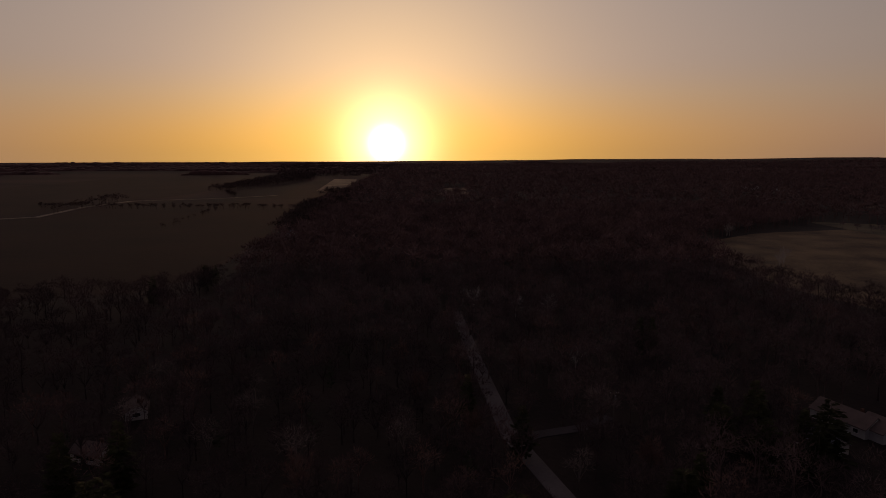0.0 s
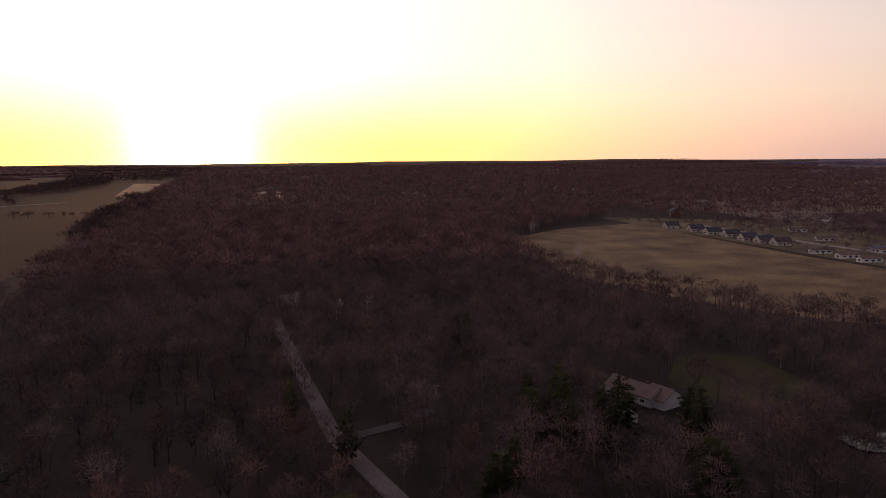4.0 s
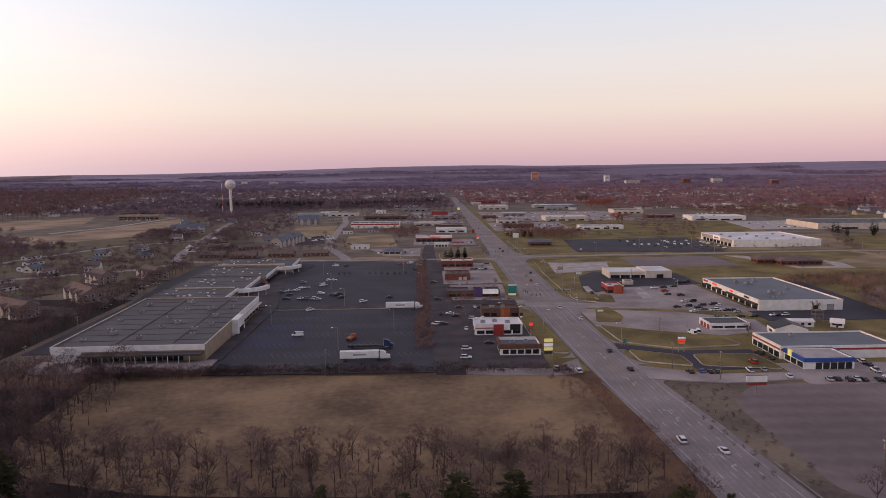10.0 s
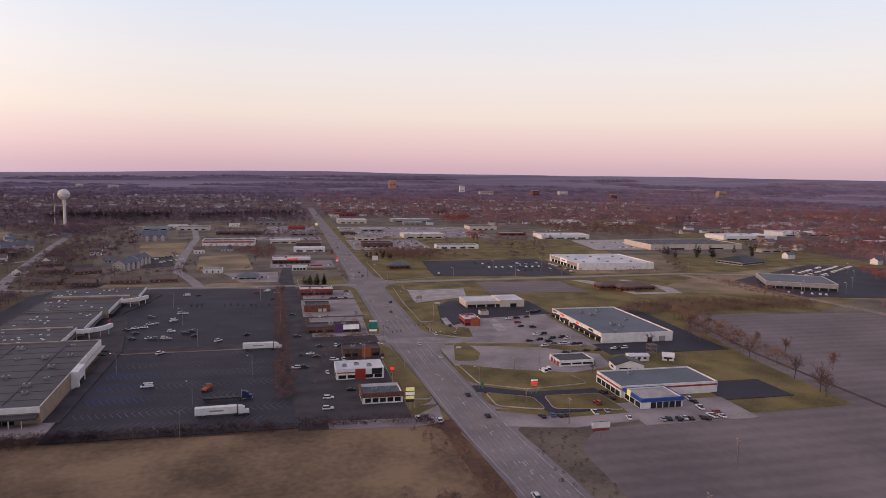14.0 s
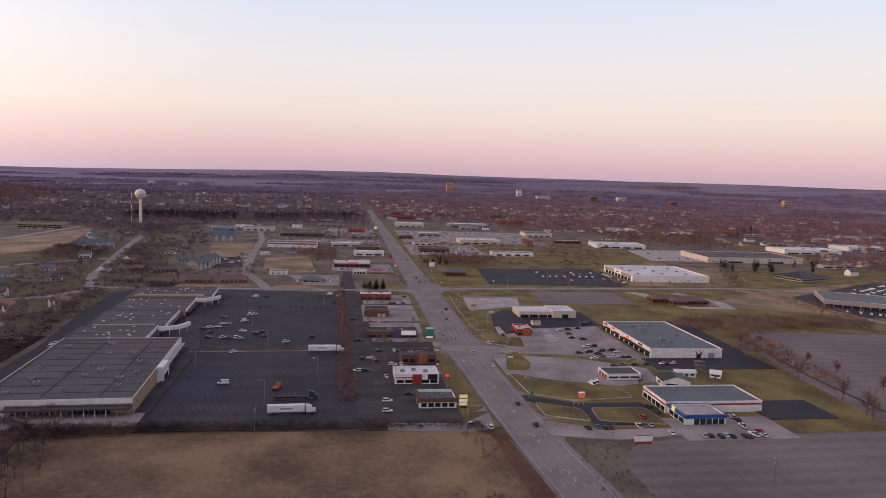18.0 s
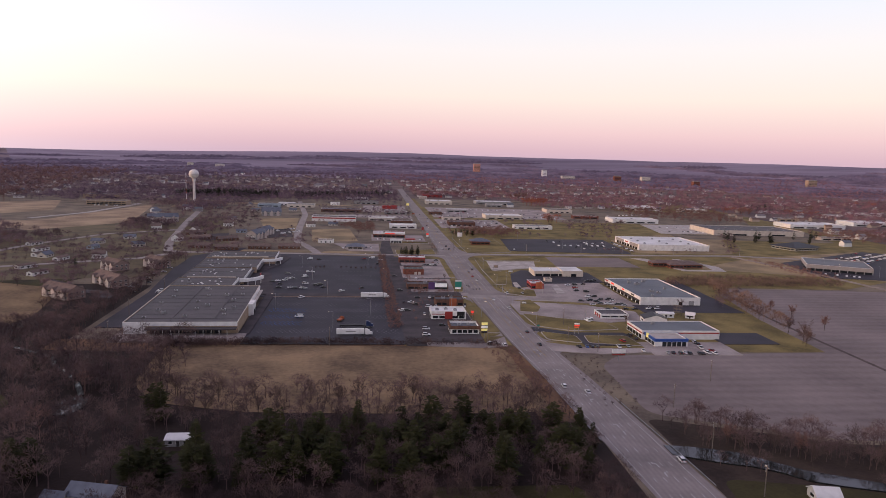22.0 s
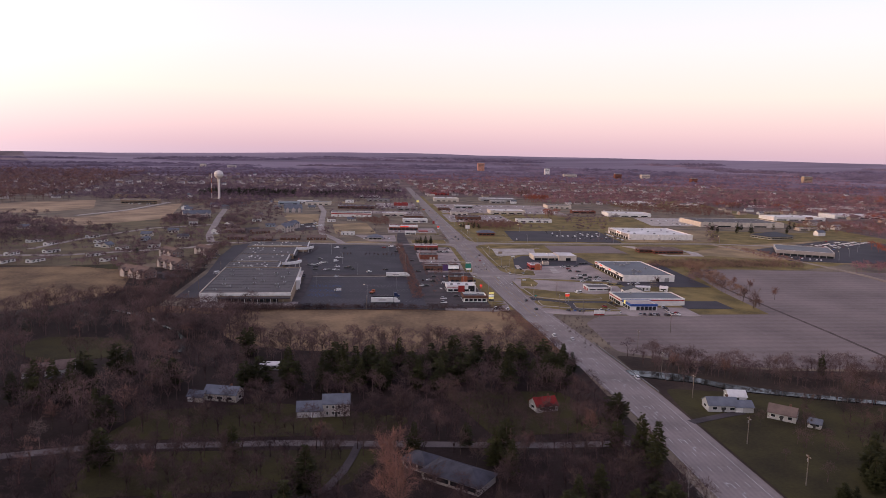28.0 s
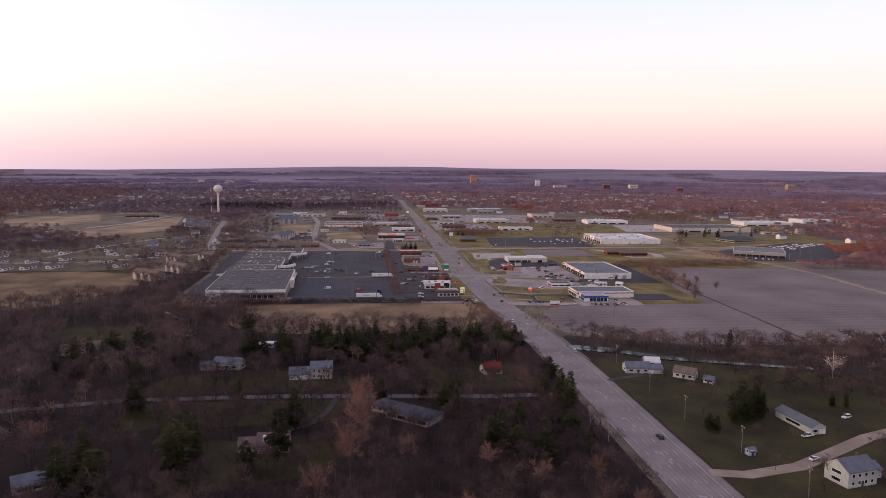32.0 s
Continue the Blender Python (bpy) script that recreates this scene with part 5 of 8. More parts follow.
# ---------------------------------------------------------------- vehicles
CAR_PAINT = {"w": paint("car_white", (0.72, 0.72, 0.72), 0.3), "k": paint("car_black", (0.02, 0.021, 0.024), 0.3),
             "s": paint("car_silver", (0.36, 0.37, 0.38), 0.3), "g": paint("car_grey", (0.12, 0.125, 0.13), 0.3),
             "r": paint("car_red", (0.30, 0.02, 0.02), 0.3), "b": paint("car_blue", (0.03, 0.10, 0.30), 0.3)}
CAR_WORD = {"w": "white", "k": "black", "s": "silver", "g": "dark grey", "r": "red", "b": "blue"}


def wheel(parent, x, y, r=0.33, w=0.22, fine=False):
    bm = bmesh.new()
    tube(bm, (x, y - w / 2, r), (x, y + w / 2, r), r, r, 12, cap=True)
    tyre = part("wheel", bm, TYRE, parent)
    if not fine:
        return
    bm = bmesh.new()
    o = 0.012 if y > 0 else -0.012
    tube(bm, (x, y - w / 2 + o, r), (x, y + w / 2 + o, r), r * 0.6, r * 0.6, 8, cap=True)
    part("rim", bm, RIM, tyre)


def hull(rows, half):
    """A body from a side outline, narrower towards its top."""
    bm = bmesh.new()
    ring = []
    zs = [z for _, z in rows]
    lo, hi = min(zs), max(zs)
    for s in (-1, 1):
        ring.append([bm.verts.new((x, s * half * (1 - 0.16 * max(0, (z - lo) / (hi - lo) - 0.3)), z)) for x, z in rows])
    n = len(rows)
    bm.faces.new(ring[0])
    bm.faces.new(ring[1][::-1])
    for i in range(n):
        j = (i + 1) % n
        bm.faces.new((ring[0][j], ring[0][i], ring[1][i], ring[1][j]))
    bmesh.ops.recalc_face_normals(bm, faces=bm.faces)
    bmesh.ops.bevel(bm, geom=list(bm.edges), offset=0.05, segments=1, affect="EDGES")
    return bm


SHAPES = {
    "car": (4.6, 0.9, [(-2.3, 0.32), (2.28, 0.32), (2.3, 0.62), (2.15, 0.78), (1.0, 0.94), (-1.7, 0.98), (-2.25, 0.92), (-2.3, 0.6)],
            [(0.95, 0.92), (0.25, 1.38), (-0.95, 1.42), (-1.75, 0.96)]),
    "suv": (4.8, 0.95, [(-2.4, 0.38), (2.38, 0.38), (2.4, 0.8), (2.2, 0.96), (1.1, 1.06), (-2.3, 1.08), (-2.4, 0.7)],
            [(1.05, 1.04), (0.45, 1.66), (-2.0, 1.70), (-2.35, 1.06)]),
    "van": (5.6, 1.0, [(-2.8, 0.4), (2.78, 0.4), (2.8, 0.9), (2.2, 1.15), (1.9, 1.2), (-2.78, 1.2)],
            [(2.15, 1.15), (1.45, 2.1), (-2.75, 2.15), (-2.78, 1.18)]),
    "pickup": (5.7, 1.0, [(-2.85, 0.5), (2.83, 0.5), (2.85, 0.9), (2.6, 1.05), (1.2, 1.12), (-2.83, 1.12)],
               [(1.15, 1.1), (0.6, 1.75), (-0.7, 1.78), (-0.95, 1.1)]),
}
MADE = {}


def vehicle(x, y, turn, colour, shape="car", group="parked cars", fine=True):
    z = top(x, y)
    m = pose(x, y, z, 0, 0, turn)
    key = (shape, colour, fine)
    if key in MADE:
        ob = copy_thing(MADE[key], m)
        tagged(ob, group=group)
        return ob
    length, half, low, high = SHAPES[shape]
    word = {"car": "sedan", "suv": "sport utility car", "van": "panel van", "pickup": "pickup truck"}[shape]
    ob = empty({"car": "car", "suv": "car", "van": "van", "pickup": "pickup_truck"}[shape], None, f"{CAR_WORD[colour]} {word} with dark windows standing on asphalt",
               {"car": "car", "suv": "car", "van": "van", "pickup": "pickup truck"}[shape], group)
    body = part("body", hull(low, half), CAR_PAINT[colour], ob)
    part("cabin", hull(high, half * 0.93), GLASS, ob, "dark glass all round")
    xs = [p[0] for p in high]
    zt = max(p[1] for p in high)
    roof = [p[0] for p in high if p[1] > zt - 0.1]
    part("roof", boxes((min(roof) + 0.05, max(roof) - 0.02, -half * 0.76, half * 0.76, zt - 0.03, zt + 0.03), bevel=0.02), CAR_PAINT[colour], ob)
    if shape == "pickup":
        part("bed", boxes((-2.75, -1.05, -0.8, 0.8, 1.125, 1.14)), BLACK, ob)
    if shape == "van":
        part("side_panel", boxes((-2.72, 0.9, -half * 0.95, half * 0.95, 1.22, 2.0), bevel=0.05), CAR_PAINT[colour], ob)
    a = length * 0.31
    for wx in (a, -a):
        for wy in (half - 0.1, 0.1 - half):
            wheel(ob, wx, wy)
    h0 = low[2][1]
    for s in (-1, 1) if fine else ():
        part("headlight", boxes((length / 2 - 0.06, length / 2 + 0.012, s * half * 0.72 - 0.16, s * half * 0.72 + 0.16, h0 - 0.1, h0 + 0.04)), HEAD, ob)
        part("tail_light", boxes((-length / 2 - 0.012, -length / 2 + 0.05, s * half * 0.74 - 0.13, s * half * 0.74 + 0.13, h0 - 0.05, h0 + 0.15)), TAIL, ob)
    ob.matrix_world = m
    MADE[key] = ob
    return ob


def semi(x, y, turn, trailer="box", cab=WHITE, label=""):
    """A tractor with its trailer; the middle of the rig at x, y, nose along +x."""
    ob = empty("semi_truck", None, label, "truck", "trucks on the parking lot")
    if trailer == "box":
        part("trailer", boxes((-10.6, 5.6, -1.3, 1.3, 1.1, 4.1), bevel=0.06), WHITE, ob, "plain white box trailer")
        part("trailer_stripe", boxes((-5.0, 0.5, -1.312, 1.312, 2.3, 3.0)), GREY, ob, "pale grey lettering bars")
        part("trailer_door", boxes((-10.62, -10.58, -1.2, 1.2, 1.25, 4.0)), STEEL, ob)
    else:
        part("trailer", boxes((-10.0, 4.6, -1.25, 1.25, 1.25, 1.5), (-10.0, -9.6, -1.25, 1.25, 1.5, 2.0), bevel=0.04), BLACK, ob, "black flatbed")
        for k in range(5):
            part("load_rack", boxes((-8.5 + 2.6 * k, -7.4 + 2.6 * k, -1.2, 1.2, 1.52, 1.75 + 0.1 * (k % 2))), DARKTRIM, ob)
    part("chassis", boxes((-10.0, 10.2, -0.5, 0.5, 0.8, 1.1)), DARKTRIM, ob)
    part("cab", hull([(6.2, 0.9), (10.4, 0.9), (10.45, 2.0), (9.1, 2.3), (8.7, 3.3), (7.6, 3.9), (6.2, 4.0)], 1.22), cab, ob)
    part("windscreen", hull([(8.78, 2.34), (9.12, 2.36), (8.8, 3.2), (8.55, 3.22)], 1.16), GLASS, ob)
    part("bumper", boxes((10.3, 10.6, -1.2, 1.2, 0.5, 0.95), bevel=0.05), STEEL, ob)
    for s in (-1, 1):
        part("fuel_tank", tube(bmesh.new(), (6.5, s * 1.0, 0.75), (8.0, s * 1.0, 0.75), 0.32, 0.32, 10, True), STEEL, ob)
        part("exhaust_pipe", tube(bmesh.new(), (6.0, s * 1.05, 1.0), (6.0, s * 1.05, 4.3), 0.09, 0.09, 8, True), STEEL, ob)
        for wx in (9.4, 6.2, 5.0, -7.6, -9.0):
            wheel(ob, wx, s * 1.05, 0.5, 0.4, True)
    ob.matrix_world = pose(x, y, top(x, y), 0, 0, turn)
    return ob


semi(-17.5, 284, 3, "box", WHITE, "white semi truck with a white box trailer parked alone")
semi(-4.5, 389.3, 1, "box", WHITE, "white semi truck with box trailer near the divider")
semi(-17, 303.5, 2, "flat", paint("cab_navy", (0.02, 0.035, 0.10), 0.4), "dark blue semi truck with an empty black flatbed")


def tow_truck(x, y, turn):
    ob = empty("wrecker_truck", None, "orange wrecker truck with a boom on the lot", "truck", "trucks on the parking lot")
    part("chassis", boxes((-3.4, 3.4, -0.5, 0.5, 0.7, 1.0)), BLACK, ob)
    part("cab", hull([(1.0, 0.8), (3.6, 0.8), (3.65, 1.7), (2.7, 1.85), (2.3, 2.7), (1.0, 2.75)], 1.15), ORANGE, ob)
    part("windscreen", hull([(2.42, 1.9), (2.76, 1.9), (2.45, 2.6), (2.2, 2.6)], 1.08), GLASS, ob)
    part("body", boxes((-3.4, 0.8, -1.2, 1.2, 1.0, 1.7), bevel=0.06), ORANGE, ob)
    part("boom", tube(bmesh.new(), (0.2, 0, 1.8), (-3.6, 0, 3.4), 0.16, 0.1, 8, True), ORANGE, ob)
    for wx in (2.4, -1.4, -2.6):
        for s in (-1, 1):
            wheel(ob, wx, s * 1.0, 0.48, 0.35, True)
    ob.matrix_world = pose(x, y, top(x, y), 0, 0, turn)


tow_truck(-27, 319, 70)

LOT_CARS = [('k', -87, 448), ('w', -83, 452), ('w', -78, 454), ('w', -76, 463), ('s', -73, 464), ('v', -63, 472), ('w', -62, 495), ('w', -59, 495), ('w', -60, 441), ('k', -79, 424), ('k', -80, 438), ('w', -70, 424), ('g', -67, 422), ('w', -61, 423), ('s', -59, 421), ('k', -51, 434), ('k', -48, 438), ('k', -45, 427), ('w', -30, 412), ('k', -15, 425), ('w', -58, 388), ('g', -79, 485), ('v', -67, 567), ('k', -58, 566), ('r', -14, 574), ('v', -6, 579), ('w', 2, 571), ('k', -1, 543), ('v', -54, 328), ('w', -162, 401), ('w', -163, 408)]
STRIP_CARS = [('k', 13, 480), ('k', 15, 416), ('k', 16, 373), ('w', 13, 348), ('k', 17, 348), ('w', 31, 467), ('w', 36, 391), ('k', 39, 390), ('k', 27, 390), ('k', 47, 390), ('w', 56, 392), ('w', 61, 390), ('w', 33, 360), ('w', 38, 360), ('k', 24, 368), ('w', 28, 337), ('g', 44, 541), ('k', 48, 541), ('w', 51, 541), ('k', 54, 541), ('w', 58, 554), ('k', 58, 571)]
ROAD_CARS = [('w', 84, 386), ('w', 83, 463), ('r', 82, 482), ('s', 82, 505), ('k', 87, 518), ('w', 73, 658), ('k', 80, 677), ('k', 81, 655), ('w', 99, 410), ('s', 111, 409), ('w', 157, 660), ('k', 113, 430)]
STORE_CARS = [('k', 165, 448), ('k', 173, 451), ('r', 161, 434), ('w', 158, 446), ('k', 186, 467), ('k', 189, 470), ('k', 182, 467), ('k', 159, 423), ('k', 166, 419), ('w', 161, 399), ('k', 166, 400), ('k', 151, 384), ('k', 158, 386), ('w', 156, 372), ('k', 167, 388), ('k', 162, 381), ('g', 163, 376), ('w', 168, 374), ('w', 170, 374), ('k', 174, 390), ('w', 176, 386), ('k', 179, 373), ('k', 175, 373), ('s', 179, 369), ('k', 176, 358), ('k', 162, 355), ('g', 168, 357), ('k', 183, 358), ('w', 194, 359), ('k', 197, 359), ('w', 200, 359)]
YARD_CARS = [('k', 151, 285), ('k', 152, 277), ('p', 135, 260), ('s', 141, 261), ('r', 141, 270), ('w', 146, 251), ('k', 111, 259), ('b', 116, 260), ('k', 119, 259), ('k', 122, 259), ('s', 159, 247), ('k', 162, 247), ('k', 166, 246), ('w', 169, 247), ('k', 171, 246), ('p', 183, 257), ('k', 185, 265), ('w', 185, 269), ('r', 187, 251), ('p', 182, 247), ('w', 186, 246), ('k', 177, 246), ('k', 178, 245), ('v', 136, 322), ('v', 139, 323)]
SOUTH_CARS = [('w', 150, -45), ('p', 162, -23), ('w', 193, -4)]
DINER_CARS = [('w', 21, 374), ('w', 26, 298), ('k', 37, 308), ('w', 25, 284)]



def park(rows, turns, group, seed):
    rng = random.Random(seed)
    for c, x, y in rows:
        if c in "vp":
            vehicle(x, y, rng.choice(turns) + rng.uniform(-3, 3), "w", "van" if c == "v" else "pickup", group)
        else:
            vehicle(x, y, rng.choice(turns) + rng.uniform(-3, 3), c, rng.choice(("car", "car", "suv")), group)


park(LOT_CARS, (0, 180, 40), "cars on the mall's parking lot", 1)
park(STRIP_CARS, (0, 90, 180), "cars round the restaurants", 2)
park(ROAD_CARS, (90,), "cars on the highway", 3)
park(STORE_CARS, (12, 192), "cars before the long store", 4)
park(YARD_CARS, (80, 100), "cars in the workshop yard", 5)
park(DINER_CARS, (0, 180), "cars round the restaurants", 9)
park(SOUTH_CARS, (20, 200), "cars by the farm drive", 6)
park([("w", 92, 184), ("w", 83, 192), ("k", 89, 264), ("k", 88, 292), ("w", 90, 357), ("k", 76, 900), ("w", 82, 960), ("k", 78, 1080), ("s", 84, 820), ("k", 86, 1010),
      ("k", 100, -20), ("w", 104, 112), ("w", 60, 266), ("w", 68, 262)], (90,), "cars on the highway", 7)
_rng = random.Random(8)
for r in range(3):
    for k in range(11):
        if _rng.random() < 0.8:
            u, v = 455 + k * 15, 520 + k * 12 + r * 22
            vehicle(u, v, 40, _rng.choice("wkkssgrb"), _rng.choice(("car", "suv")), "cars on the dealer's lot", False)
for k in range(20):
    vehicle(_rng.choice((108, 120, 150, 164, 190)) + _rng.uniform(-1, 1), 886 + 7.0 * _rng.randrange(50), _rng.choice((0, 180)), _rng.choice("wkksgr"), "car", "cars on far lots", False)
for k in range(12):
    vehicle(_rng.choice((-40, -20, 0, 20, 40, 54)) + _rng.uniform(-1, 1), _rng.choice((1016, 1030, 1050, 1130, 1160, 1190, 1240)), 90, _rng.choice("wkksgr"), "car", "cars on far lots", False)
for k in range(12):
    vehicle(-186 + _rng.uniform(-5, 5), 402 + k * 9.5, 10, _rng.choice("wkksg"), "car", "cars by the apartments", False)
for k in range(14):
    vehicle(_rng.uniform(210, 292), 664 + 12 * _rng.randrange(8), 90, _rng.choice("wkksg"), "car", "cars before the big store", False)


# ---------------------------------------------------------------- commercial buildings
def opening(parent, side, b, u0, u1, z0, z1, name="window", pane=GLASS, frame=DARKTRIM):
    """A framed pane on one face of the box b = (x0, x1, y0, y1); u runs along the face."""
    x0, x1, y0, y1 = b

    def slab(a, c, lo, hi, d0, d1):
        if side == "s":
            return (a + x0, c + x0, y0 - d1, y0 - d0, lo, hi)
        if side == "n":
            return (a + x0, c + x0, y1 + d0, y1 + d1, lo, hi)
        if side == "w":
            return (x0 - d1, x0 - d0, a + y0, c + y0, lo, hi)
        return (x1 + d0, x1 + d1, a + y0, c + y0, lo, hi)
    t = 0.12
    bm = boxes(slab(u0, u1, z0, z0 + t, -0.1, 0.06), slab(u0, u1, z1 - t, z1, -0.1, 0.06), slab(u0, u0 + t, z0 + t, z1 - t, -0.1, 0.06), slab(u1 - t, u1, z0 + t, z1 - t, -0.1, 0.06))
    w = part(name, bm, frame, parent)
    part("pane", boxes(slab(u0 + t, u1 - t, z0 + t, z1 - t, -0.08, 0.02)), pane, w)
    return w


def strip(parent, name, side, b, u0, u1, z0, z1, material, out=0.12, label=""):
    x0, x1, y0, y1 = b
    r = {"s": (x0 + u0, x0 + u1, y0 - out, y0 - 0.003, z0, z1), "n": (x0 + u0, x0 + u1, y1 + 0.003, y1 + out, z0, z1),
         "w": (x0 - out, x0 - 0.003, y0 + u0, y0 + u1, z0, z1), "e": (x1 + 0.003, x1 + out, y0 + u0, y0 + u1, z0, z1)}[side]
    return part(name, boxes(r, bevel=0.02), material, parent, label)


def unit(parent, x, y, z, s=2.0, h=1.2):
    u = part("rooftop_unit", boxes((x - s / 2, x + s / 2, y - s * 0.4, y + s * 0.4, z, z + h), bevel=0.06), STEEL, parent)
    part("vent", tube(bmesh.new(), (x, y, z + h - 0.01), (x, y, z + h + 0.18), s * 0.25, s * 0.25, 8, True), DARKTRIM, u)


def shop(name, label, category, b, h, wall, roof, par=0.6, cope=None, group=""):
    """A flat-roofed building: four walls with parapet, roof deck, coping."""
    x0, x1, y0, y1 = b
    ob = empty(name, pose(0, 0, 0), label, category, group)
    z0, t = -0.2, 0.35
    for r in ((x0, x1, y0, y0 + t), (x0, x1, y1 - t, y1), (x0, x0 + t, y0 + t, y1 - t), (x1 - t, x1, y0 + t, y1 - t)):
        part("wall", boxes((*r, z0, h + par)), wall, ob)
    part("roof", boxes((x0 + t, x1 - t, y0 + t, y1 - t, h - 0.3, h)), roof, ob)
    bm = bmesh.new()
    c = 0.08
    for r in ((x0 - c, x1 + c, y0 - c, y0 + t + c), (x0 - c, x1 + c, y1 - t - c, y1 + c), (x0 - c, x0 + t + c, y0 + t + c, y1 - t - c), (x1 - t - c, x1 + c, y0 + t + c, y1 - t - c)):
        box(bm, *r, h + par, h + par + 0.12)
    part("coping", bm, cope or wall, ob)
    return ob


# the long mall: a big box at its south end, stepped smaller stores north of it
B = (-148.5, -85, 286, 396)
m = shop("mall_store", "long tan block store with a grey flat roof and white fascia", "store", B, 7.0, TAN, FLATROOF, 0.5, CREAM)
strip(m, "fascia", "s", B, 0.2, 63.3, 5.3, 7.55, WHITE, 0.35, "white fascia board")
strip(m, "fascia", "e", B, 46, 109.8, 4.6, 7.55, WHITE, 0.35, "white fascia board")
strip(m, "canopy", "s", B, 13, 63, 4.0, 4.7, FLATROOF, 5.0, "grey canopy over the shop front")
for k in range(9):
    u = 15 + k * 4.4
    opening(m, "s", B, u, u + 4.1, 0.9, 3.9)
for k in range(11):
    bx = B[0] + 14 + k * 4.4
    part("column", boxes((bx, bx + 0.25, B[2] - 4.8, B[2] - 4.5, 0, 4.05)), WHITE, m)
strip(m, "wall_panel", "s", B, 0.3, 12.5, 0, 5.2, WHITE, 0.1, "white painted wall end")
strip(m, "wall_panel", "s", B, 56, 63, 0, 4, TAN, 0.14)
P = (-85, -81.8, 332, 345)
part("entrance_block", boxes((P[0], P[1], P[2], P[3], 0, 7.9), bevel=0.05), WHITE, m, "white projecting entrance block")
opening(m, "e", P, 2, 11, 0.1, 3.4, "door")
part("canopy", boxes((-84.6, -82.6, 345.3, 395, 4.1, 4.5)), CREAM, m)
for k in range(6):
    opening(m, "e", B, 63 + k * 7.6, 69 + k * 7.6, 0.4, 3.6)
for i in range(3):
    for j in range(5):
        unit(m, -140 + i * 22 + (j % 2) * 3, 298 + j * 20 + i * 4, 7.0, 2.2, 1.0)
for k in range(9):
    part("roof_seam", boxes((-147, -86.5, 297 + k * 11, 297.35 + k * 11, 7.0, 7.14)), FLATROOF, m)
for sx in (-124, -100):
    part("roof_pipe", boxes((sx, sx + 0.35, 292, 390, 7.05, 7.3)), FLATROOF, m, "pale pipe along the roof")
for i, (ux, uy) in enumerate(((-96, 345), (-103, 362), (-110, 330), (-98, 316), (-120, 384), (-132, 310))):
    unit(m, ux, uy, 7.0, 2.8, 1.5)
patch("pavement", [(-152, 268), (-80, 270), (-80, 286), (-152, 286)], 0.3, OLDASPHALT, "raised concrete apron before the store", "pavement")
patch("pavement", [(-85, 286), (-78.5, 286), (-78.5, 398), (-85, 398)], 0.12, LANE, "worn paved walk along the shop fronts", "pavement")
patch("pavement", [(-100, 398), (-79, 398), (-86, 440), (-92, 480), (-100, 500), (-90, 540), (-86, 575), (-96, 590), (-112, 580), (-118, 440)], 0.12, LANE, "worn paved walk along the shop fronts", "pavement")
for (b2, hh) in (((-151, -106, 396.2, 436), 5.6), ((-150, -102, 436.2, 486), 5.2), ((-149, -98, 486.2, 536), 5.4), ((-149, -87, 536.2, 576), 6.2)):
    m2 = shop("mall_store", "low tan store in a row with dark flat roof", "store", b2, hh, TAN, FLATROOF, 0.3, FLATROOF, "stores of the mall")
    strip(m2, "fascia", "e", b2, 0.3, b2[3] - b2[2] - 0.3, hh - 1.6, hh + 0.55, WHITE, 0.5, "white fascia board")
    strip(m2, "canopy", "e", b2, 0.5, b2[3] - b2[2] - 0.5, 3.2, 3.6, FLATROOF, 2.6, "grey canopy over the walk")
    if b2[2] > 430 and b2[2] != 486.2:
        part("party_wall", boxes((b2[0] + 5, b2[1] - 6, b2[2] + 0.6, b2[2] + 1.1, hh - 0.2, hh + 1.3)), CREAM, m2, "pale raised parapet across the roof")
    for k in range(3):
        part("roof_seam", boxes((b2[0] + 1, b2[1] - 1, b2[2] + 8 + k * 11, b2[2] + 8.25 + k * 11, hh, hh + 0.12)), FLATROOF, m2)
    for k in range(5):
        opening(m2, "e", b2, 2 + k * 7.2, 8.4 + k * 7.2, 0.4, 3.0)
    rng = random.Random(int(b2[2]))
    for k in range(14):
        x, y = rng.uniform(b2[0] + 4, b2[1] - 5), rng.uniform(b2[2] + 3, b2[3] - 3)
        part("skylight", boxes((x - 0.7, x + 0.7, y - 0.7, y + 0.7, hh, hh + 0.45), bevel=0.1), WHITE, m2)
    unit(m2, b2[0] + 12, b2[2] + 20, hh, 2.6, 1.3)
# swooping white canopies at the two inner corners of the mall
for cx, cy in ((-104, 432), (-97, 528)):
    bm = bmesh.new()
    arc = [(cx + 16 * math.sin(a), cy - 4 + 18 * (1 - math.cos(a))) for a in [k * 0.2 for k in range(8)]]
    prism(bm, ribbon(arc, 2.2), 4.2, 6.6)
    bmesh.ops.recalc_face_normals(bm, faces=bm.faces)
    ob = tagged(link("mall_canopy", mesh_of(bm, "mall_canopy", WHITE)), "curved white fascia canopy on posts", "canopy", "canopies of the mall")
    for q in arc[::2]:
        part("post", boxes((q[0] - 0.2, q[0] + 0.2, q[1] - 0.2, q[1] + 0.2, 0, 4.2)), WHITE, ob)
part("sign_panel", boxes((-90.4, -90.1, 444, 452, 4.6, 7.4)), RED, bpy.data.objects["mall_canopy"], "red and white sign board")

for ob in [o for o in scene.objects if o.parent is None and o.name.startswith(("mall_store", "mall_canopy"))]:
    ob.matrix_world = Matrix.Translation((-85.5, 288, 0)) @ Matrix.Rotation(radians(2.2), 4, "Z") @ Matrix.Translation((85.5, -288, 0))

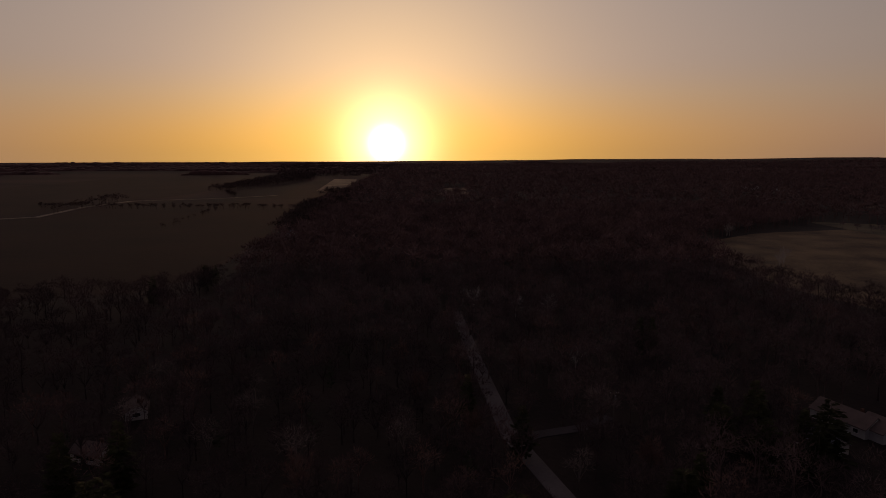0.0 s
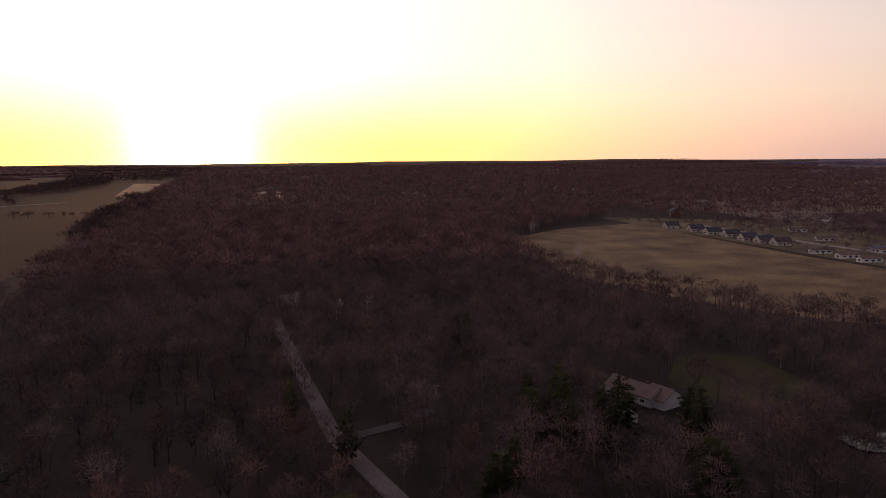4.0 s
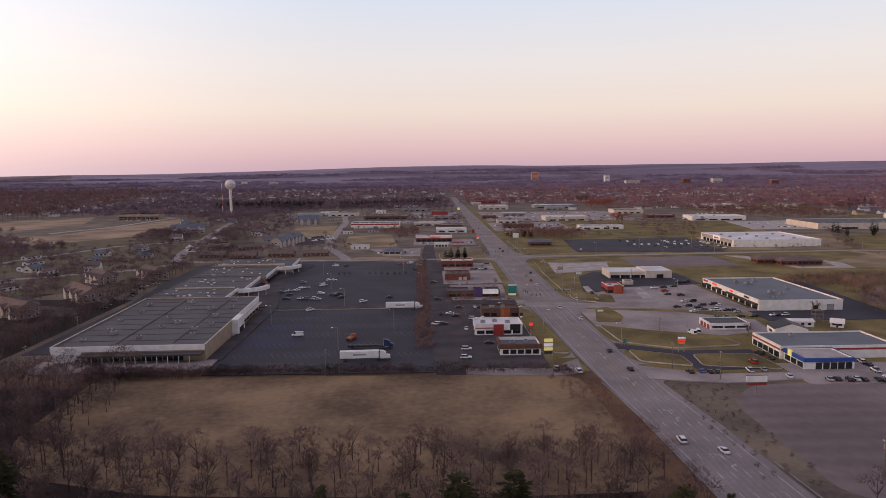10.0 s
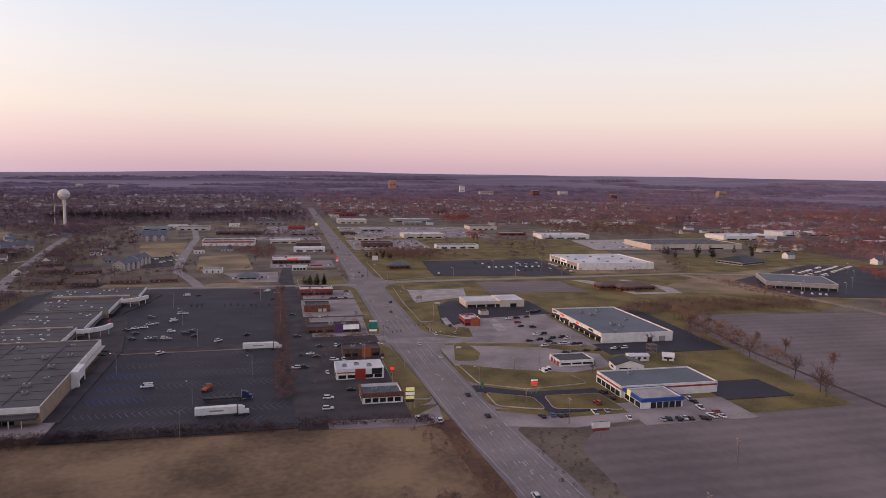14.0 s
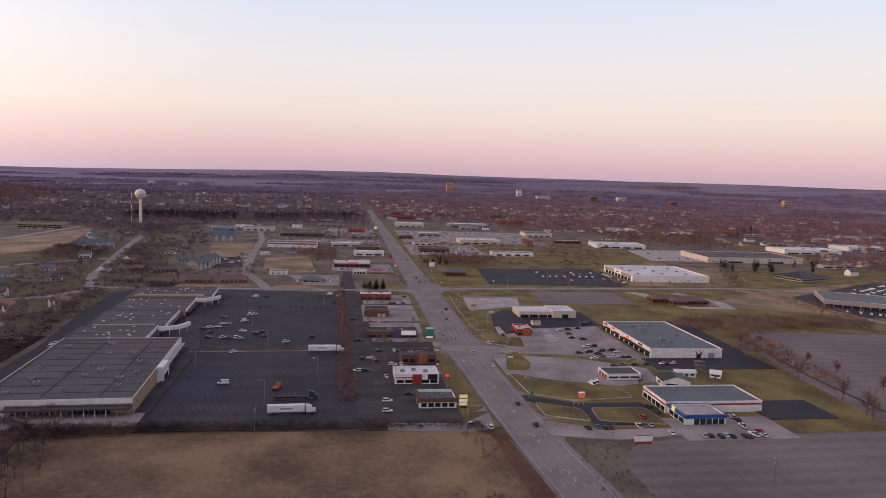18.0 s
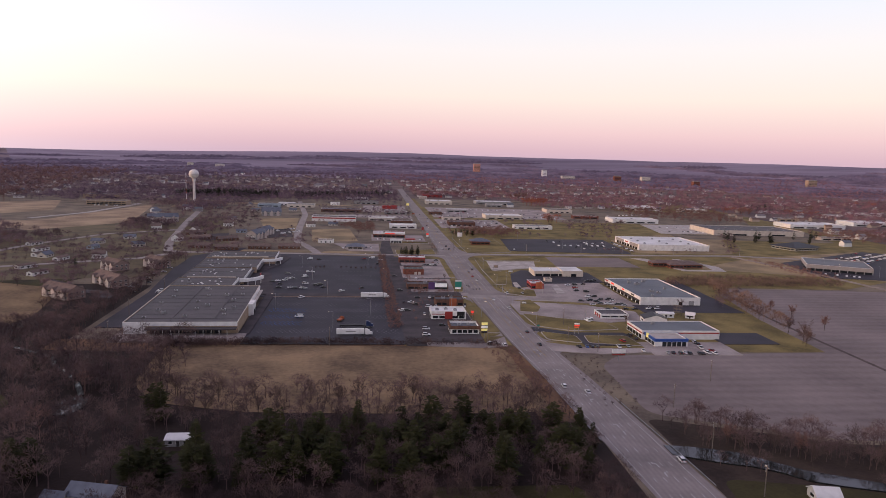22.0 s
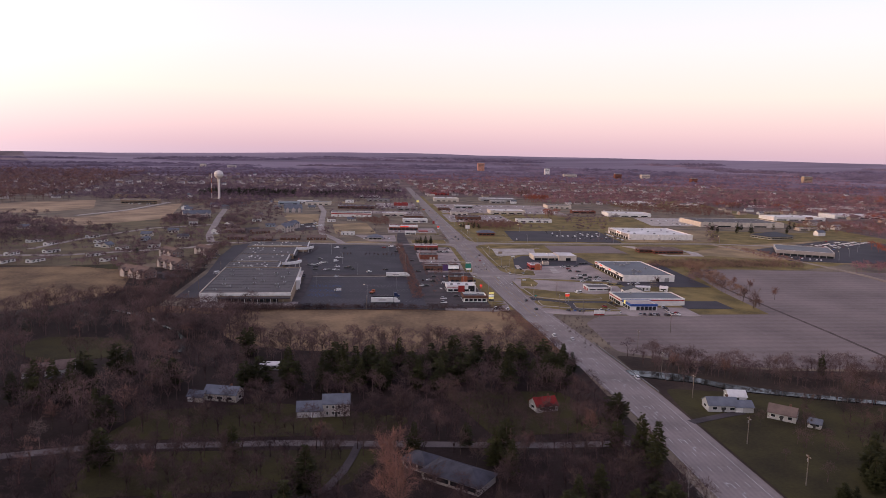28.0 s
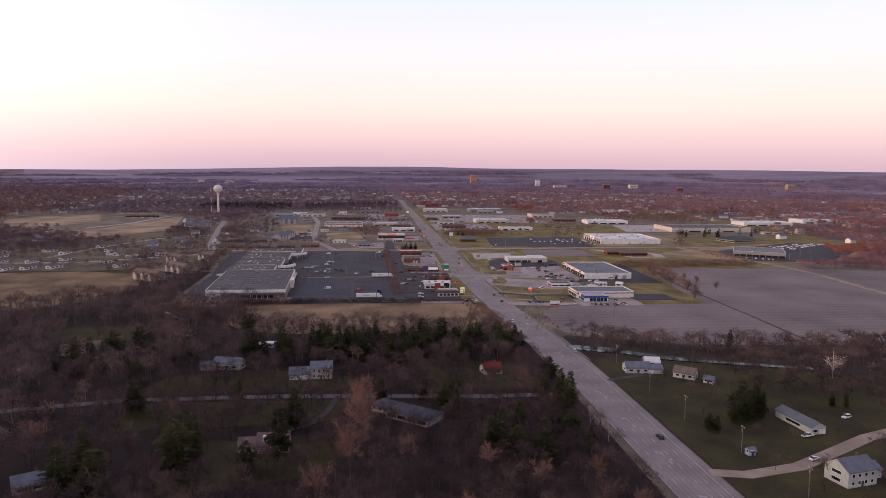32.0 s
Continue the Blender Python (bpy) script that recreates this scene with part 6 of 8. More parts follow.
# restaurants and offices between the lot and the highway
def windows(ob, side, b, n, z0, z1, margin=1.0, gap=0.7, **k):
    L = (b[1] - b[0]) if side in "sn" else (b[3] - b[2])
    w = (L - 2 * margin - (n - 1) * gap) / n
    for i in range(n):
        opening(ob, side, b, margin + i * (w + gap), margin + i * (w + gap) + w, z0, z1, **k)


B = (40, 57.5, 288, 302)
o = shop("diner", "small white diner with a brown shingle parapet and pale blue roof", "restaurant", B, 3.6, WHITE, BLUEROOF, 1.5, BROWNBRICK)
strip(o, "parapet_skirt", "s", B, -0.3, 17.8, 3.2, 5.2, BROWNBRICK, 0.5, "brown shingled skirt")
strip(o, "parapet_skirt", "w", B, -0.3, 14.3, 3.2, 5.2, BROWNBRICK, 0.5, "brown shingled skirt")
strip(o, "parapet_skirt", "e", B, -0.3, 14.3, 3.2, 5.2, BROWNBRICK, 0.5, "brown shingled skirt")
windows(o, "s", B, 5, 0.9, 2.8)
windows(o, "w", B, 3, 0.9, 2.8)
unit(o, 46, 296, 3.6, 2.2)
unit(o, 52, 297, 3.6, 2.0)
B = (31.5, 54.5, 325, 340)
o = shop("burger_restaurant", "white restaurant with dark red panels and a white roof", "restaurant", B, 4.6, WHITE, WHITEROOF, 0.9, WHITE)
strip(o, "red_panel", "s", B, 9, 14, 0.2, 5.4, RED, 0.25, "dark red wall panel")
strip(o, "dark_panel", "s", B, 17, 22, 2.6, 5.4, BLACK, 0.25, "black wall panel")
strip(o, "stripe", "s", B, 0.2, 9, 3.4, 3.9, RED, 0.16, "red stripe")
windows(o, "s", B, 5, 0.8, 2.5)
windows(o, "w", B, 3, 0.8, 2.5)
for ux, uy in ((36, 333), (42, 335), (48, 332)):
    unit(o, ux, uy, 4.6, 2.4, 1.1)
B = (38, 58, 364, 377)
o = shop("mexican_restaurant", "brown brick restaurant with an orange arched front", "restaurant", B, 4.4, BROWNBRICK, FLATROOF, 0.7, DARKTRIM)
strip(o, "arched_front", "s", B, 10, 15, 0, 5.9, ORANGE, 0.5, "orange arched entrance front")
opening(o, "s", B, 11.4, 13.6, 0.1, 2.6, "door")
windows(o, "s", (38, 47, 364, 377), 2, 0.9, 2.8)
windows(o, "s", (53.5, 58, 364, 377), 1, 0.9, 2.8, margin=0.4)
unit(o, 44, 371, 4.4, 2.6)
unit(o, 50, 372, 4.4, 2.0)
B = (21, 54, 424, 437)
o = shop("small_shops", "low dark shop row with purple and white fronts", "shop", B, 3.8, BROWNBRICK, FLATROOF, 0.5, DARKTRIM)
strip(o, "front_panel", "s", B, 17, 22, 0.3, 6.0, paint("purple_panel", (0.10, 0.05, 0.16)), 0.4, "dark purple front panel")
strip(o, "front_panel", "s", B, 22.2, 32, 2.2, 5.2, SIGN_WHITE, 0.3, "pale sign panel")
windows(o, "s", B, 6, 0.6, 2.2)
unit(o, 36, 431, 3.8, 2.8, 1.5)
unit(o, 44, 432, 3.8, 2.4)
B = (21.5, 39.5, 490, 506)
o = shop("brick_office", "small brick office with a dark flat roof", "office", B, 4.6, BRICK, BLACK, 0.6, GREY)
windows(o, "s", (30, 38, 490, 506), 2, 0.2, 2.8, pane=CREAM)
windows(o, "e", B, 4, 0.9, 2.6)
for ux in (25, 30, 35):
    unit(o, ux, 498, 4.6, 1.4, 0.8)
B = (20, 46, 556, 572)
o = shop("pizza_restaurant", "red brick restaurant with a white flat roof", "restaurant", B, 4.8, BRICK, WHITEROOF, 0.8, WHITE)
windows(o, "s", B, 5, 0.9, 2.6)
strip(o, "fascia", "s", B, 0, 26, 4.3, 5.5, RED, 0.2, "red fascia")
unit(o, 28, 564, 4.8)
unit(o, 38, 565, 4.8)
B = (-4, 36, 752, 776)
o = shop("pharmacy", "brick store with a white top band and red sign strip", "store", B, 5.4, BRICK, WHITEROOF, 0.9, WHITE)
strip(o, "fascia", "s", B, 0, 40, 4.6, 6.2, WHITE, 0.25, "white band")
strip(o, "sign_strip", "s", B, 15, 27, 4.8, 6.0, SIGN_RED, 0.4, "red sign strip")
windows(o, "s", B, 7, 0.5, 3.2)
unit(o, 10, 764, 5.4, 3.0)
B = (16, 30, 702, 710)
o = shop("filling_station", "small white filling station shop", "shop", B, 3.6, WHITE, WHITEROOF, 0.6, WHITE)
windows(o, "s", B, 4, 0.6, 2.6)
c = empty("pump_canopy", None, "red and white fuel pump canopy on two posts", "canopy")
part("deck", boxes((34, 46, 702, 712, 4.4, 5.4), bevel=0.05), RED, c)
for px in (37, 43):
    part("post", boxes((px - 0.2, px + 0.2, 706.8, 707.2, 0, 4.4)), WHITE, c)
    part("pump", boxes((px - 0.4, px + 0.4, 704.6, 705.2, 0, 1.7), bevel=0.05), RED, c)
B = (-95, -29, 938, 968)
o = shop("home_store", "long white store with a broad red stripe", "store", B, 6.4, WHITE, FLATROOF, 0.8, WHITE)
strip(o, "red_stripe", "s", B, 0.5, 65.5, 4.4, 6.2, RED, 0.2, "broad red stripe")
for k in range(4):
    unit(o, -85 + k * 14, 952, 6.4, 3.0)
for b3, hh, w, r, lab in (((16, 44, 1190, 1210), 5, RED, RED, "small red roofed restaurant"), ((110, 150, 910, 936), 5, BROWNBRICK, FLATROOF, "low brown shop row"),
                          ((186, 250, 1030, 1070), 6, CREAM, WHITEROOF, "pale store with a white roof"), ((110, 165, 1330, 1370), 7, CREAM, WHITEROOF, "pale store with a white roof"),
                          ((220, 300, 1360, 1400), 6, GREY, WHITEROOF, "grey store with a pale roof"), ((120, 168, 1560, 1590), 6, RED, FLATROOF, "red store far along the highway"),
                          ((205, 262, 884, 902), 4.5, WHITE, BLUEROOF, "white clinic with a blue grey roof"), ((400, 480, 1010, 1050), 6, WHITE, WHITEROOF, "plain white flat-roofed warehouse"),
                          ((-40, 10, 1300, 1330), 5, GREY, FLATROOF, "grey flat-roofed store far off"), ((-160, -110, 1180, 1210), 5, CREAM, BLUEROOF, "pale blue-roofed office far off"),
                          ((700, 800, 980, 1030), 6, WHITE, WHITEROOF, "long white warehouse far off"), ((860, 960, 1040, 1090), 6, WHITE, WHITEROOF, "long white warehouse far off"),
                          ((900, 990, 880, 920), 5, RED, WHITEROOF, "red and white shed far off"), 
                           ((-560, -490, 1290, 1330), 7, TAN, FLATROOF, "tan office building on the open hill"),
                          ((330, 380, 1180, 1220), 6, CREAM, FLATROOF, "pale flat-roofed store far off"), ((520, 600, 1300, 1350), 7, WHITE, WHITEROOF, "plain white hall far off")):
    o = shop("store", lab, "store", b3, hh, w, r, 0.7, None, "stores along the far highway")
    windows(o, "s", b3, 4, 0.6, 2.6, margin=6, gap=5)
    unit(o, (b3[0] + b3[1]) / 2, (b3[2] + b3[3]) / 2, hh, 3.0)
    unit(o, b3[0] + 8, b3[2] + 8, hh, 2.4)

# east side of the highway
def turned(ob, deg, about):
    ob.matrix_world = Matrix.Translation((*about, 0)) @ Matrix.Rotation(radians(deg), 4, "Z") @ Matrix.Translation((-about[0], -about[1], 0))


B = (193, 240, 373, 452)
o = shop("long_store", "long white store with a blue grey roof and black awnings", "store", B, 5.4, WHITE, BLUEROOF, 0.6, WHITE)
strip(o, "sign_band", "w", B, 0.5, 78.5, 4.0, 6.2, WHITE, 0.5, "white sign band")
for u0, u1, mm, nm in ((56, 63, SIGN_RED, "red sign"), (32, 37, SIGN_RED, "red sign"), (70, 77, RED, "red panel"), (12, 18, BLACK, "dark sign")):
    strip(o, "shop_sign", "w", B, u0, u1, 4.6, 5.7, mm, 0.62, nm)
for u0 in range(2, 76, 8):
    opening(o, "w", B, u0, u0 + 6.4, 0.2, 2.9)
    if u0 < 30 or u0 % 16 < 8:
        strip(o, "awning", "w", B, u0 - 0.5, u0 + 6.9, 3.0, 3.7, BLACK, 1.9, "black awning")
opening(o, "s", B, 30, 33, 0.1, 2.8, "door")
opening(o, "s", B, 38, 42, 0.1, 3.4, "loading_door", pane=GREY)
for ux, uy, s in ((212, 428, 4.5), (208, 436, 2.5), (222, 440, 3), (212, 398, 3.5), (215, 392, 3), (228, 410, 2), (205, 380, 2)):
    unit(o, ux, uy, 5.4, s, 1.4)
B = (155.6, 205, 277, 302)
o = shop("car_workshop", "white workshop with a red stripe and blue grey metal roof", "workshop", B, 5.0, WHITE, BLUEROOF, 0.5, WHITE)
for sd, L in (("w", 25), ("s", 49.4), ("e", 25)):
    strip(o, "red_stripe", sd, B, 0.2, L - 0.2, 3.7, 4.5, RED, 0.12, "red stripe")
windows(o, "w", B, 5, 0.4, 2.8)
unit(o, 170, 296, 5.0)
B = (157, 177, 261, 276.8)
o = shop("tyre_bays", "white service bays with a blue fascia and flat roof", "workshop", B, 4.2, WHITE, CONCRETE, 0.6, BLUE)
for sd, L in (("w", 15.8), ("s", 20)):
    strip(o, "blue_fascia", sd, B, -0.2, L + 0.2, 3.3, 4.8, BLUE, 0.4, "blue fascia")
for k in range(5):
    opening(o, "s", B, 4.5 + k * 3.0, 7.1 + k * 3.0, 0.1, 3.1, "bay_door")
windows(o, "w", B, 3, 0.6, 2.8)
strip(o, "sign_panel", "w", B, 9, 12, 3.0, 5.6, SIGN_YELLOW, 0.5, "yellow sign panel")
B = (147.5, 167, 329, 343)
o = shop("small_red_building", "low white building with red doors and a grey roof", "shop", B, 3.2, WHITE, FLATROOF, 0.3, WHITE)
for k in range(3):
    opening(o, "w", B, 1 + k * 4, 4 + k * 4, 0.1, 2.6, "door", pane=RED)
windows(o, "s", B, 3, 1.2, 2.2)
B = (140, 185, 490, 512)
o = shop("low_shop", "cream shop with a bright white flat roof", "shop", B, 4.6, CREAM, WHITEROOF, 0.4, WHITE)
windows(o, "s", B, 6, 0.4, 2.6)
part("block_end", boxes((166, 185.2, 489, 512.2, -0.2, 5.6), bevel=0.05), CREAM, o)
part("block_roof", boxes((166.4, 184.8, 489.4, 511.8, 5.6, 5.66)), WHITEROOF, o)
opening(o, "s", (166, 185, 489, 512), 8, 13, 0.1, 3.0, "door")
B = (123, 133.5, 430, 446)
o = shop("chicken_restaurant", "small red and white restaurant with a flat roof", "restaurant", B, 4.2, RED, WHITEROOF, 0.8, WHITE)
strip(o, "corner_tower", "s", B, 4, 9, 0, 6.0, ORANGE, 0.7, "orange corner tower")
windows(o, "w", B, 3, 0.8, 2.6)
windows(o, "s", (123, 127, 430, 446), 1, 0.8, 2.6, margin=0.4)
unit(o, 127, 440, 4.2)
o = shop("store_room", "small cream block hut", "shed", (143, 149, 462, 468), 2.8, CREAM, FLATROOF, 0.2)
B = (312, 400, 674, 756)
o = shop("big_store", "large white store with a white membrane roof", "store", B, 6.5, WHITE, WHITEROOF, 0.8, WHITE)
strip(o, "front_band", "w", B, 4, 78, 3.4, 6.8, GREY, 0.5, "grey front band")
strip(o, "shop_sign", "w", B, 30, 48, 4.0, 8.2, SIGN_WHITE, 0.9, "white front sign block")
strip(o, "shop_sign", "w", B, 34, 44, 5.2, 6.6, RED, 1.1, "red sign bars")
for k in range(8):
    opening(o, "w", B, 5 + k * 9, 12 + k * 9, 0.2, 3.2)
for k in range(2):
    opening(o, "s", B, 56 + k * 12, 60 + k * 12, 0.2, 3.4, "loading_door", pane=WHITE)
for k in range(9):
    unit(o, 325 + (k % 3) * 28, 690 + (k // 3) * 22, 6.5, 2.6)
B = (498, 640, 852, 930)
o = shop("warehouse_store", "large tan store with a dark flat roof", "store", B, 7, CREAM, FLATROOF, 0.8)
windows(o, "s", B, 2, 0.4, 2.6, margin=30, gap=40)
for k in range(10):
    unit(o, 515 + (k % 5) * 26, 870 + (k // 5) * 30, 7, 2.6)
B = (440, 500, 545, 600)
o = shop("car_dealer", "grey car dealer building with a blue grey roof", "car dealer", B, 6, GREY, BLUEROOF, 0.7, WHITE)
windows(o, "s", B, 8, 0.4, 2.8)
windows(o, "w", B, 7, 0.4, 2.8)
turned(o, -28, (440, 545))


def hip_house(name, label, category, x, y, turn, w, d, h, rise, wall, roof, eave=0.7, group=""):
    ob = empty(name, None, label, category, group)
    part("wall", boxes((-w / 2, w / 2, -d / 2, d / 2, -0.2, h)), wall, ob)
    bm = bmesh.new()
    e, k = eave, min(w, d) / 2
    lo = [bm.verts.new(p) for p in ((-w / 2 - e, -d / 2 - e, h), (w / 2 + e, -d / 2 - e, h), (w / 2 + e, d / 2 + e, h), (-w / 2 - e, d / 2 + e, h))]
    a, b = (bm.verts.new((-w / 2 + k, 0, h + rise)), bm.verts.new((w / 2 - k + 0.01, 0, h + rise)))
    for f in ((lo[0], lo[1], b, a), (lo[1], lo[2], b), (lo[2], lo[3], a, b), (lo[3], lo[0], a), lo[::-1]):
        bm.faces.new(f)
    part("roof", bm, roof, ob)
    bx = (-w / 2, w / 2, -d / 2, d / 2)
    windows(ob, "s", bx, max(3, int(w / 5)), 0.9, 2.4)
    windows(ob, "w", bx, max(2, int(d / 5)), 0.9, 2.4)
    ob.matrix_world = pose(x, y, top(x, y), 0, 0, turn)
    return ob


for x, y, w, d in ((296, 560, 34, 13), (318, 560, 22, 26), (300, 550, 14, 14)):
    hip_house("brick_office_wing", "low brown brick office wing with a brown hipped roof", "office", x, y, -4, w, d, 3.6, 2.6, BRICK, SHINGLE, 1.0, "wings of the brick office")
hip_house("pavilion_office", "low round-looking office with a dark hipped roof", "office", 535, 712, 20, 44, 34, 4, 5, CREAM, BLACK, 3.0)
hip_house("bank", "small brick bank with a dark hipped roof", "bank", 124, 705, 0, 22, 16, 4, 3, BRICK, GREYSHINGLE, 1.5)
hip_house("small_pavilion", "small cream pavilion with a grey hipped roof", "restaurant", -24, 648, 0, 17, 15, 3.2, 3.4, CREAM, GREYSHINGLE, 1.6)

# ---------------------------------------------------------------- houses
def gable(bm, w, d, h, rise, eave=0.5, along="x"):
    """A pitched roof slab with thickness; its ridge along x or y."""
    t = 0.2
    if along == "y":
        w, d = d, w
    prof = [(-d / 2 - eave, h - eave * rise / (d / 2)), (0, h + rise), (d / 2 + eave, h - eave * rise / (d / 2))]
    rows = []
    for s in (-1, 1):
        x = s * (w / 2 + eave * 0.7)
        rows.append([bm.verts.new((x, y, z + t) if along == "x" else (-y, x, z + t)) for y, z in prof] +
                    [bm.verts.new((x, y, z) if along == "x" else (-y, x, z)) for y, z in prof[::-1]])
    n = 6
    for i in range(n):
        j = (i + 1) % n
        bm.faces.new((rows[0][i], rows[0][j], rows[1][j], rows[1][i]))
    for r in rows:
        bm.faces.new((r[0], r[1], r[4], r[5]))
        bm.faces.new((r[1], r[2], r[3], r[4]))
    bmesh.ops.recalc_face_normals(bm, faces=bm.faces)
    return bm


def gabled_wall(bm, w, d, h, rise, along="x"):
    if along == "y":
        w, d = d, w
    prof = [(-d / 2, -0.2), (d / 2, -0.2), (d / 2, h), (0, h + rise - 0.02), (-d / 2, h)]
    ends = []
    for s in (-1, 1):
        ends.append([bm.verts.new((s * w / 2, y, z) if along == "x" else (-y, s * w / 2, z)) for y, z in prof])
    for e in ends:
        bm.faces.new(e)
    for i in range(5):
        j = (i + 1) % 5
        bm.faces.new((ends[0][i], ends[0][j], ends[1][j], ends[1][i]))
    bmesh.ops.recalc_face_normals(bm, faces=bm.faces)
    return bm


def house(name, label, x, y, turn, w, d, h, rise, wall, roof, category="house", group="", wins=3, doors=1, garage=0, chimney=True, along="x", storeys=1, dormers=0, fine=True, wing=None):
    ob = empty(name, None, label, category, group)
    part("wall", gabled_wall(bmesh.new(), w, d, h, rise, along), wall, ob)
    part("roof", gable(bmesh.new(), w, d, h, rise, along=along), roof, ob)
    b = (-w / 2, w / 2, -d / 2, d / 2)
    if fine:
        for s in range(storeys):
            z = 0.9 + s * 2.7
            windows(ob, "s", b, wins, z, z + 1.35, margin=w * 0.12, gap=w * 0.12, frame=WHITE)
            windows(ob, "w", b, 1, z, z + 1.35, margin=d * 0.3, frame=WHITE)
            windows(ob, "e", b, 1, z, z + 1.35, margin=d * 0.3, frame=WHITE)
    if doors:
        strip(ob, "door", "s", b, w * 0.5 - 0.5, w * 0.5 + 0.5, 0.05, 2.1, DARKTRIM, 0.08, "dark front door")
    for g in range(garage):
        u = w - 3.4 - g * 3.3
        strip(ob, "garage_door", "s", b, u, u + 2.9, 0.05, 2.3, WHITE, 0.09, "white garage door")
    if chimney:
        part("chimney", boxes((w * 0.2, w * 0.2 + 0.8, 0.3, 1.1, h, h + rise + 0.9), bevel=0.03), BROWNBRICK, ob)
    for k in range(dormers):
        u = -w * 0.25 + k * w * 0.25
        dm = part("dormer", boxes((u - 0.8, u + 0.8, -d * 0.36, 0, h + rise * 0.25, h + rise * 0.85)), WHITE, ob)
        part("pane", boxes((u - 0.45, u + 0.45, -d * 0.36 - 0.03, -d * 0.36, h + rise * 0.4, h + rise * 0.75)), GLASS, dm)
    if wing:
        ww, wd, wh, wr, wx, wy, ng = wing
        g = part("wing", gabled_wall(bmesh.new(), ww, wd, wh, wr, "x"), wall, ob, "lower side wing", pose(wx, wy, 0))
        part("wing_roof", gable(bmesh.new(), ww, wd, wh, wr), roof, ob, "", pose(wx, wy, 0))
        for k in range(ng):
            part("garage_door", boxes((wx - ww / 2 + 0.4 + k * 3.1, wx - ww / 2 + 3.2 + k * 3.1, wy - wd / 2 - 0.08, wy - wd / 2, 0.05, 2.3)), WHITE, ob, "white garage door")
    ob.matrix_world = pose(x, y, top(x, y), 0, 0, turn)
    return ob


DARKSLATE = mat("dark_slate_shingles", (0.085, 0.085, 0.100), (0.050, 0.050, 0.060), scale=0.3, fine=3.0)
PALEBLUE = paint("pale_blue_siding", (0.34, 0.40, 0.46), 0.8)
# near houses take a darker white than WHITE
HOUSEWHITE = paint("dull_white_siding", (0.50, 0.485, 0.465), 0.8)
# the wooded neighbourhood beside the highway
house("house", "two-storey cream house with a grey roof and three-car garage", -42, 73, 2, 11, 9, 5.6, 2.6, BEIGE, GREYSHINGLE, wins=4, storeys=2, wing=(10.5, 8.5, 3.0, 2.6, -10.8, -0.6, 3))
house("house", "cream cottage with a blue grey roof on a slope", -92, 92, -14, 15, 8, 3.4, 2.4, CREAM, GREYSHINGLE, wins=3, wing=(7, 6, 2.6, 1.8, -10, -4, 1))
house("house", "small white house with a bright red roof", 47, 74, 12, 10, 8, 2.8, 2.6, HOUSEWHITE, REDSHINGLE, wins=2)
house("shed", "white roofed shed among pines", -78, 134, 0, 9, 6, 2.6, 0.9, GREY, WHITEROOF, category="shed", chimney=False)
hip_house("house", "large low house with a dark slate hipped roof", "house", 2, 10, -38, 22, 12, 3.0, 3.0, BEIGE, DARKSLATE, 0.8)
hip_house("garage", "dark roofed garage beside the low house", "garage", -10, 22, -38, 10, 9, 2.8, 2.4, BEIGE, DARKSLATE, 0.7)
house("house", "cape house with two dormers and a white garage", -54, -18, 2, 12, 9, 2.9, 3.6, HOUSEWHITE, SHINGLE, wins=4, dormers=2, wing=(7, 8, 2.8, 2.2, -9.5, 0, 2))
house("house", "small white house under the trees", -131, -45, 30, 10, 8, 3.0, 2.4, HOUSEWHITE, GREYSHINGLE, wins=2)
house("house", "long white house with a brown roof near the creek", -183, 128, 18, 18, 8, 3.0, 2.6, HOUSEWHITE, SHINGLE, wins=4, wing=(8, 9, 3.0, 2.8, 9, 2, 0))
house("house", "dark roofed house beside a white one", -168, 112, 18, 10, 7, 2.8, 2.2, BEIGE, GREYSHINGLE, wins=3)
house("house", "white house with a blue grey roof beside the highway", 126, 71, -6, 13, 8, 3.0, 2.4, HOUSEWHITE, GREYSHINGLE, wins=3, wing=(8, 7, 2.6, 1.8, 9, -1, 1))
house("garage", "white garage with a pale roof", 139, 82, -10, 8, 7, 2.6, 2.0, HOUSEWHITE, WHITEROOF, category="garage", garage=1, chimney=False, wins=1)
house("house", "white cottage with a dark roof among bare trees", 148, 59, -40, 11, 7, 3.0, 2.6, HOUSEWHITE, SHINGLE, wins=3)
house("shed", "small white garden shed", 156, 49, -40, 5, 4, 2.3, 1.4, HOUSEWHITE, GREYSHINGLE, category="shed", wins=1, chimney=False)
house("farmhouse", "old two-storey white farmhouse with a blue grey roof", 152, -62, 12, 13, 10, 5.8, 3.0, HOUSEWHITE, GREYSHINGLE, wins=4, storeys=2, wing=(8, 7, 3.2, 1.8, 9, 2, 0))
house("barn", "long low white barn with a grey metal roof", 167, -10, 6, 7, 22, 3.2, 1.8, HOUSEWHITE, BLUEROOF, category="barn", along="y", doors=0, garage=1, chimney=False, wins=2)
house("shed", "tiny blue grey garden shed", 128.5, -38, 10, 3.0, 2.6, 2.0, 1.0, PALEBLUE, GREYSHINGLE, category="shed", wins=1, chimney=False)
# sheds behind the workshop
house("storage_building", "white gabled storage building with a dark roof", 181, 320, -8, 15, 11, 3.6, 2.4, WHITE, BLACK, category="shed", along="y", garage=2, chimney=False, wins=2)
house("shed", "low white shed with a flat pitched roof", 196, 336, -8, 11, 6, 2.8, 0.8, WHITE, WHITEROOF, category="shed", chimney=False, wins=3)
house("shed", "small white gabled hut", 213, 333, -30, 6, 5, 2.4, 1.6, WHITE, WHITEROOF, category="shed", wins=1, chimney=False)
lt = empty("lattice_tower", None, "grey wooden lattice tower beside the hut", "tower")
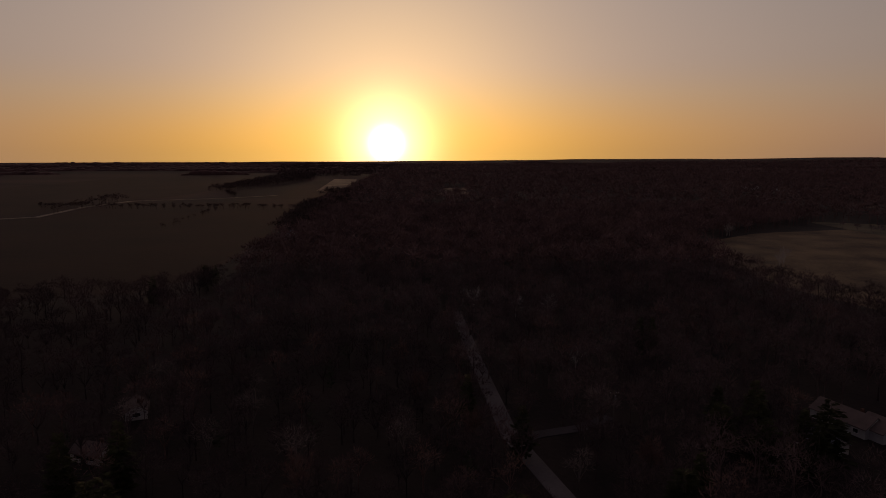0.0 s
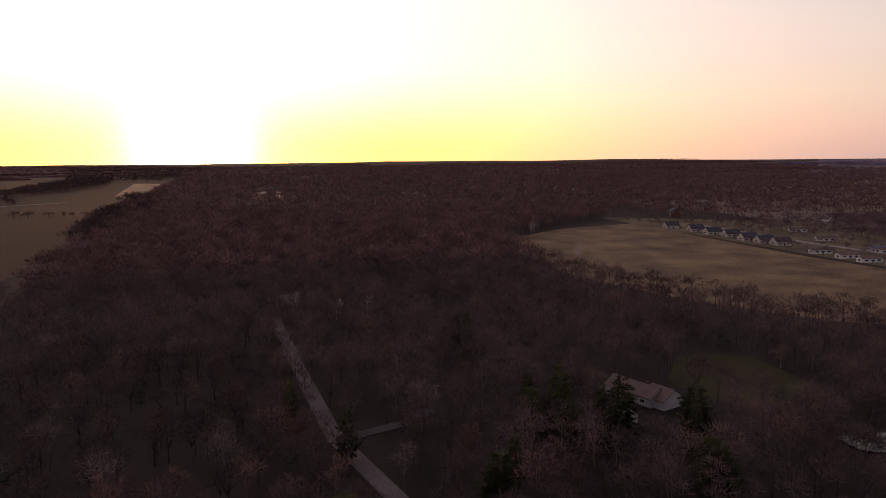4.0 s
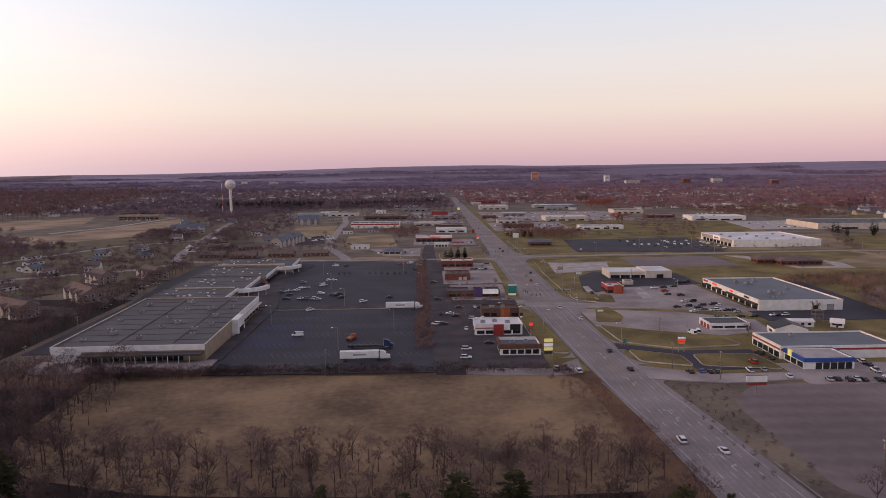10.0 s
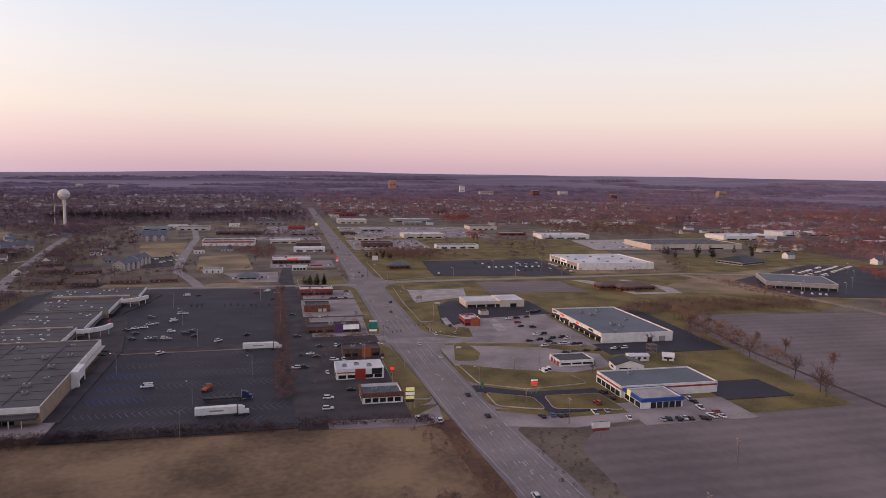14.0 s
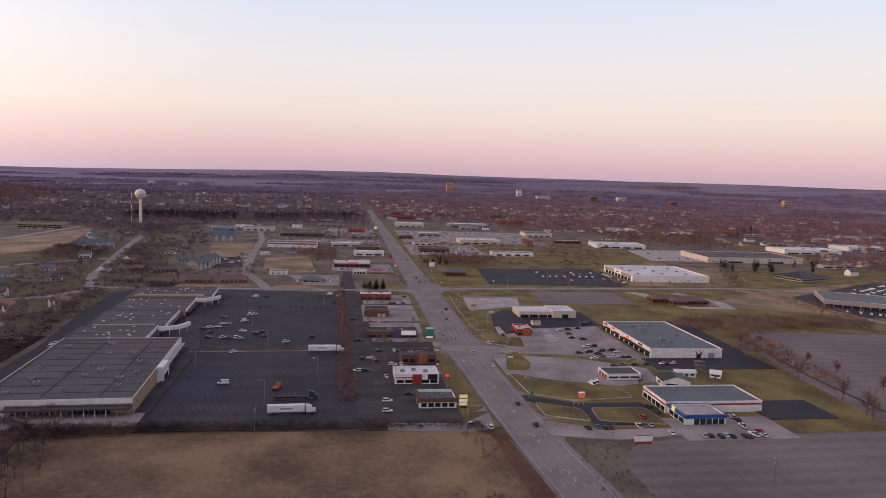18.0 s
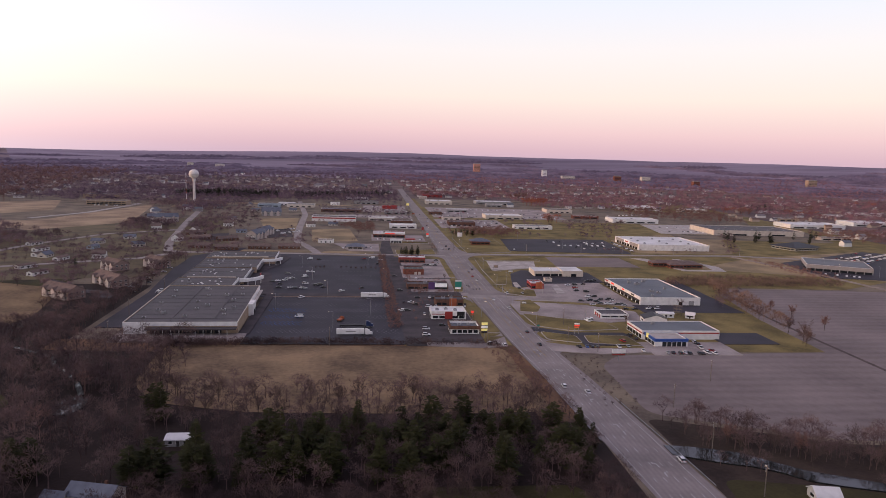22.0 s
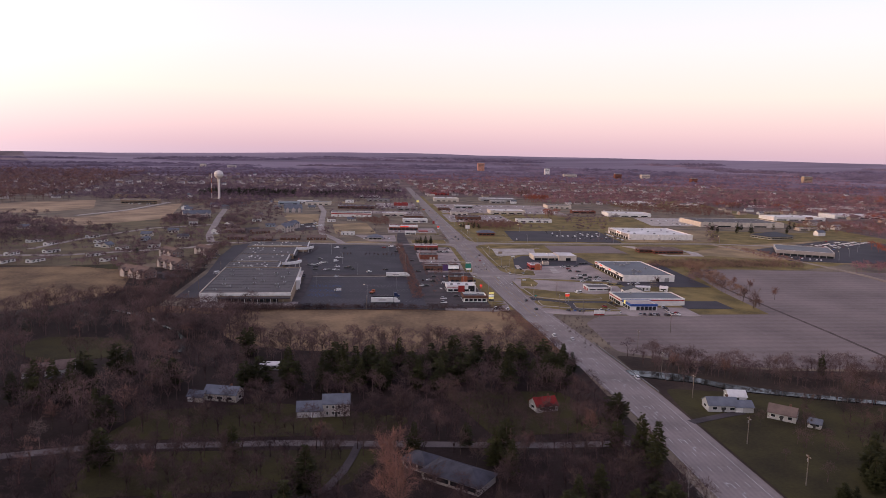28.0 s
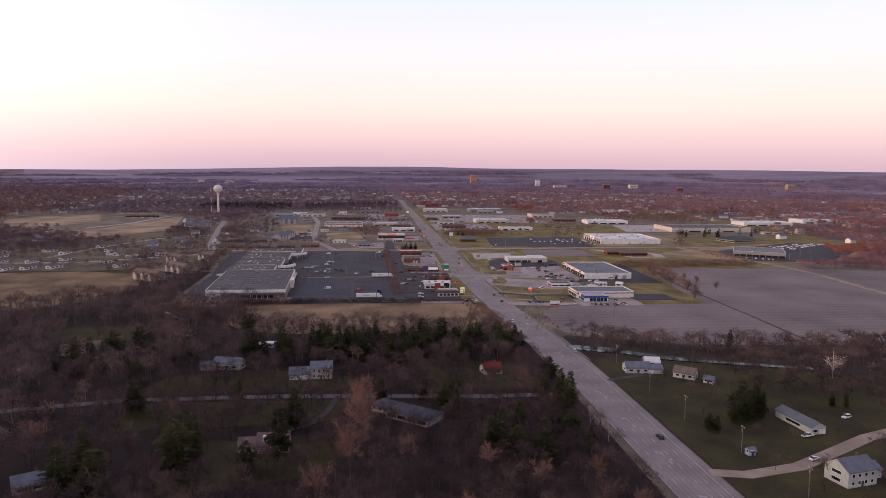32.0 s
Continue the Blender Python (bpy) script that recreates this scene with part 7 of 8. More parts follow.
for sx in (-1, 1):
    for sy in (-1, 1):
        part("leg", tube(bmesh.new(), (208 + sx * 2, 342 + sy * 2, 0), (208 + sx * 2, 342 + sy * 2, 7), 0.14, 0.14, 6, True), POLEWOOD, lt)
for z in (2.2, 4.4, 6.6):
    part("deck", boxes((205.7, 210.3, 339.7, 344.3, z, z + 0.25)), POLEWOOD, lt)
# creek-side and western houses
for x, y, t in ((-199, -78, 20), (-169, -77, 70)):
    house("house", "small beige house hidden among bare trees", x, y, t, 9, 6, 2.6, 2.0, BEIGE, SHINGLE, wins=2)
house("barn", "white barn at the edge of the fields", -628, -109, 10, 20, 10, 4, 3, WHITE, GREYSHINGLE, category="barn", chimney=False, wins=3)
house("house", "large house with steep red brown gables", -748, 545, -30, 22, 11, 6, 4, BRICK, GREYSHINGLE, wins=4, storeys=2, wing=(10, 9, 5, 3.4, 15, 0, 0))

# houses that repeat: built once, then copied
PROTO = {
    "trailer": house("trailer_home", "long white mobile home with a low grey roof", -425, 449, 80, 17, 6, 2.9, 1.1, WHITE, SHINGLE, "mobile home", "mobile homes by the meadow", wins=3, chimney=False),
    "duplex": house("duplex_house", "grey gabled row house with white porch trim", -622, 451, 76, 14, 12, 3.4, 3.6, BEIGE, DARKSLATE, "house", "row houses by the meadow", wins=3, garage=1),
    "brick_ranch": house("ranch_house", "low brick ranch house with a brown roof", -188, 638, 0, 23, 9.5, 3.0, 2.6, BROWNBRICK, SHINGLE, "house", "brick houses north of the mall", wins=5),
    "cream": house("house", "cream town house with a grey pitched roof", -252, 640, 10, 13, 8, 3.0, 2.6, CREAM, GREYSHINGLE, "house", "houses of the town", wins=3),
    "white": house("house", "white town house with a brown roof", -262, 560, 10, 12, 9, 4.6, 3.0, WHITE, SHINGLE, "house", "houses of the town", wins=3),
    "blue": house("house", "pale blue house with a grey roof", -423, 505, 70, 13, 7, 2.8, 1.6, PALEBLUE, GREYSHINGLE, "house", "houses of the town", wins=3),
    "far_white": house("house", "far white house with a grey roof", -420, 1340, 10, 13, 9, 5.2, 3.0, WHITE, GREYSHINGLE, "house", "far houses of the town", fine=False, doors=0, chimney=False),
    "far_brown": house("house", "far beige house with a brown roof", -480, 1420, 10, 14, 9, 4.0, 3.0, BEIGE, SHINGLE, "house", "far houses of the town", fine=False, doors=0, chimney=False),
    "far_grey": house("house", "far grey house with a pale roof", -560, 1390, 60, 15, 9, 4.4, 2.8, GREY, BLUEROOF, "house", "far houses of the town", fine=False, doors=0, chimney=False),
}


def again(kind, x, y, turn):
    return copy_thing(PROTO[kind], pose(x, y, top(x, y) if abs(x) < 1000 and y < 1000 else land(x, y), 0, 0, turn))


for x, y, t in TRAILERS:
    if (x, y) in ((-425, 449), (-423, 505)):
        continue
    again("trailer", x, y, t)
for x, y in ROWS[1:]:
    again("duplex", x, y, 76)
for x, y, t in RANCHES:
    again("brick_ranch", x, y, t)
_rng = random.Random(21)
for x, y in HOMES:
    again(_rng.choice(("cream", "white", "blue", "cream")), x, y, _rng.choice((0, 80, 10)))
for k in range(36):
    x, y = _rng.uniform(-900, 1500), _rng.uniform(1330, 2750)
    if 60 < x < 100:
        x += 60
    again(_rng.choice(("far_white", "far_white", "far_brown", "far_grey")), x, y, _rng.choice((0, 90, 20, -20)))
for k in range(14):
    again(_rng.choice(("far_white", "far_brown", "far_grey")), _rng.uniform(660, 1500), _rng.uniform(640, 1250), _rng.choice((0, 90, 20)))
for k in range(8):
    again(_rng.choice(("far_white", "far_brown")), _rng.uniform(-1500, -640), _rng.uniform(560, 1400), _rng.choice((0, 90, 20)))


def far_homes(material_wall, material_roof, seed, n, zones, label):
    """Hundreds of tiny far houses under pitched roofs, joined."""
    rng = random.Random(seed)
    wall, roof = bmesh.new(), bmesh.new()
    for _ in range(n):
        x0, x1, y0, y1 = zones[rng.randrange(len(zones))]
        x, y = rng.uniform(x0, x1), rng.uniform(y0, y1)
        if 50 < x < 110:
            continue
        z, a, w, d, h = land(x, y), rng.choice((0.0, 0.1, 1.57, 0.3, -0.3)), rng.uniform(5, 9), rng.uniform(3.5, 5), rng.uniform(3, 6)
        c, s = math.cos(a), math.sin(a)
        at = lambda u, v, q: (x + u * c - v * s, y + u * s + v * c, z + q)
        lo, hi = [wall.verts.new(at(u, v, -0.5)) for u, v in ((-w, -d), (w, -d), (w, d), (-w, d))], [wall.verts.new(at(u, v, h)) for u, v in ((-w, -d), (w, -d), (w, d), (-w, d))]
        for i in range(4):
            wall.faces.new((lo[i], lo[(i + 1) % 4], hi[(i + 1) % 4], hi[i]))
        r0, r1 = at(-w, 0, h + d * 0.6), at(w, 0, h + d * 0.6)
        wall.faces.new((hi[1], hi[2], wall.verts.new(r1)))
        wall.faces.new((hi[3], hi[0], wall.verts.new(r0)))
        for v in (-1, 1):
            roof.faces.new([roof.verts.new(p) for p in (at(-w - 0.5, v * (d + 0.6), h - 0.3), at(w + 0.5, v * (d + 0.6), h - 0.3), at(w + 0.5, 0, h + d * 0.6 + 0.1), at(-w - 0.5, 0, h + d * 0.6 + 0.1))])
    ob = empty("far_houses", None, label, "houses", kind="stuff")
    part("walls", wall, material_wall, ob)
    part("roofs", roof, material_roof, ob)


TOWN_ZONES = ((-900, 60, 1480, 2700), (-600, 60, 1480, 2000), (110, 1300, 1520, 2700), (110, 900, 1520, 2000), (700, 1500, 1150, 1700), (700, 1500, 640, 1250), (-1500, -640, 1100, 2000))
far_homes(paint("far_white_walls", (0.66, 0.63, 0.60), by_island=0.4), mat("far_pale_roofs", (0.30, 0.28, 0.29), (0.12, 0.10, 0.10), by_island=0.5), 61, 420, TOWN_ZONES, "scattered far white houses with grey roofs")
far_homes(paint("far_tan_walls", (0.42, 0.33, 0.27), by_island=0.4), mat("far_brown_roofs", (0.24, 0.15, 0.13), (0.10, 0.07, 0.06), by_island=0.5), 62, 380, TOWN_ZONES, "scattered far tan houses with brown roofs")
B = (-496, -430, 1140, 1166)
o = shop("school_building", "long low tan school building on the open hill", "school", B, 7.0, TAN, FLATROOF, 0.7, CREAM)
windows(o, "s", B, 9, 0.9, 3.0)
windows(o, "s", B, 9, 3.9, 5.6)
unit(o, -470, 1152, 7.0, 4.0)
again("far_white", -725, 1404, 20)
again("far_white", -700, 1410, 10)


def apartment(x, y, turn, w, d, h, wall, roof, label, group):
    ob = empty("apartment_building", None, label, "apartment building", group)
    part("wall", gabled_wall(bmesh.new(), w, d, h, d * 0.28), wall, ob)
    part("roof", gable(bmesh.new(), w, d, h, d * 0.28, 0.8), roof, ob)
    b = (-w / 2, w / 2, -d / 2, d / 2)
    for s in range(2):
        for sd in "snwe":
            windows(ob, sd, b, 5 if sd in "sn" else 3, 0.9 + 2.8 * s, 2.3 + 2.8 * s, margin=1.5, gap=2.2, frame=WHITE)
    for k in (-1, 0, 1):
        g = part("gable_bay", gabled_wall(bmesh.new(), 4.4, d + 2.4, h - 0.6, 2.4, "y"), paint("pale_bay_siding", (0.55, 0.48, 0.44), 0.85), ob, "pale gabled bay", pose(k * w * 0.33, 0, 0))
        part("bay_roof", gable(bmesh.new(), 4.4, d + 2.4, h - 0.6, 2.4, 0.5, "y"), roof, ob, "", pose(k * w * 0.33, 0, 0))
    ob.matrix_world = pose(x, y, top(x, y), 0, 0, turn)
    return ob


for x, y, t, w in ((-223, 387, -35, 31), (-208, 434, -46, 34), (-227, 499, -42, 22), (-197, 516, -42, 22)):
    apartment(x, y, t, w, 13, 5.8, paint("brown_grey_siding", (0.27, 0.195, 0.17), 0.85), SHINGLE, "two-storey brown apartment building with pale gabled bays", "apartments by the mall")
apartment(-143, 724, 68, 24, 14, 7, GREY, GREYSHINGLE, "grey apartment building with white trim", "apartments north of the mall")
apartment(-138, 762, 68, 20, 13, 7, GREY, GREYSHINGLE, "grey apartment building with white trim", "apartments north of the mall")
apartment(-296, 884, 22, 40, 15, 8, BEIGE, GREYSHINGLE, "long beige apartment hall with grey gables", "apartments north of the mall")
apartment(-165, 1015, 10, 30, 22, 7, GREY, GREYSHINGLE, "grey barn-like lodge with white gables", "apartments north of the mall")

# ---------------------------------------------------------------- tall landmarks
wt = empty("water_tower", None, "white ball-shaped water tower on a slender stem", "water tower")
ball = [(2.6, 43.0)]
for k in range(1, 14):
    a = math.pi * k / 14
    ball.append((max(2.6 if k < 2 else 0.2, 9.0 * math.sin(a)), 55.5 - 8.4 * math.cos(a)))
part("tank", lathe(bmesh.new(), ball, 28), paint("tank_white", (0.68, 0.66, 0.64), 0.5), wt)
part("stem", lathe(bmesh.new(), [(5.0, -0.5), (3.4, 4), (2.3, 10), (2.2, 40), (2.8, 47)], 20), paint("tank_white", (0.68, 0.66, 0.64)), wt)
part("catwalk", lathe(bmesh.new(), [(9.0, 55.0), (9.5, 55.0), (9.5, 55.5), (9.0, 55.6)], 28), STEEL, wt)
wt.matrix_world = pose(-330, 1203, 0)
mast = empty("radio_mast", None, "thin orange and white radio mast", "mast")
for k in range(6):
    part("mast_section", tube(bmesh.new(), (0, 0, k * 9.6), (0, 0, k * 9.6 + 9.6), 0.5, 0.5, 6), ORANGE if k % 2 == 0 else WHITE, mast)
mast.matrix_world = pose(-343, 1198, 0)


def tower_block(x, y, w, d, h, wall, label):
    z = land(x, y)
    b = (x - w / 2, x + w / 2, y - d / 2, y + d / 2)
    ob = empty("tower_block", pose(0, 0, z), label, "building", "tall buildings of the far town")
    part("wall", boxes((*b, -2, h), bevel=0.3), wall, ob)
    part("roof", boxes((b[0] + 2, b[1] - 2, b[2] + 2, b[3] - 2, h, h + 2.5)), GREY, ob)
    for s in range(int(h / 6)):
        opening(ob, "s", b, 2, w - 2, 2.9 + s * 6, 4.3 + s * 6)


# the first tower's salmon tone is sunset light painted on its wall
for x, y, w, d, h, c, lab in ((533, 3380, 34, 24, 40, paint("sunset_tinted_wall", (0.52, 0.27, 0.20), 0.8), "high-rise over the far town, sunset salmon painted on"), (798, 3042, 22, 18, 36, WHITE, "white and brown high-rise in the far town"),
                              (1045, 2760, 30, 20, 30, BRICK, "red brick block in the far town"), (1270, 2500, 26, 20, 26, BRICK, "red brick hall in the far town"),
                              (1210, 2860, 40, 24, 22, CREAM, "pale block in the far town"), (870, 2900, 60, 24, 18, CREAM, "long pale block in the far town"),
                              (-700, 3220, 40, 20, 14, BEIGE, "pale block far beyond the town"), (-840, 3250, 26, 20, 16, CREAM, "pale hall far beyond the town"),
                              (1890, 2700, 40, 24, 26, TAN, "tan block far off")):
    tower_block(x, y, w, d, h, c, lab)

# ---------------------------------------------------------------- poles, lamps, signs
def utility_pole(x, y, h=11.0, turn=90):
    ob = empty("utility_pole", None, "grey wooden utility pole with a crossarm", "utility pole", "utility poles")
    part("pole", tube(bmesh.new(), (0, 0, -0.3), (0, 0, h), 0.2, 0.13, 8, True), POLEWOOD, ob)
    part("crossarm", boxes((-1.3, 1.3, -0.1, 0.1, h - 0.9, h - 0.7)), POLEWOOD, ob)
    for k in (-1.1, 0.5, 1.1):
        part("insulator", tube(bmesh.new(), (k, 0, h - 0.7), (k, 0, h - 0.4), 0.08, 0.05, 6, True), WHITE, ob)
    part("transformer", tube(bmesh.new(), (0.35, 0, h - 2.6), (0.35, 0, h - 1.5), 0.25, 0.25, 8, True), STEEL, ob)
    ob.matrix_world = pose(x, y, top(x, y), 0, 0, turn)
    return ob


first = utility_pole(129, -73)
for x, y in ((126, -36), (120, 0), (118, 34), (120, 85), (121, 122), (125, 165), (57, 257), (-31, 263), (-153, 274), (116, 310), (106, 265), (119, 250), (160, 200), (-160, 330), (-158, 400),
             (130, -110), (84, 640), (-184, 61)):
    copy_thing(first, pose(x, y, top(x, y), 0, 0, 90))


def street_lamp(x, y, turn, h=10.5):
    ob = empty("street_lamp", None, "tall grey street lamp with one arm", "street lamp", "street lamps")
    part("pole", tube(bmesh.new(), (0, 0, -0.2), (0, 0, h), 0.14, 0.09, 8, True), STEEL, ob)
    part("arm", tube(bmesh.new(), (0, 0, h - 0.1), (2.2, 0, h + 0.3), 0.07, 0.05, 6, True), STEEL, ob)
    hd = part("lamp_head", boxes((1.9, 2.9, -0.2, 0.2, h + 0.22, h + 0.42), bevel=0.04), GREY, ob)
    part("lens", boxes((2.0, 2.8, -0.14, 0.14, h + 0.17, h + 0.216)), LAMP_GLOW, hd)
    ob.matrix_world = pose(x, y, top(x, y), 0, 0, turn)
    return ob


first = street_lamp(65.5, 330, 0)
for y in (405, 470, 545, 630, 700, 780, 860, 950, 1040, 1130, 1240):
    copy_thing(first, pose(65.5, y, top(65.5, y)))
for y in (300, 372, 436, 506, 590, 660, 740, 820, 900, 1000, 1100):
    copy_thing(first, pose(95.5, y, top(95.5, y), 0, 0, 180))
for x, y in ((-8, 338), (-72, 352), (-56, 460), (5, 457), (-31, 300), (-40, 400), (-10, 540), (-70, 520), (139, 336), (164, 420), (150, 470), (128, 412), (176, 392), (165, 632), (275, 631),
             (220, 680), (280, 700), (340, 640), (420, 640), (180, 750), (460, 520), (490, 505), (520, 530), (560, 570), (470, 560), (600, 620), (440, 500), (30, 520), (48, 352), (230, 640)):
    copy_thing(first, pose(x, y, top(x, y), 0, 0, 200))


def pylon(x, y, label, posts, panels, turn=0):
    """posts: x offsets; panels: width, bottom, top, material."""
    ob = empty("pylon_sign", None, label, "sign")
    hi = max(p[2] for p in panels)
    for px in posts:
        part("post", boxes((px - 0.15, px + 0.15, -0.15, 0.15, -0.2, hi - 0.3)), STEEL, ob)
    for w, z0, z1, mm in panels:
        pn = part("panel", boxes((-w / 2, w / 2, -0.3, 0.3, z0, z1), bevel=0.06), mm, ob)
        part("frame", boxes((-w / 2 - 0.1, w / 2 + 0.1, -0.2, 0.2, z0 - 0.1, z0), (-w / 2 - 0.1, w / 2 + 0.1, -0.2, 0.2, z1, z1 + 0.1)), DARKTRIM, pn)
    ob.matrix_world = pose(x, y, top(x, y), 0, 0, turn)
    return ob


pylon(59, 279, "tall sign with three stacked yellow panels", (0,), [(3.6, 8.0, 9.6, SIGN_YELLOW), (3.8, 6.2, 7.6, SIGN_WHITE), (3.6, 4.5, 5.9, SIGN_YELLOW), (3.4, 3.2, 4.2, DARKTRIM)])
pylon(118.5, 289, "lit white, red and orange sign on two posts", (-1.2, 1.2), [(3.2, 5.9, 6.8, SIGN_WHITE), (3.4, 4.7, 5.7, SIGN_RED), (2.8, 3.6, 4.5, SIGN_ORANGE)])
pylon(125, 234, "weathered white billboard on one steel post", (0,), [(7.5, 4.2, 6.6, WHITE), (7.0, 3.2, 4.0, RED)])
pylon(60, 410, "teal and white sign board by the highway", (-1.4, 1.4), [(5.2, 5.0, 9.0, TEAL), (4.8, 9.2, 10.4, WHITE), (4.6, 3.4, 4.6, SIGN_WHITE)])
pylon(57.5, 352, "small round-topped red sign", (0,), [(1.6, 3.4, 4.8, DARKTRIM), (1.4, 2.4, 3.2, WHITE)])
pylon(57.5, 318, "red and orange restaurant sign on a pole", (0,), [(1.8, 5.8, 7.4, SIGN_RED), (2.0, 4.4, 5.4, ORANGE)])
pylon(101, 716, "white square sign on one post", (0,), [(6.0, 7.0, 12.0, WHITE)])
pylon(110, 520, "brown low sign between two posts", (-2, 2), [(4.0, 2.4, 4.4, TAN)])
pylon(120, 500, "white low sign panel", (-1.6, 1.6), [(4.0, 1.6, 3.0, WHITE)])
pylon(63, 735, "red and white filling station sign", (0,), [(2.8, 6.6, 8.6, SIGN_RED), (2.8, 4.4, 6.3, WHITE)])
pylon(62, 800, "red vertical sign panel", (0,), [(3.0, 5.0, 9.0, RED)])
pylon(60, 1130, "tall yellow sign by the far highway", (0,), [(5.0, 12.0, 16.0, SIGN_YELLOW)])
pylon(62, 1000, "tall orange sign by the far highway", (0,), [(4.0, 8.0, 10.0, ORANGE)])
pylon(104, 372, "low white sign on the grass corner", (-1, 1), [(3.2, 0.5, 1.6, WHITE)])
pylon(97, 300, "small green road sign on a post", (0,), [(1.6, 1.8, 2.8, TEAL)])


def signal(x, y, turn):
    ob = empty("traffic_signal", None, "traffic signal mast with hanging signal heads", "traffic signal", "traffic signals")
    part("pole", tube(bmesh.new(), (0, 0, -0.2), (0, 0, 7.5), 0.16, 0.12, 8, True), STEEL, ob)
    part("arm", tube(bmesh.new(), (0, 0, 6.4), (11, 0, 6.9), 0.1, 0.06, 6, True), STEEL, ob)
    for k in (5, 8, 10.6):
        part("signal_head", boxes((k - 0.18, k + 0.18, -0.2, 0.2, 5.6, 6.7), bevel=0.03), BLACK, ob)
    ob.matrix_world = pose(x, y, top(x, y), 0, 0, turn)


for x, y, t in ((65, 394, 20), (95, 392, 110), (96, 414, 200), (65, 416, -70), (65, 612, -20), (94, 624, 180)):
    signal(x, y, t)


def guard_rail(line, label):
    ob = empty("guard_rail", None, label, "guard rail", "guard rails")
    for a, b in zip(line, line[1:]):
        part("beam", tube(bmesh.new(), (*a, 0.75), (*b, 0.75), 0.17, 0.17, 4, True), STEEL, ob)
        for k in range(3):
            f = k / 3
            p = (a[0] + (b[0] - a[0]) * f, a[1] + (b[1] - a[1]) * f)
            part("post", boxes((p[0] - 0.08, p[0] + 0.08, p[1] - 0.08, p[1] + 0.08, -0.2, 0.85)), POLEWOOD, ob)


guard_rail([(80.0, 130), (79.2, 145), (78.6, 160), (78.0, 175), (77.4, 190), (76.9, 205), (75.8, 220), (74.6, 235), (73.4, 248)], "steel guard rail along the highway's west edge")
guard_rail([(107.0, 92), (106.4, 106), (105.6, 120), (104.8, 134), (104.0, 148), (103.2, 162), (102.4, 176)], "steel guard rail along the highway's east edge")

# ---------------------------------------------------------------- painted lines
def mid(y):
    pts = [(-420, 94.6), (80, 94.4), (140, 92.1), (205, 88.3), (245, 84.7), (292, 82.8), (380, 79.8), (640, 79.8), (1000, 79.5), (1900, 79.5)]
    for (y0, x0), (y1, x1) in zip(pts, pts[1:]):
        if y <= y1:
            return x0 + (x1 - x0) * (y - y0) / (y1 - y0)
    return 79.5


def lines(name, rows, width, material, label):
    """Many painted strokes joined; each from (x, y) to (x, y)."""
    bm = bmesh.new()
    for (ax, ay), (bx, by) in rows:
        d = Vector((bx - ax, by - ay))
        n = Vector((-d.y, d.x)).normalized() * width / 2
        z = max(top(ax, ay), top(bx, by)) + 0.014
        bm.faces.new([bm.verts.new((x, y, z)) for x, y in ((ax - n.x, ay - n.y), (bx - n.x, by - n.y), (bx + n.x, by + n.y), (ax + n.x, ay + n.y))])
    bmesh.ops.recalc_face_normals(bm, faces=bm.faces)
    for f in bm.faces:
        if f.normal.z < 0:
            f.normal_flip()
    tagged(link(name, mesh_of(bm, name, material)), label, "road marking", kind="stuff")


dash, edge, yellow, arrows = [], [], [], []
for k in range(-30, 92):
    y = k * 12.0
    if 384 < y < 418 or 600 < y < 630:
        continue
    for off in (-5.6, 5.6):
        dash.append(((mid(y) + off, y), (mid(y + 3) + off, y + 3.4)))
    for off in (-9.0, 9.0):
        edge.append(((mid(y) + off, y), (mid(y + 12) + off, y + 12)))
    if y < 230:
        for off in (-2.0, 2.0):
            dash.append(((mid(y) + off, y), (mid(y + 3) + off, y + 3.4)))
    else:
        for off in (-2.0, 2.0):
            yellow.append(((mid(y) + off, y), (mid(y + 12) + off, y + 12)))
for y in range(-80, 380, 36):
    x = mid(y)
    for sx, off in ((1, 0), (-1, 7)):
        arrows += [((x, y + off), (x, y + off + 3.0)), ((x, y + off + 3.0), (x + sx * 1.3, y + off + 3.6)), ((x + sx * 1.3, y + off + 3.0), (x + sx * 1.3, y + off + 4.2))]
for y0 in (345, 422, 590):
    for off in (-1.6, 1.8, 5.6):
        edge.append(((mid(y0) + off, y0), (mid(y0) + off, y0 + 34)))
for x0 in range(68, 92, 2):
    edge.append(((x0, 384), (x0 + 1.2, 384)))
lines("lane_dashes", dash, 0.22, LINE_W, "white broken lane lines")
lines("edge_lines", edge, 0.2, LINE_W, "white edge and turn lane lines")
lines("centre_lines", yellow, 0.2, LINE_Y, "yellow lines of the middle turning lane")
lines("lane_arrows", arrows, 0.4, LINE_W, "white turning arrows")
stalls, blue = [], []
for r, y in enumerate((276, 294, 312, 330, 348, 366, 384)):
    for k in range(31):
        x = -76 + k * 2.75
        bucket = blue if (r in (2, 3, 4) and x < -52) else stalls
        bucket.append(((x, y), (x + 2.9, y + 5.4)))
        bucket.append(((x, y), (x + 2.9, y - 5.4)))
for y in (420, 440, 460, 480, 500, 520, 540, 560):
    for k in range(24):
        x = -74 + k * 3.0
        stalls.append(((x, y), (x + 1.6, y + 4.6)))
lines("parking_lines", stalls, 0.2, mat("faded_white_lines", (0.21, 0.21, 0.225), (0.06, 0.06, 0.07), scale=0.05, fine=1.0, bump=0), "faded white parking bay lines")
lines("accessible_bay_lines", blue, 0.3, LINE_B, "worn blue parking bay lines")
rows = [((x, y), (x + 5, y + 1)) for y in range(376, 446, 4) for x in (150, 164, 178)]
lines("parking_lines", rows, 0.14, mat("faded_white_lines", (0.13, 0.13, 0.13)), "faded white parking bay lines")


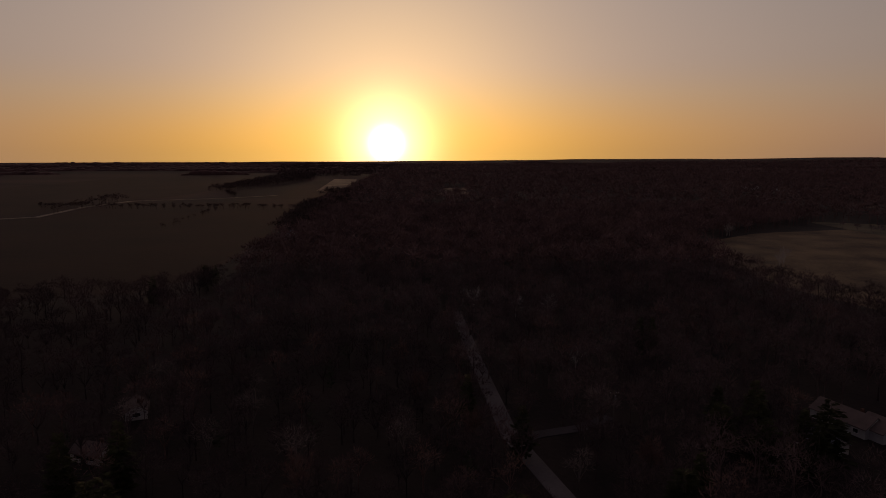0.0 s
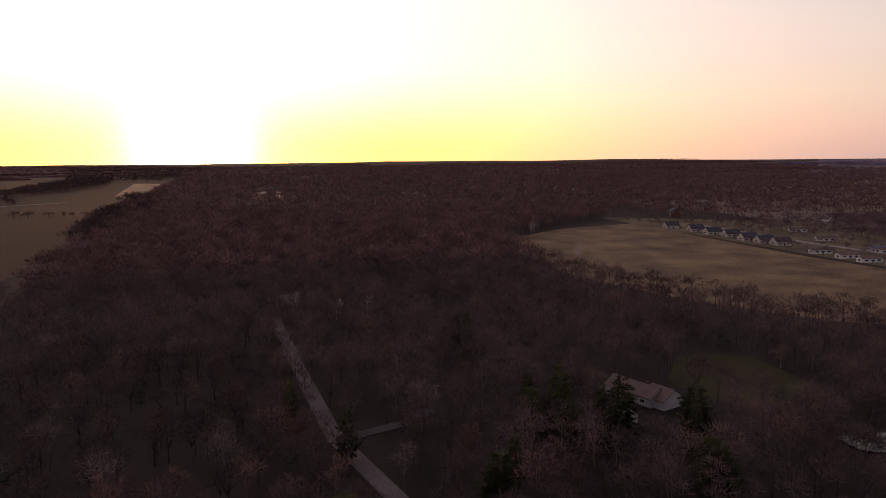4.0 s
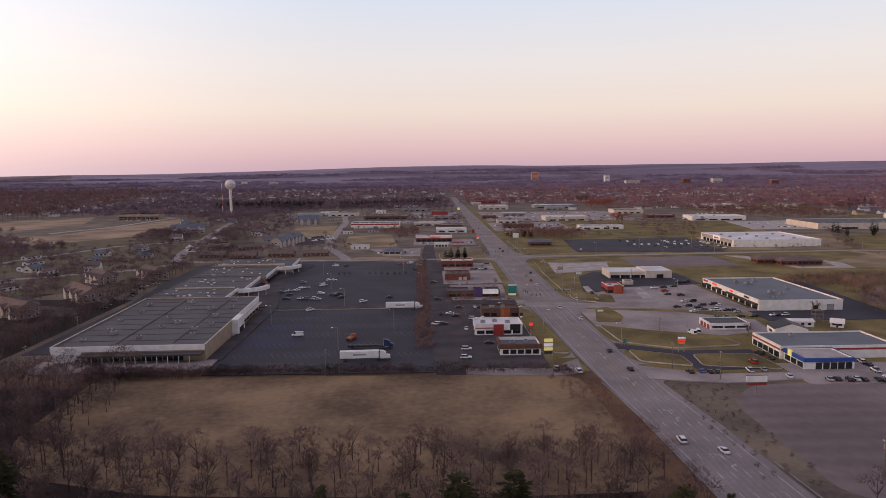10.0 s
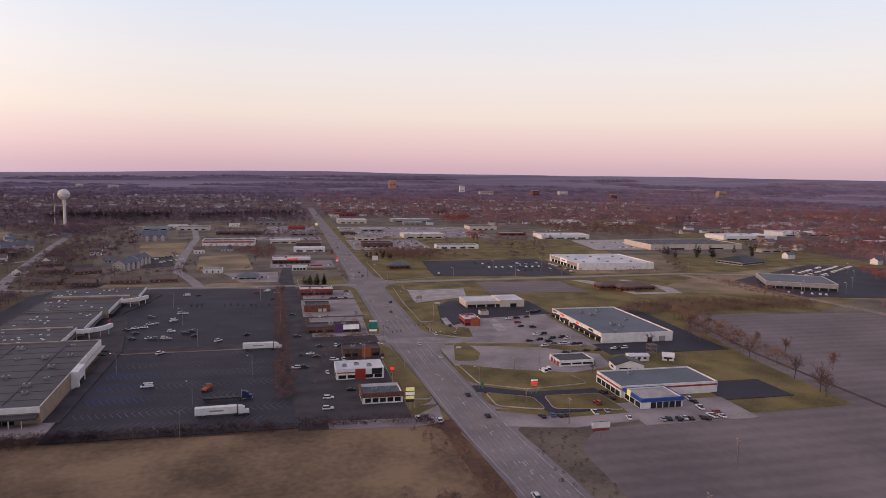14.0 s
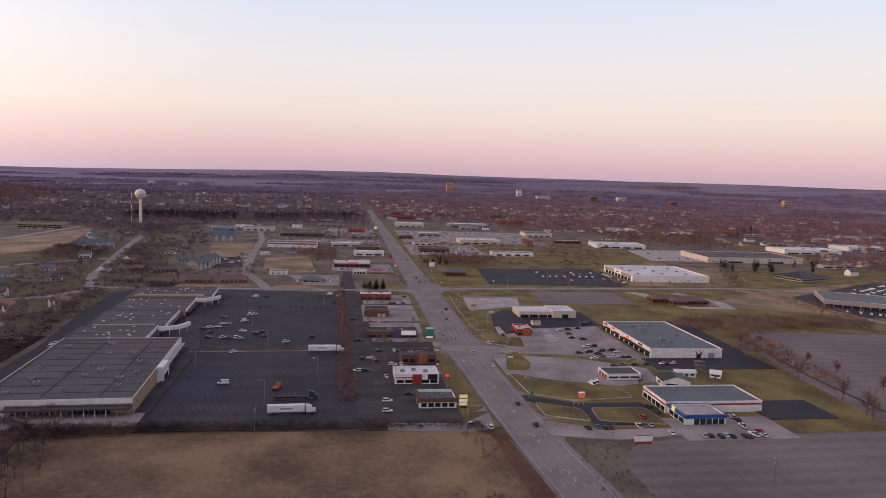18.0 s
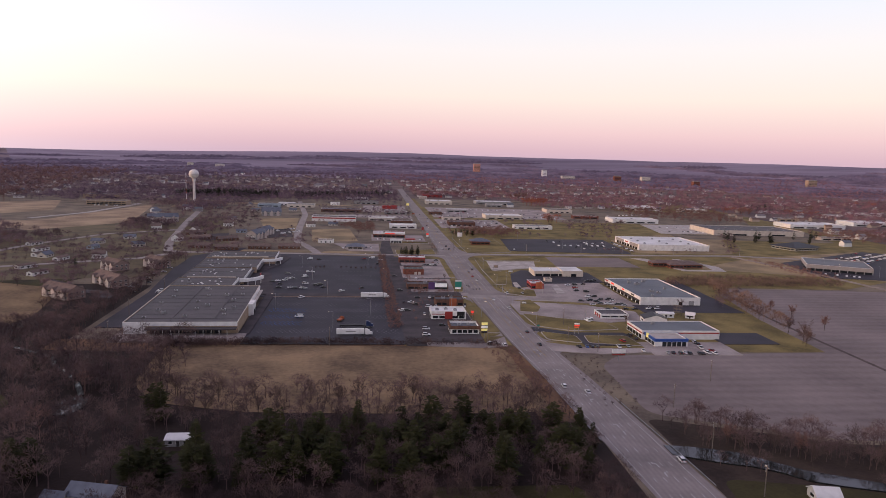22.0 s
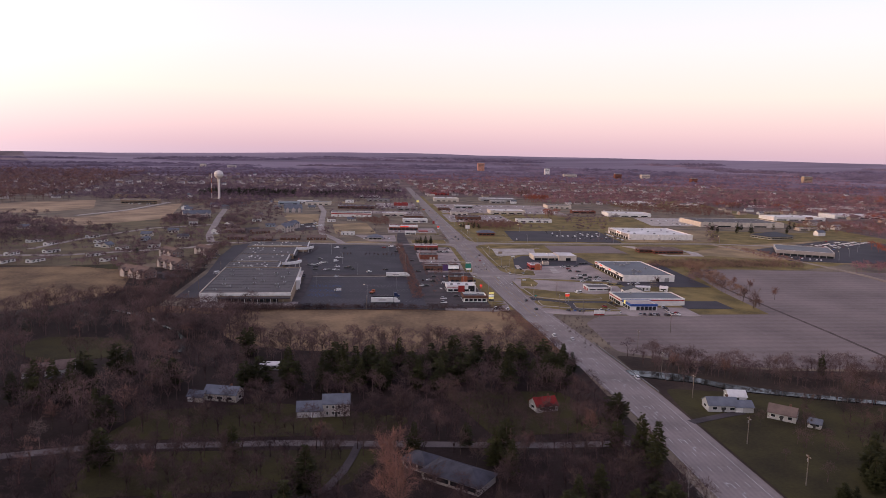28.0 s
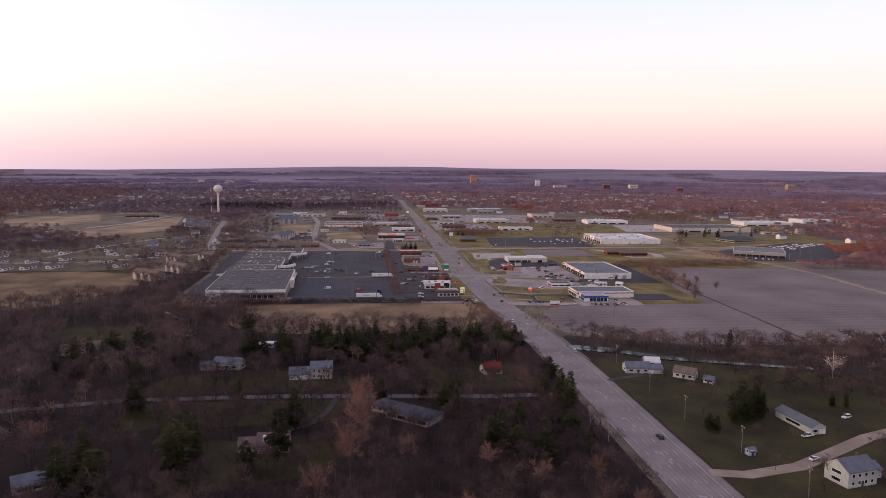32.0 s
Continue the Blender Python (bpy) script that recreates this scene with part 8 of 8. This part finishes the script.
# ---------------------------------------------------------------- low buildings and lots farther along the highway
for x0, x1, y0, y1, hh, wl, rf, lab in (
        (-212, -172, 1178, 1200, 5, PALEBLUE, BLUEROOF, "pale blue office with a blue grey roof"), (-180, -150, 1222, 1240, 4.5, WHITE, WHITEROOF, "white flat-roofed office on tan grass"),
        (-84, -66, 1248, 1262, 5, WHITE, WHITEROOF, "small white block building"), (-92, -24, 1100, 1124, 5, BROWNBRICK, GREYSHINGLE, "long low hall with a grey roof"),
        (126, 262, 1700, 1722, 7, BROWNBRICK, SHINGLE, "long brown brick school building"), (108, 126, 1504, 1520, 5, CREAM, WHITEROOF, "pale shop beside the highway"),
        (350, 396, 1072, 1086, 4.5, BRICK, WHITEROOF, "low red shop with a white roof"), (1040, 1100, 1276, 1300, 6, WHITE, WHITEROOF, "white warehouse far off"),
        (1110, 1170, 1280, 1302, 6, GREY, BLUEROOF, "grey warehouse far off"), (840, 880, 1306, 1318, 4, WHITE, WHITEROOF, "row of white sheds far off"),
        (920, 956, 1204, 1222, 7, WHITE, GREYSHINGLE, "large white building with a grey roof"), (640, 690, 812, 826, 4, CREAM, GREYSHINGLE, "low beige hall with a grey roof"),
        (-68, -50, 690, 700, 3.6, WHITE, SHINGLE, "small white shop by the side street"), (232, 266, 1300, 1316, 5, GREY, WHITEROOF, "grey shop with a pale roof"),
        (96, 118, 1090, 1106, 5, BROWNBRICK, FLATROOF, "brown brick shop beside the highway"), (134, 172, 1150, 1172, 5, GREY, WHITEROOF, "grey shop with a pale roof"),
        (110, 140, 1000, 1016, 4.5, CREAM, FLATROOF, "pale shop beside the highway"), (20, 58, 860, 880, 5, WHITE, WHITEROOF, "white shop with a pale roof"), (24, 56, 920, 940, 5, BROWNBRICK, FLATROOF, "brown brick shop with a flat roof"),
        (-10, 30, 960, 980, 5, CREAM, WHITEROOF, "pale shop with a white roof"), (18, 56, 1080, 1100, 5, GREY, FLATROOF, "grey shop beside the highway"), (-60, -10, 1400, 1420, 5, WHITE, WHITEROOF, "white shop far along the highway"),
        (640, 700, 1270, 1290, 6, CREAM, WHITEROOF, "pale hall far off"), (1180, 1260, 1020, 1050, 6, WHITE, WHITEROOF, "white warehouse far off"), (760, 800, 1110, 1130, 5, TAN, SHINGLE, "low tan hall with a brown roof")):
    o = shop("store", lab, "store", (x0, x1, y0, y1), hh, wl, rf, 0.5, WHITE if hh > 4.6 else None, "stores along the far highway")
    windows(o, "s", (x0, x1, y0, y1), 3, 0.8, 2.6, margin=3, gap=4)
for x, y, t in ((409, 1306, 0), (432, 1312, 0), (456, 1316, 10), (486, 1322, 0), (510, 1318, 0), (552, 1279, 0), (576, 1284, 10), (600, 1290, 0), (284, 1306, 0), (675, 1300, 0), (704, 687, 20), (631, 748, 10),
                (-336, 993, 20), (-315, 1090, 10), (-350, 1030, 80), (-290, 1060, 0), (-270, 1120, 10), (1148, 1220, 0), (1200, 1240, 10), (1260, 1230, 0)):
    again(_rng.choice(("far_white", "far_grey", "far_white", "far_brown")), x, y, t)


def far_cars(material, seed, rows):
    """Parked cars too far off to pick apart: low hulls with a cabin."""
    rng = random.Random(seed)
    bm = bmesh.new()
    for x0, y0, x1, y1, n in rows:
        for k in range(n):
            f = (k + rng.uniform(0.2, 0.8)) / n
            if rng.random() < 0.3:
                continue
            x, y = x0 + (x1 - x0) * f, y0 + (y1 - y0) * f
            z = top(x, y)
            a = math.atan2(y1 - y0, x1 - x0) + 1.57
            for u, v, q0, q1 in ((2.2, 0.9, 0.25, 0.85), (1.2, 0.78, 0.85, 1.4)):
                c, s = math.cos(a), math.sin(a)
                ring = [[bm.verts.new((x + du * c - dv * s, y + du * s + dv * c, z + q)) for du, dv in ((-u * w, -v), (u * w, -v), (u * w, v), (-u * w, v))] for q, w in ((q0, 1.0), (q1, 0.86))]
                for i in range(4):
                    bm.faces.new((ring[0][i], ring[0][(i + 1) % 4], ring[1][(i + 1) % 4], ring[1][i]))
                bm.faces.new(ring[1])
    tagged(link("far_cars", mesh_of(bm, "far_cars", material)), "rows of small parked cars on far lots", "cars", kind="stuff")


CAR_ROWS = ((505, 600, 610, 668, 14), (525, 600, 630, 668, 14), (545, 600, 650, 668, 12), (460, 560, 500, 530, 8), (440, 520, 470, 500, 6), (210, 700, 290, 702, 10), (210, 730, 290, 732, 8), (300, 660, 300, 740, 8),
            (100, 900, 195, 902, 12), (100, 950, 195, 952, 10), (110, 1060, 320, 1062, 18), (110, 1120, 320, 1122, 16), (110, 1200, 320, 1202, 16), (-50, 1020, 58, 1022, 12), (-15, 1150, 55, 1152, 8), (-15, 1230, 55, 1232, 8),
            (-120, 770, -100, 800, 8), (-135, 790, -110, 830, 8), (440, 880, 560, 882, 12), (450, 940, 570, 942, 10), (-4, 730, 58, 732, 6), (-40, 650, -4, 652, 5), (430, 1130, 520, 1180, 8), (-480, 1130, -440, 1132, 8))
far_cars(paint("far_white_cars", (0.7, 0.7, 0.7), 0.35), 71, CAR_ROWS)
far_cars(paint("far_dark_cars", (0.05, 0.05, 0.06), 0.35, by_island=0.3), 72, [(a + 1.5, b + 5, c + 1.5, d + 5, n) for a, b, c, d, n in CAR_ROWS])

# ---------------------------------------------------------------- single trees near the flight
def bare_tree(seed, h, twig=TWIG, bark=BARK, name="bare_tree", label="bare leafless tree with fine brown twigs", twigs=1500, spread=0.95, group="bare trees"):
    V, F, TV, TF = wood_arrays(seed, h, 9, 7, twigs, h * 0.0019, sides=6, spread=spread, twig_l=0.13)
    ob = empty(name, None, label, "tree", group)
    link("trunk", tri_mesh("trunk", V, F, bark), ob)
    link("crown", tri_mesh("crown", TV, TF, twig), ob)
    return ob


def pine(seed, h, w, form=0.7, group="conifers"):
    TV, TF = pine_arrays(seed, h, w, 26, 13, 0.5, form, 5)
    ob = empty("pine_tree", None, "dark green conifer with ragged drooping boughs", "tree", group)
    bm = bmesh.new()
    tube(bm, (0, 0, -0.3), (0, 0, h * 0.95), h * 0.016, 0.03, 7)
    part("trunk", bm, BARK, ob)
    link("crown", tri_mesh("crown", TV, TF, NEEDLE), ob)
    return ob


def place(protos, rows, seed):
    rng = random.Random(seed)
    used = set()
    for x, y, s in rows:
        k = rng.randrange(len(protos))
        m = pose(x, y, top(x, y), 0, 0, rng.uniform(0, 360)) @ Matrix.Scale(s, 4)
        if k not in used:
            used.add(k)
            protos[k].matrix_world = m
        else:
            src = protos[k]
            keep = tuple(src.scale)
            src.scale = (1, 1, 1)
            copy_thing(src, m)
            src.scale = keep
    for k, ob in enumerate(protos):
        if k not in used:
            for o in (*ob.children_recursive, ob):
                bpy.data.objects.remove(o)


def strewn(poly, spacing, seed, lo, hi, thin=0.0):
    xy, rng = spots(poly, spacing, seed, True, thin)
    return [(float(x), float(y), float(rng.uniform(lo, hi))) for x, y in xy]


BARE = [bare_tree(200 + i, 11.0) for i in range(6)]
rows = [(-73, 176, 1.25), (-60, 183, 0.8), (-92, 184, 1.1), (-34, 178, 0.9), (-14, 172, 1.1), (10, 177, 1.0), (30, 172, 0.8), (51, 177, 1.15), (62, 172, 1.1), (-48, 170, 0.9), (-104, 190, 1.0),
        (150, 46, 0.8), (134, 52, 0.7), (166, 70, 0.9), (146, -58, 0.9), (160, -70, 0.8), (-96, 30, 0.9), (-70, 52, 0.8), (-104, 34, 0.8), (56, 472, 0.45), (262, 330, 1.0), (258, 290, 1.2),
        (254, 268, 1.3), (252, 262, 1.1), (270, 400, 1.0), (222, 368, 0.7), (160, 316, 0.6), (266, 350, 0.8), (176, 40, 0.9), (190, 76, 1.0), (210, 84, 1.0)]
rows += strewn([(-130, -130), (-130, 95), (76, 95), (80, -130)], 15, 301, 0.7, 1.25, 0.3)
rows += strewn([(-104, 95), (70, 95), (70, 180), (-104, 185)], 17, 302, 0.8, 1.1, 0.3)
rows += strewn([(118, 112), (220, 84), (300, 76), (300, 112), (180, 126), (118, 150)], 14, 303, 0.7, 1.1, 0.2)
rows += [(x, 511.5 + 0.6 * math.sin(x), 0.36) for x in (-57, -53, -49.5, -34, -30, -25.5, -21, -16, -12, -7.5, -3)]
place(BARE, rows, 41)
RUSTY = [bare_tree(220 + i, 12.0, TWIG_RED, name="rusty_tree", label="tall tree with dense rust-coloured twigs", twigs=3000, spread=0.55, group="rusty trees") for i in range(3)]
place(RUSTY, [(-21, 4, 1.7), (-19, -22, 2.0), (-24, -48, 1.7), (-34, -70, 1.3), (-4, -40, 1.0), (24, -50, 1.1), (40, -64, 1.0), (60, -60, 1.0), (-46, 38, 0.8), (-100, 12, 0.9),
              (30, 28, 0.8), (58, 40, 1.0), (300, 88, 1.1), (330, 110, 1.2), (350, 96, 1.1), (128, 124, 0.8), (150, 112, 0.9), (-150, 60, 1.0), (-170, 20, 1.0), (-140, -20, 1.1), (-200, 5, 1.0),
              (-226, 40, 1.0), (-240, 0, 0.9), (66, -84, 0.9), (12, -84, 1.0), (275, 955, 1.3), (279, 950, 1.2), (736, 1206, 1.5), (745, 1212, 1.4), (752, 1200, 1.4), (946, 1300, 1.6), (960, 1310, 1.5), (337, 1502, 1.7), (346, 1508, 1.6), (358, 1510, 1.7), (370, 1530, 1.6), (330, 1520, 1.4), (-393, 657, 1.0), (286, 356, 0.7), (288, 333, 0.8), (290, 300, 0.8)], 42)
PINES = [pine(240 + i, 16.5 - 2.5 * (i % 2), 3.6 + 0.6 * (i % 3) + 1.0 * (i % 2), (0.8, 0.45)[i % 2]) for i in range(7)]
rows = [(71, 10, 1.25), (66, 0, 0.9), (64, 30, 0.9), (73, 56, 1.0), (60, -16, 0.8), (44, -10, 0.9), (52, -20, 0.8), (36, -14, 0.8), (68, -30, 0.7), (-84, -43, 1.6), (-80, -34, 1.3), (-112, -48, 1.4), (-106, -56, 1.3),
        (-118, -54, 1.2), (-167, 84, 1.0), (-160, 102, 0.9), (-172, 95, 1.1), (-155, 90, 1.0), (-178, 88, 0.9), (-163, 92, 1.15), (-150, 100, 0.9), (-249, 89, 1.0), (-256, 96, 0.9), (-346, -128, 1.0), (-395, -116, 1.0),
        (-400, -112, 0.8), (146, -4, 0.9), (150, 0, 0.95), (156, 6, 0.9), (144, 2, 0.9), (154, -2, 0.85), (140, -6, 0.75), (152, 10, 0.9), (125, -12, 0.5), (127, -15, 0.45), (30, 607, 0.6), (36, 608, 0.65), (42, 607, 0.65), (16, 20, 0.9), (20, 10, 0.9), (22, 30, 1.0),
        (-62, 100, 0.9), (-118, 108, 1.0), (-126, 112, 0.9), (-140, 118, 0.9), (200, 110, 0.8), (196, 10, 0.5), (200, 6, 0.5), (480, 762, 0.7), (510, 762, 0.8), (533, 763, 0.8), (590, 764, 0.8), (106, 796, 0.5), (113, 793, 0.5), (120, 790, 0.5), (128, 788, 0.5), (-12, 30, 0.8), (8, 36, 0.7), (-86, -29, 1.2), (-119, 24, 1.1), (30, -25, 1.0), (47, -40, 1.0), (63, -21, 1.0), (-164, 32, 0.9), (-76, 28, 0.9), (-48, 1, 1.1), (-51, -29, 1.3), (70, 22, 1.1), (38, -32, 0.9),
         (-78, 101, 1.2), (-91, 156, 1.0), (-148, 124, 1.2), (-95, 160, 1.0), (-156, 106, 1.3), (-84, 98, 1.1), (124, -14, 0.5), (-30, 112, 1.1), (-20, 106, 1.0), (-66, 108, 1.2), (-140, -70, 1.2), (-150, -62, 1.1), (-60, -44, 1.0), (-130, 60, 1.0), (-136, 66, 0.9), (-190, 20, 0.9)]
rows += strewn([(-66, 98), (76, 96), (76, 142), (40, 148), (-20, 138), (-66, 122)], 9.0, 304, 0.7, 1.15, 0.25)
place(PINES, rows, 43)
PALE = [bare_tree(260 + i, 13.0, PALE_BARK, PALE_BARK, "sycamore_tree", "pale white-barked sycamore with bare limbs", 700, 0.9, "sycamores") for i in range(2)]
place(PALE, [(-327, 33, 1.0), (-318, 52, 0.9), (-312, 66, 0.9), (-330, 70, 0.8), (226, 52, 1.1), (-632, 294, 1.0), (-634, 296, 0.95), (-632, 297, 0.8), (-470, 262, 0.9), (-452, 250, 0.9), (-236, 62, 0.7), (76, -5, 0.7), (77, -14, 0.7), (78, -22, 0.6)], 44)
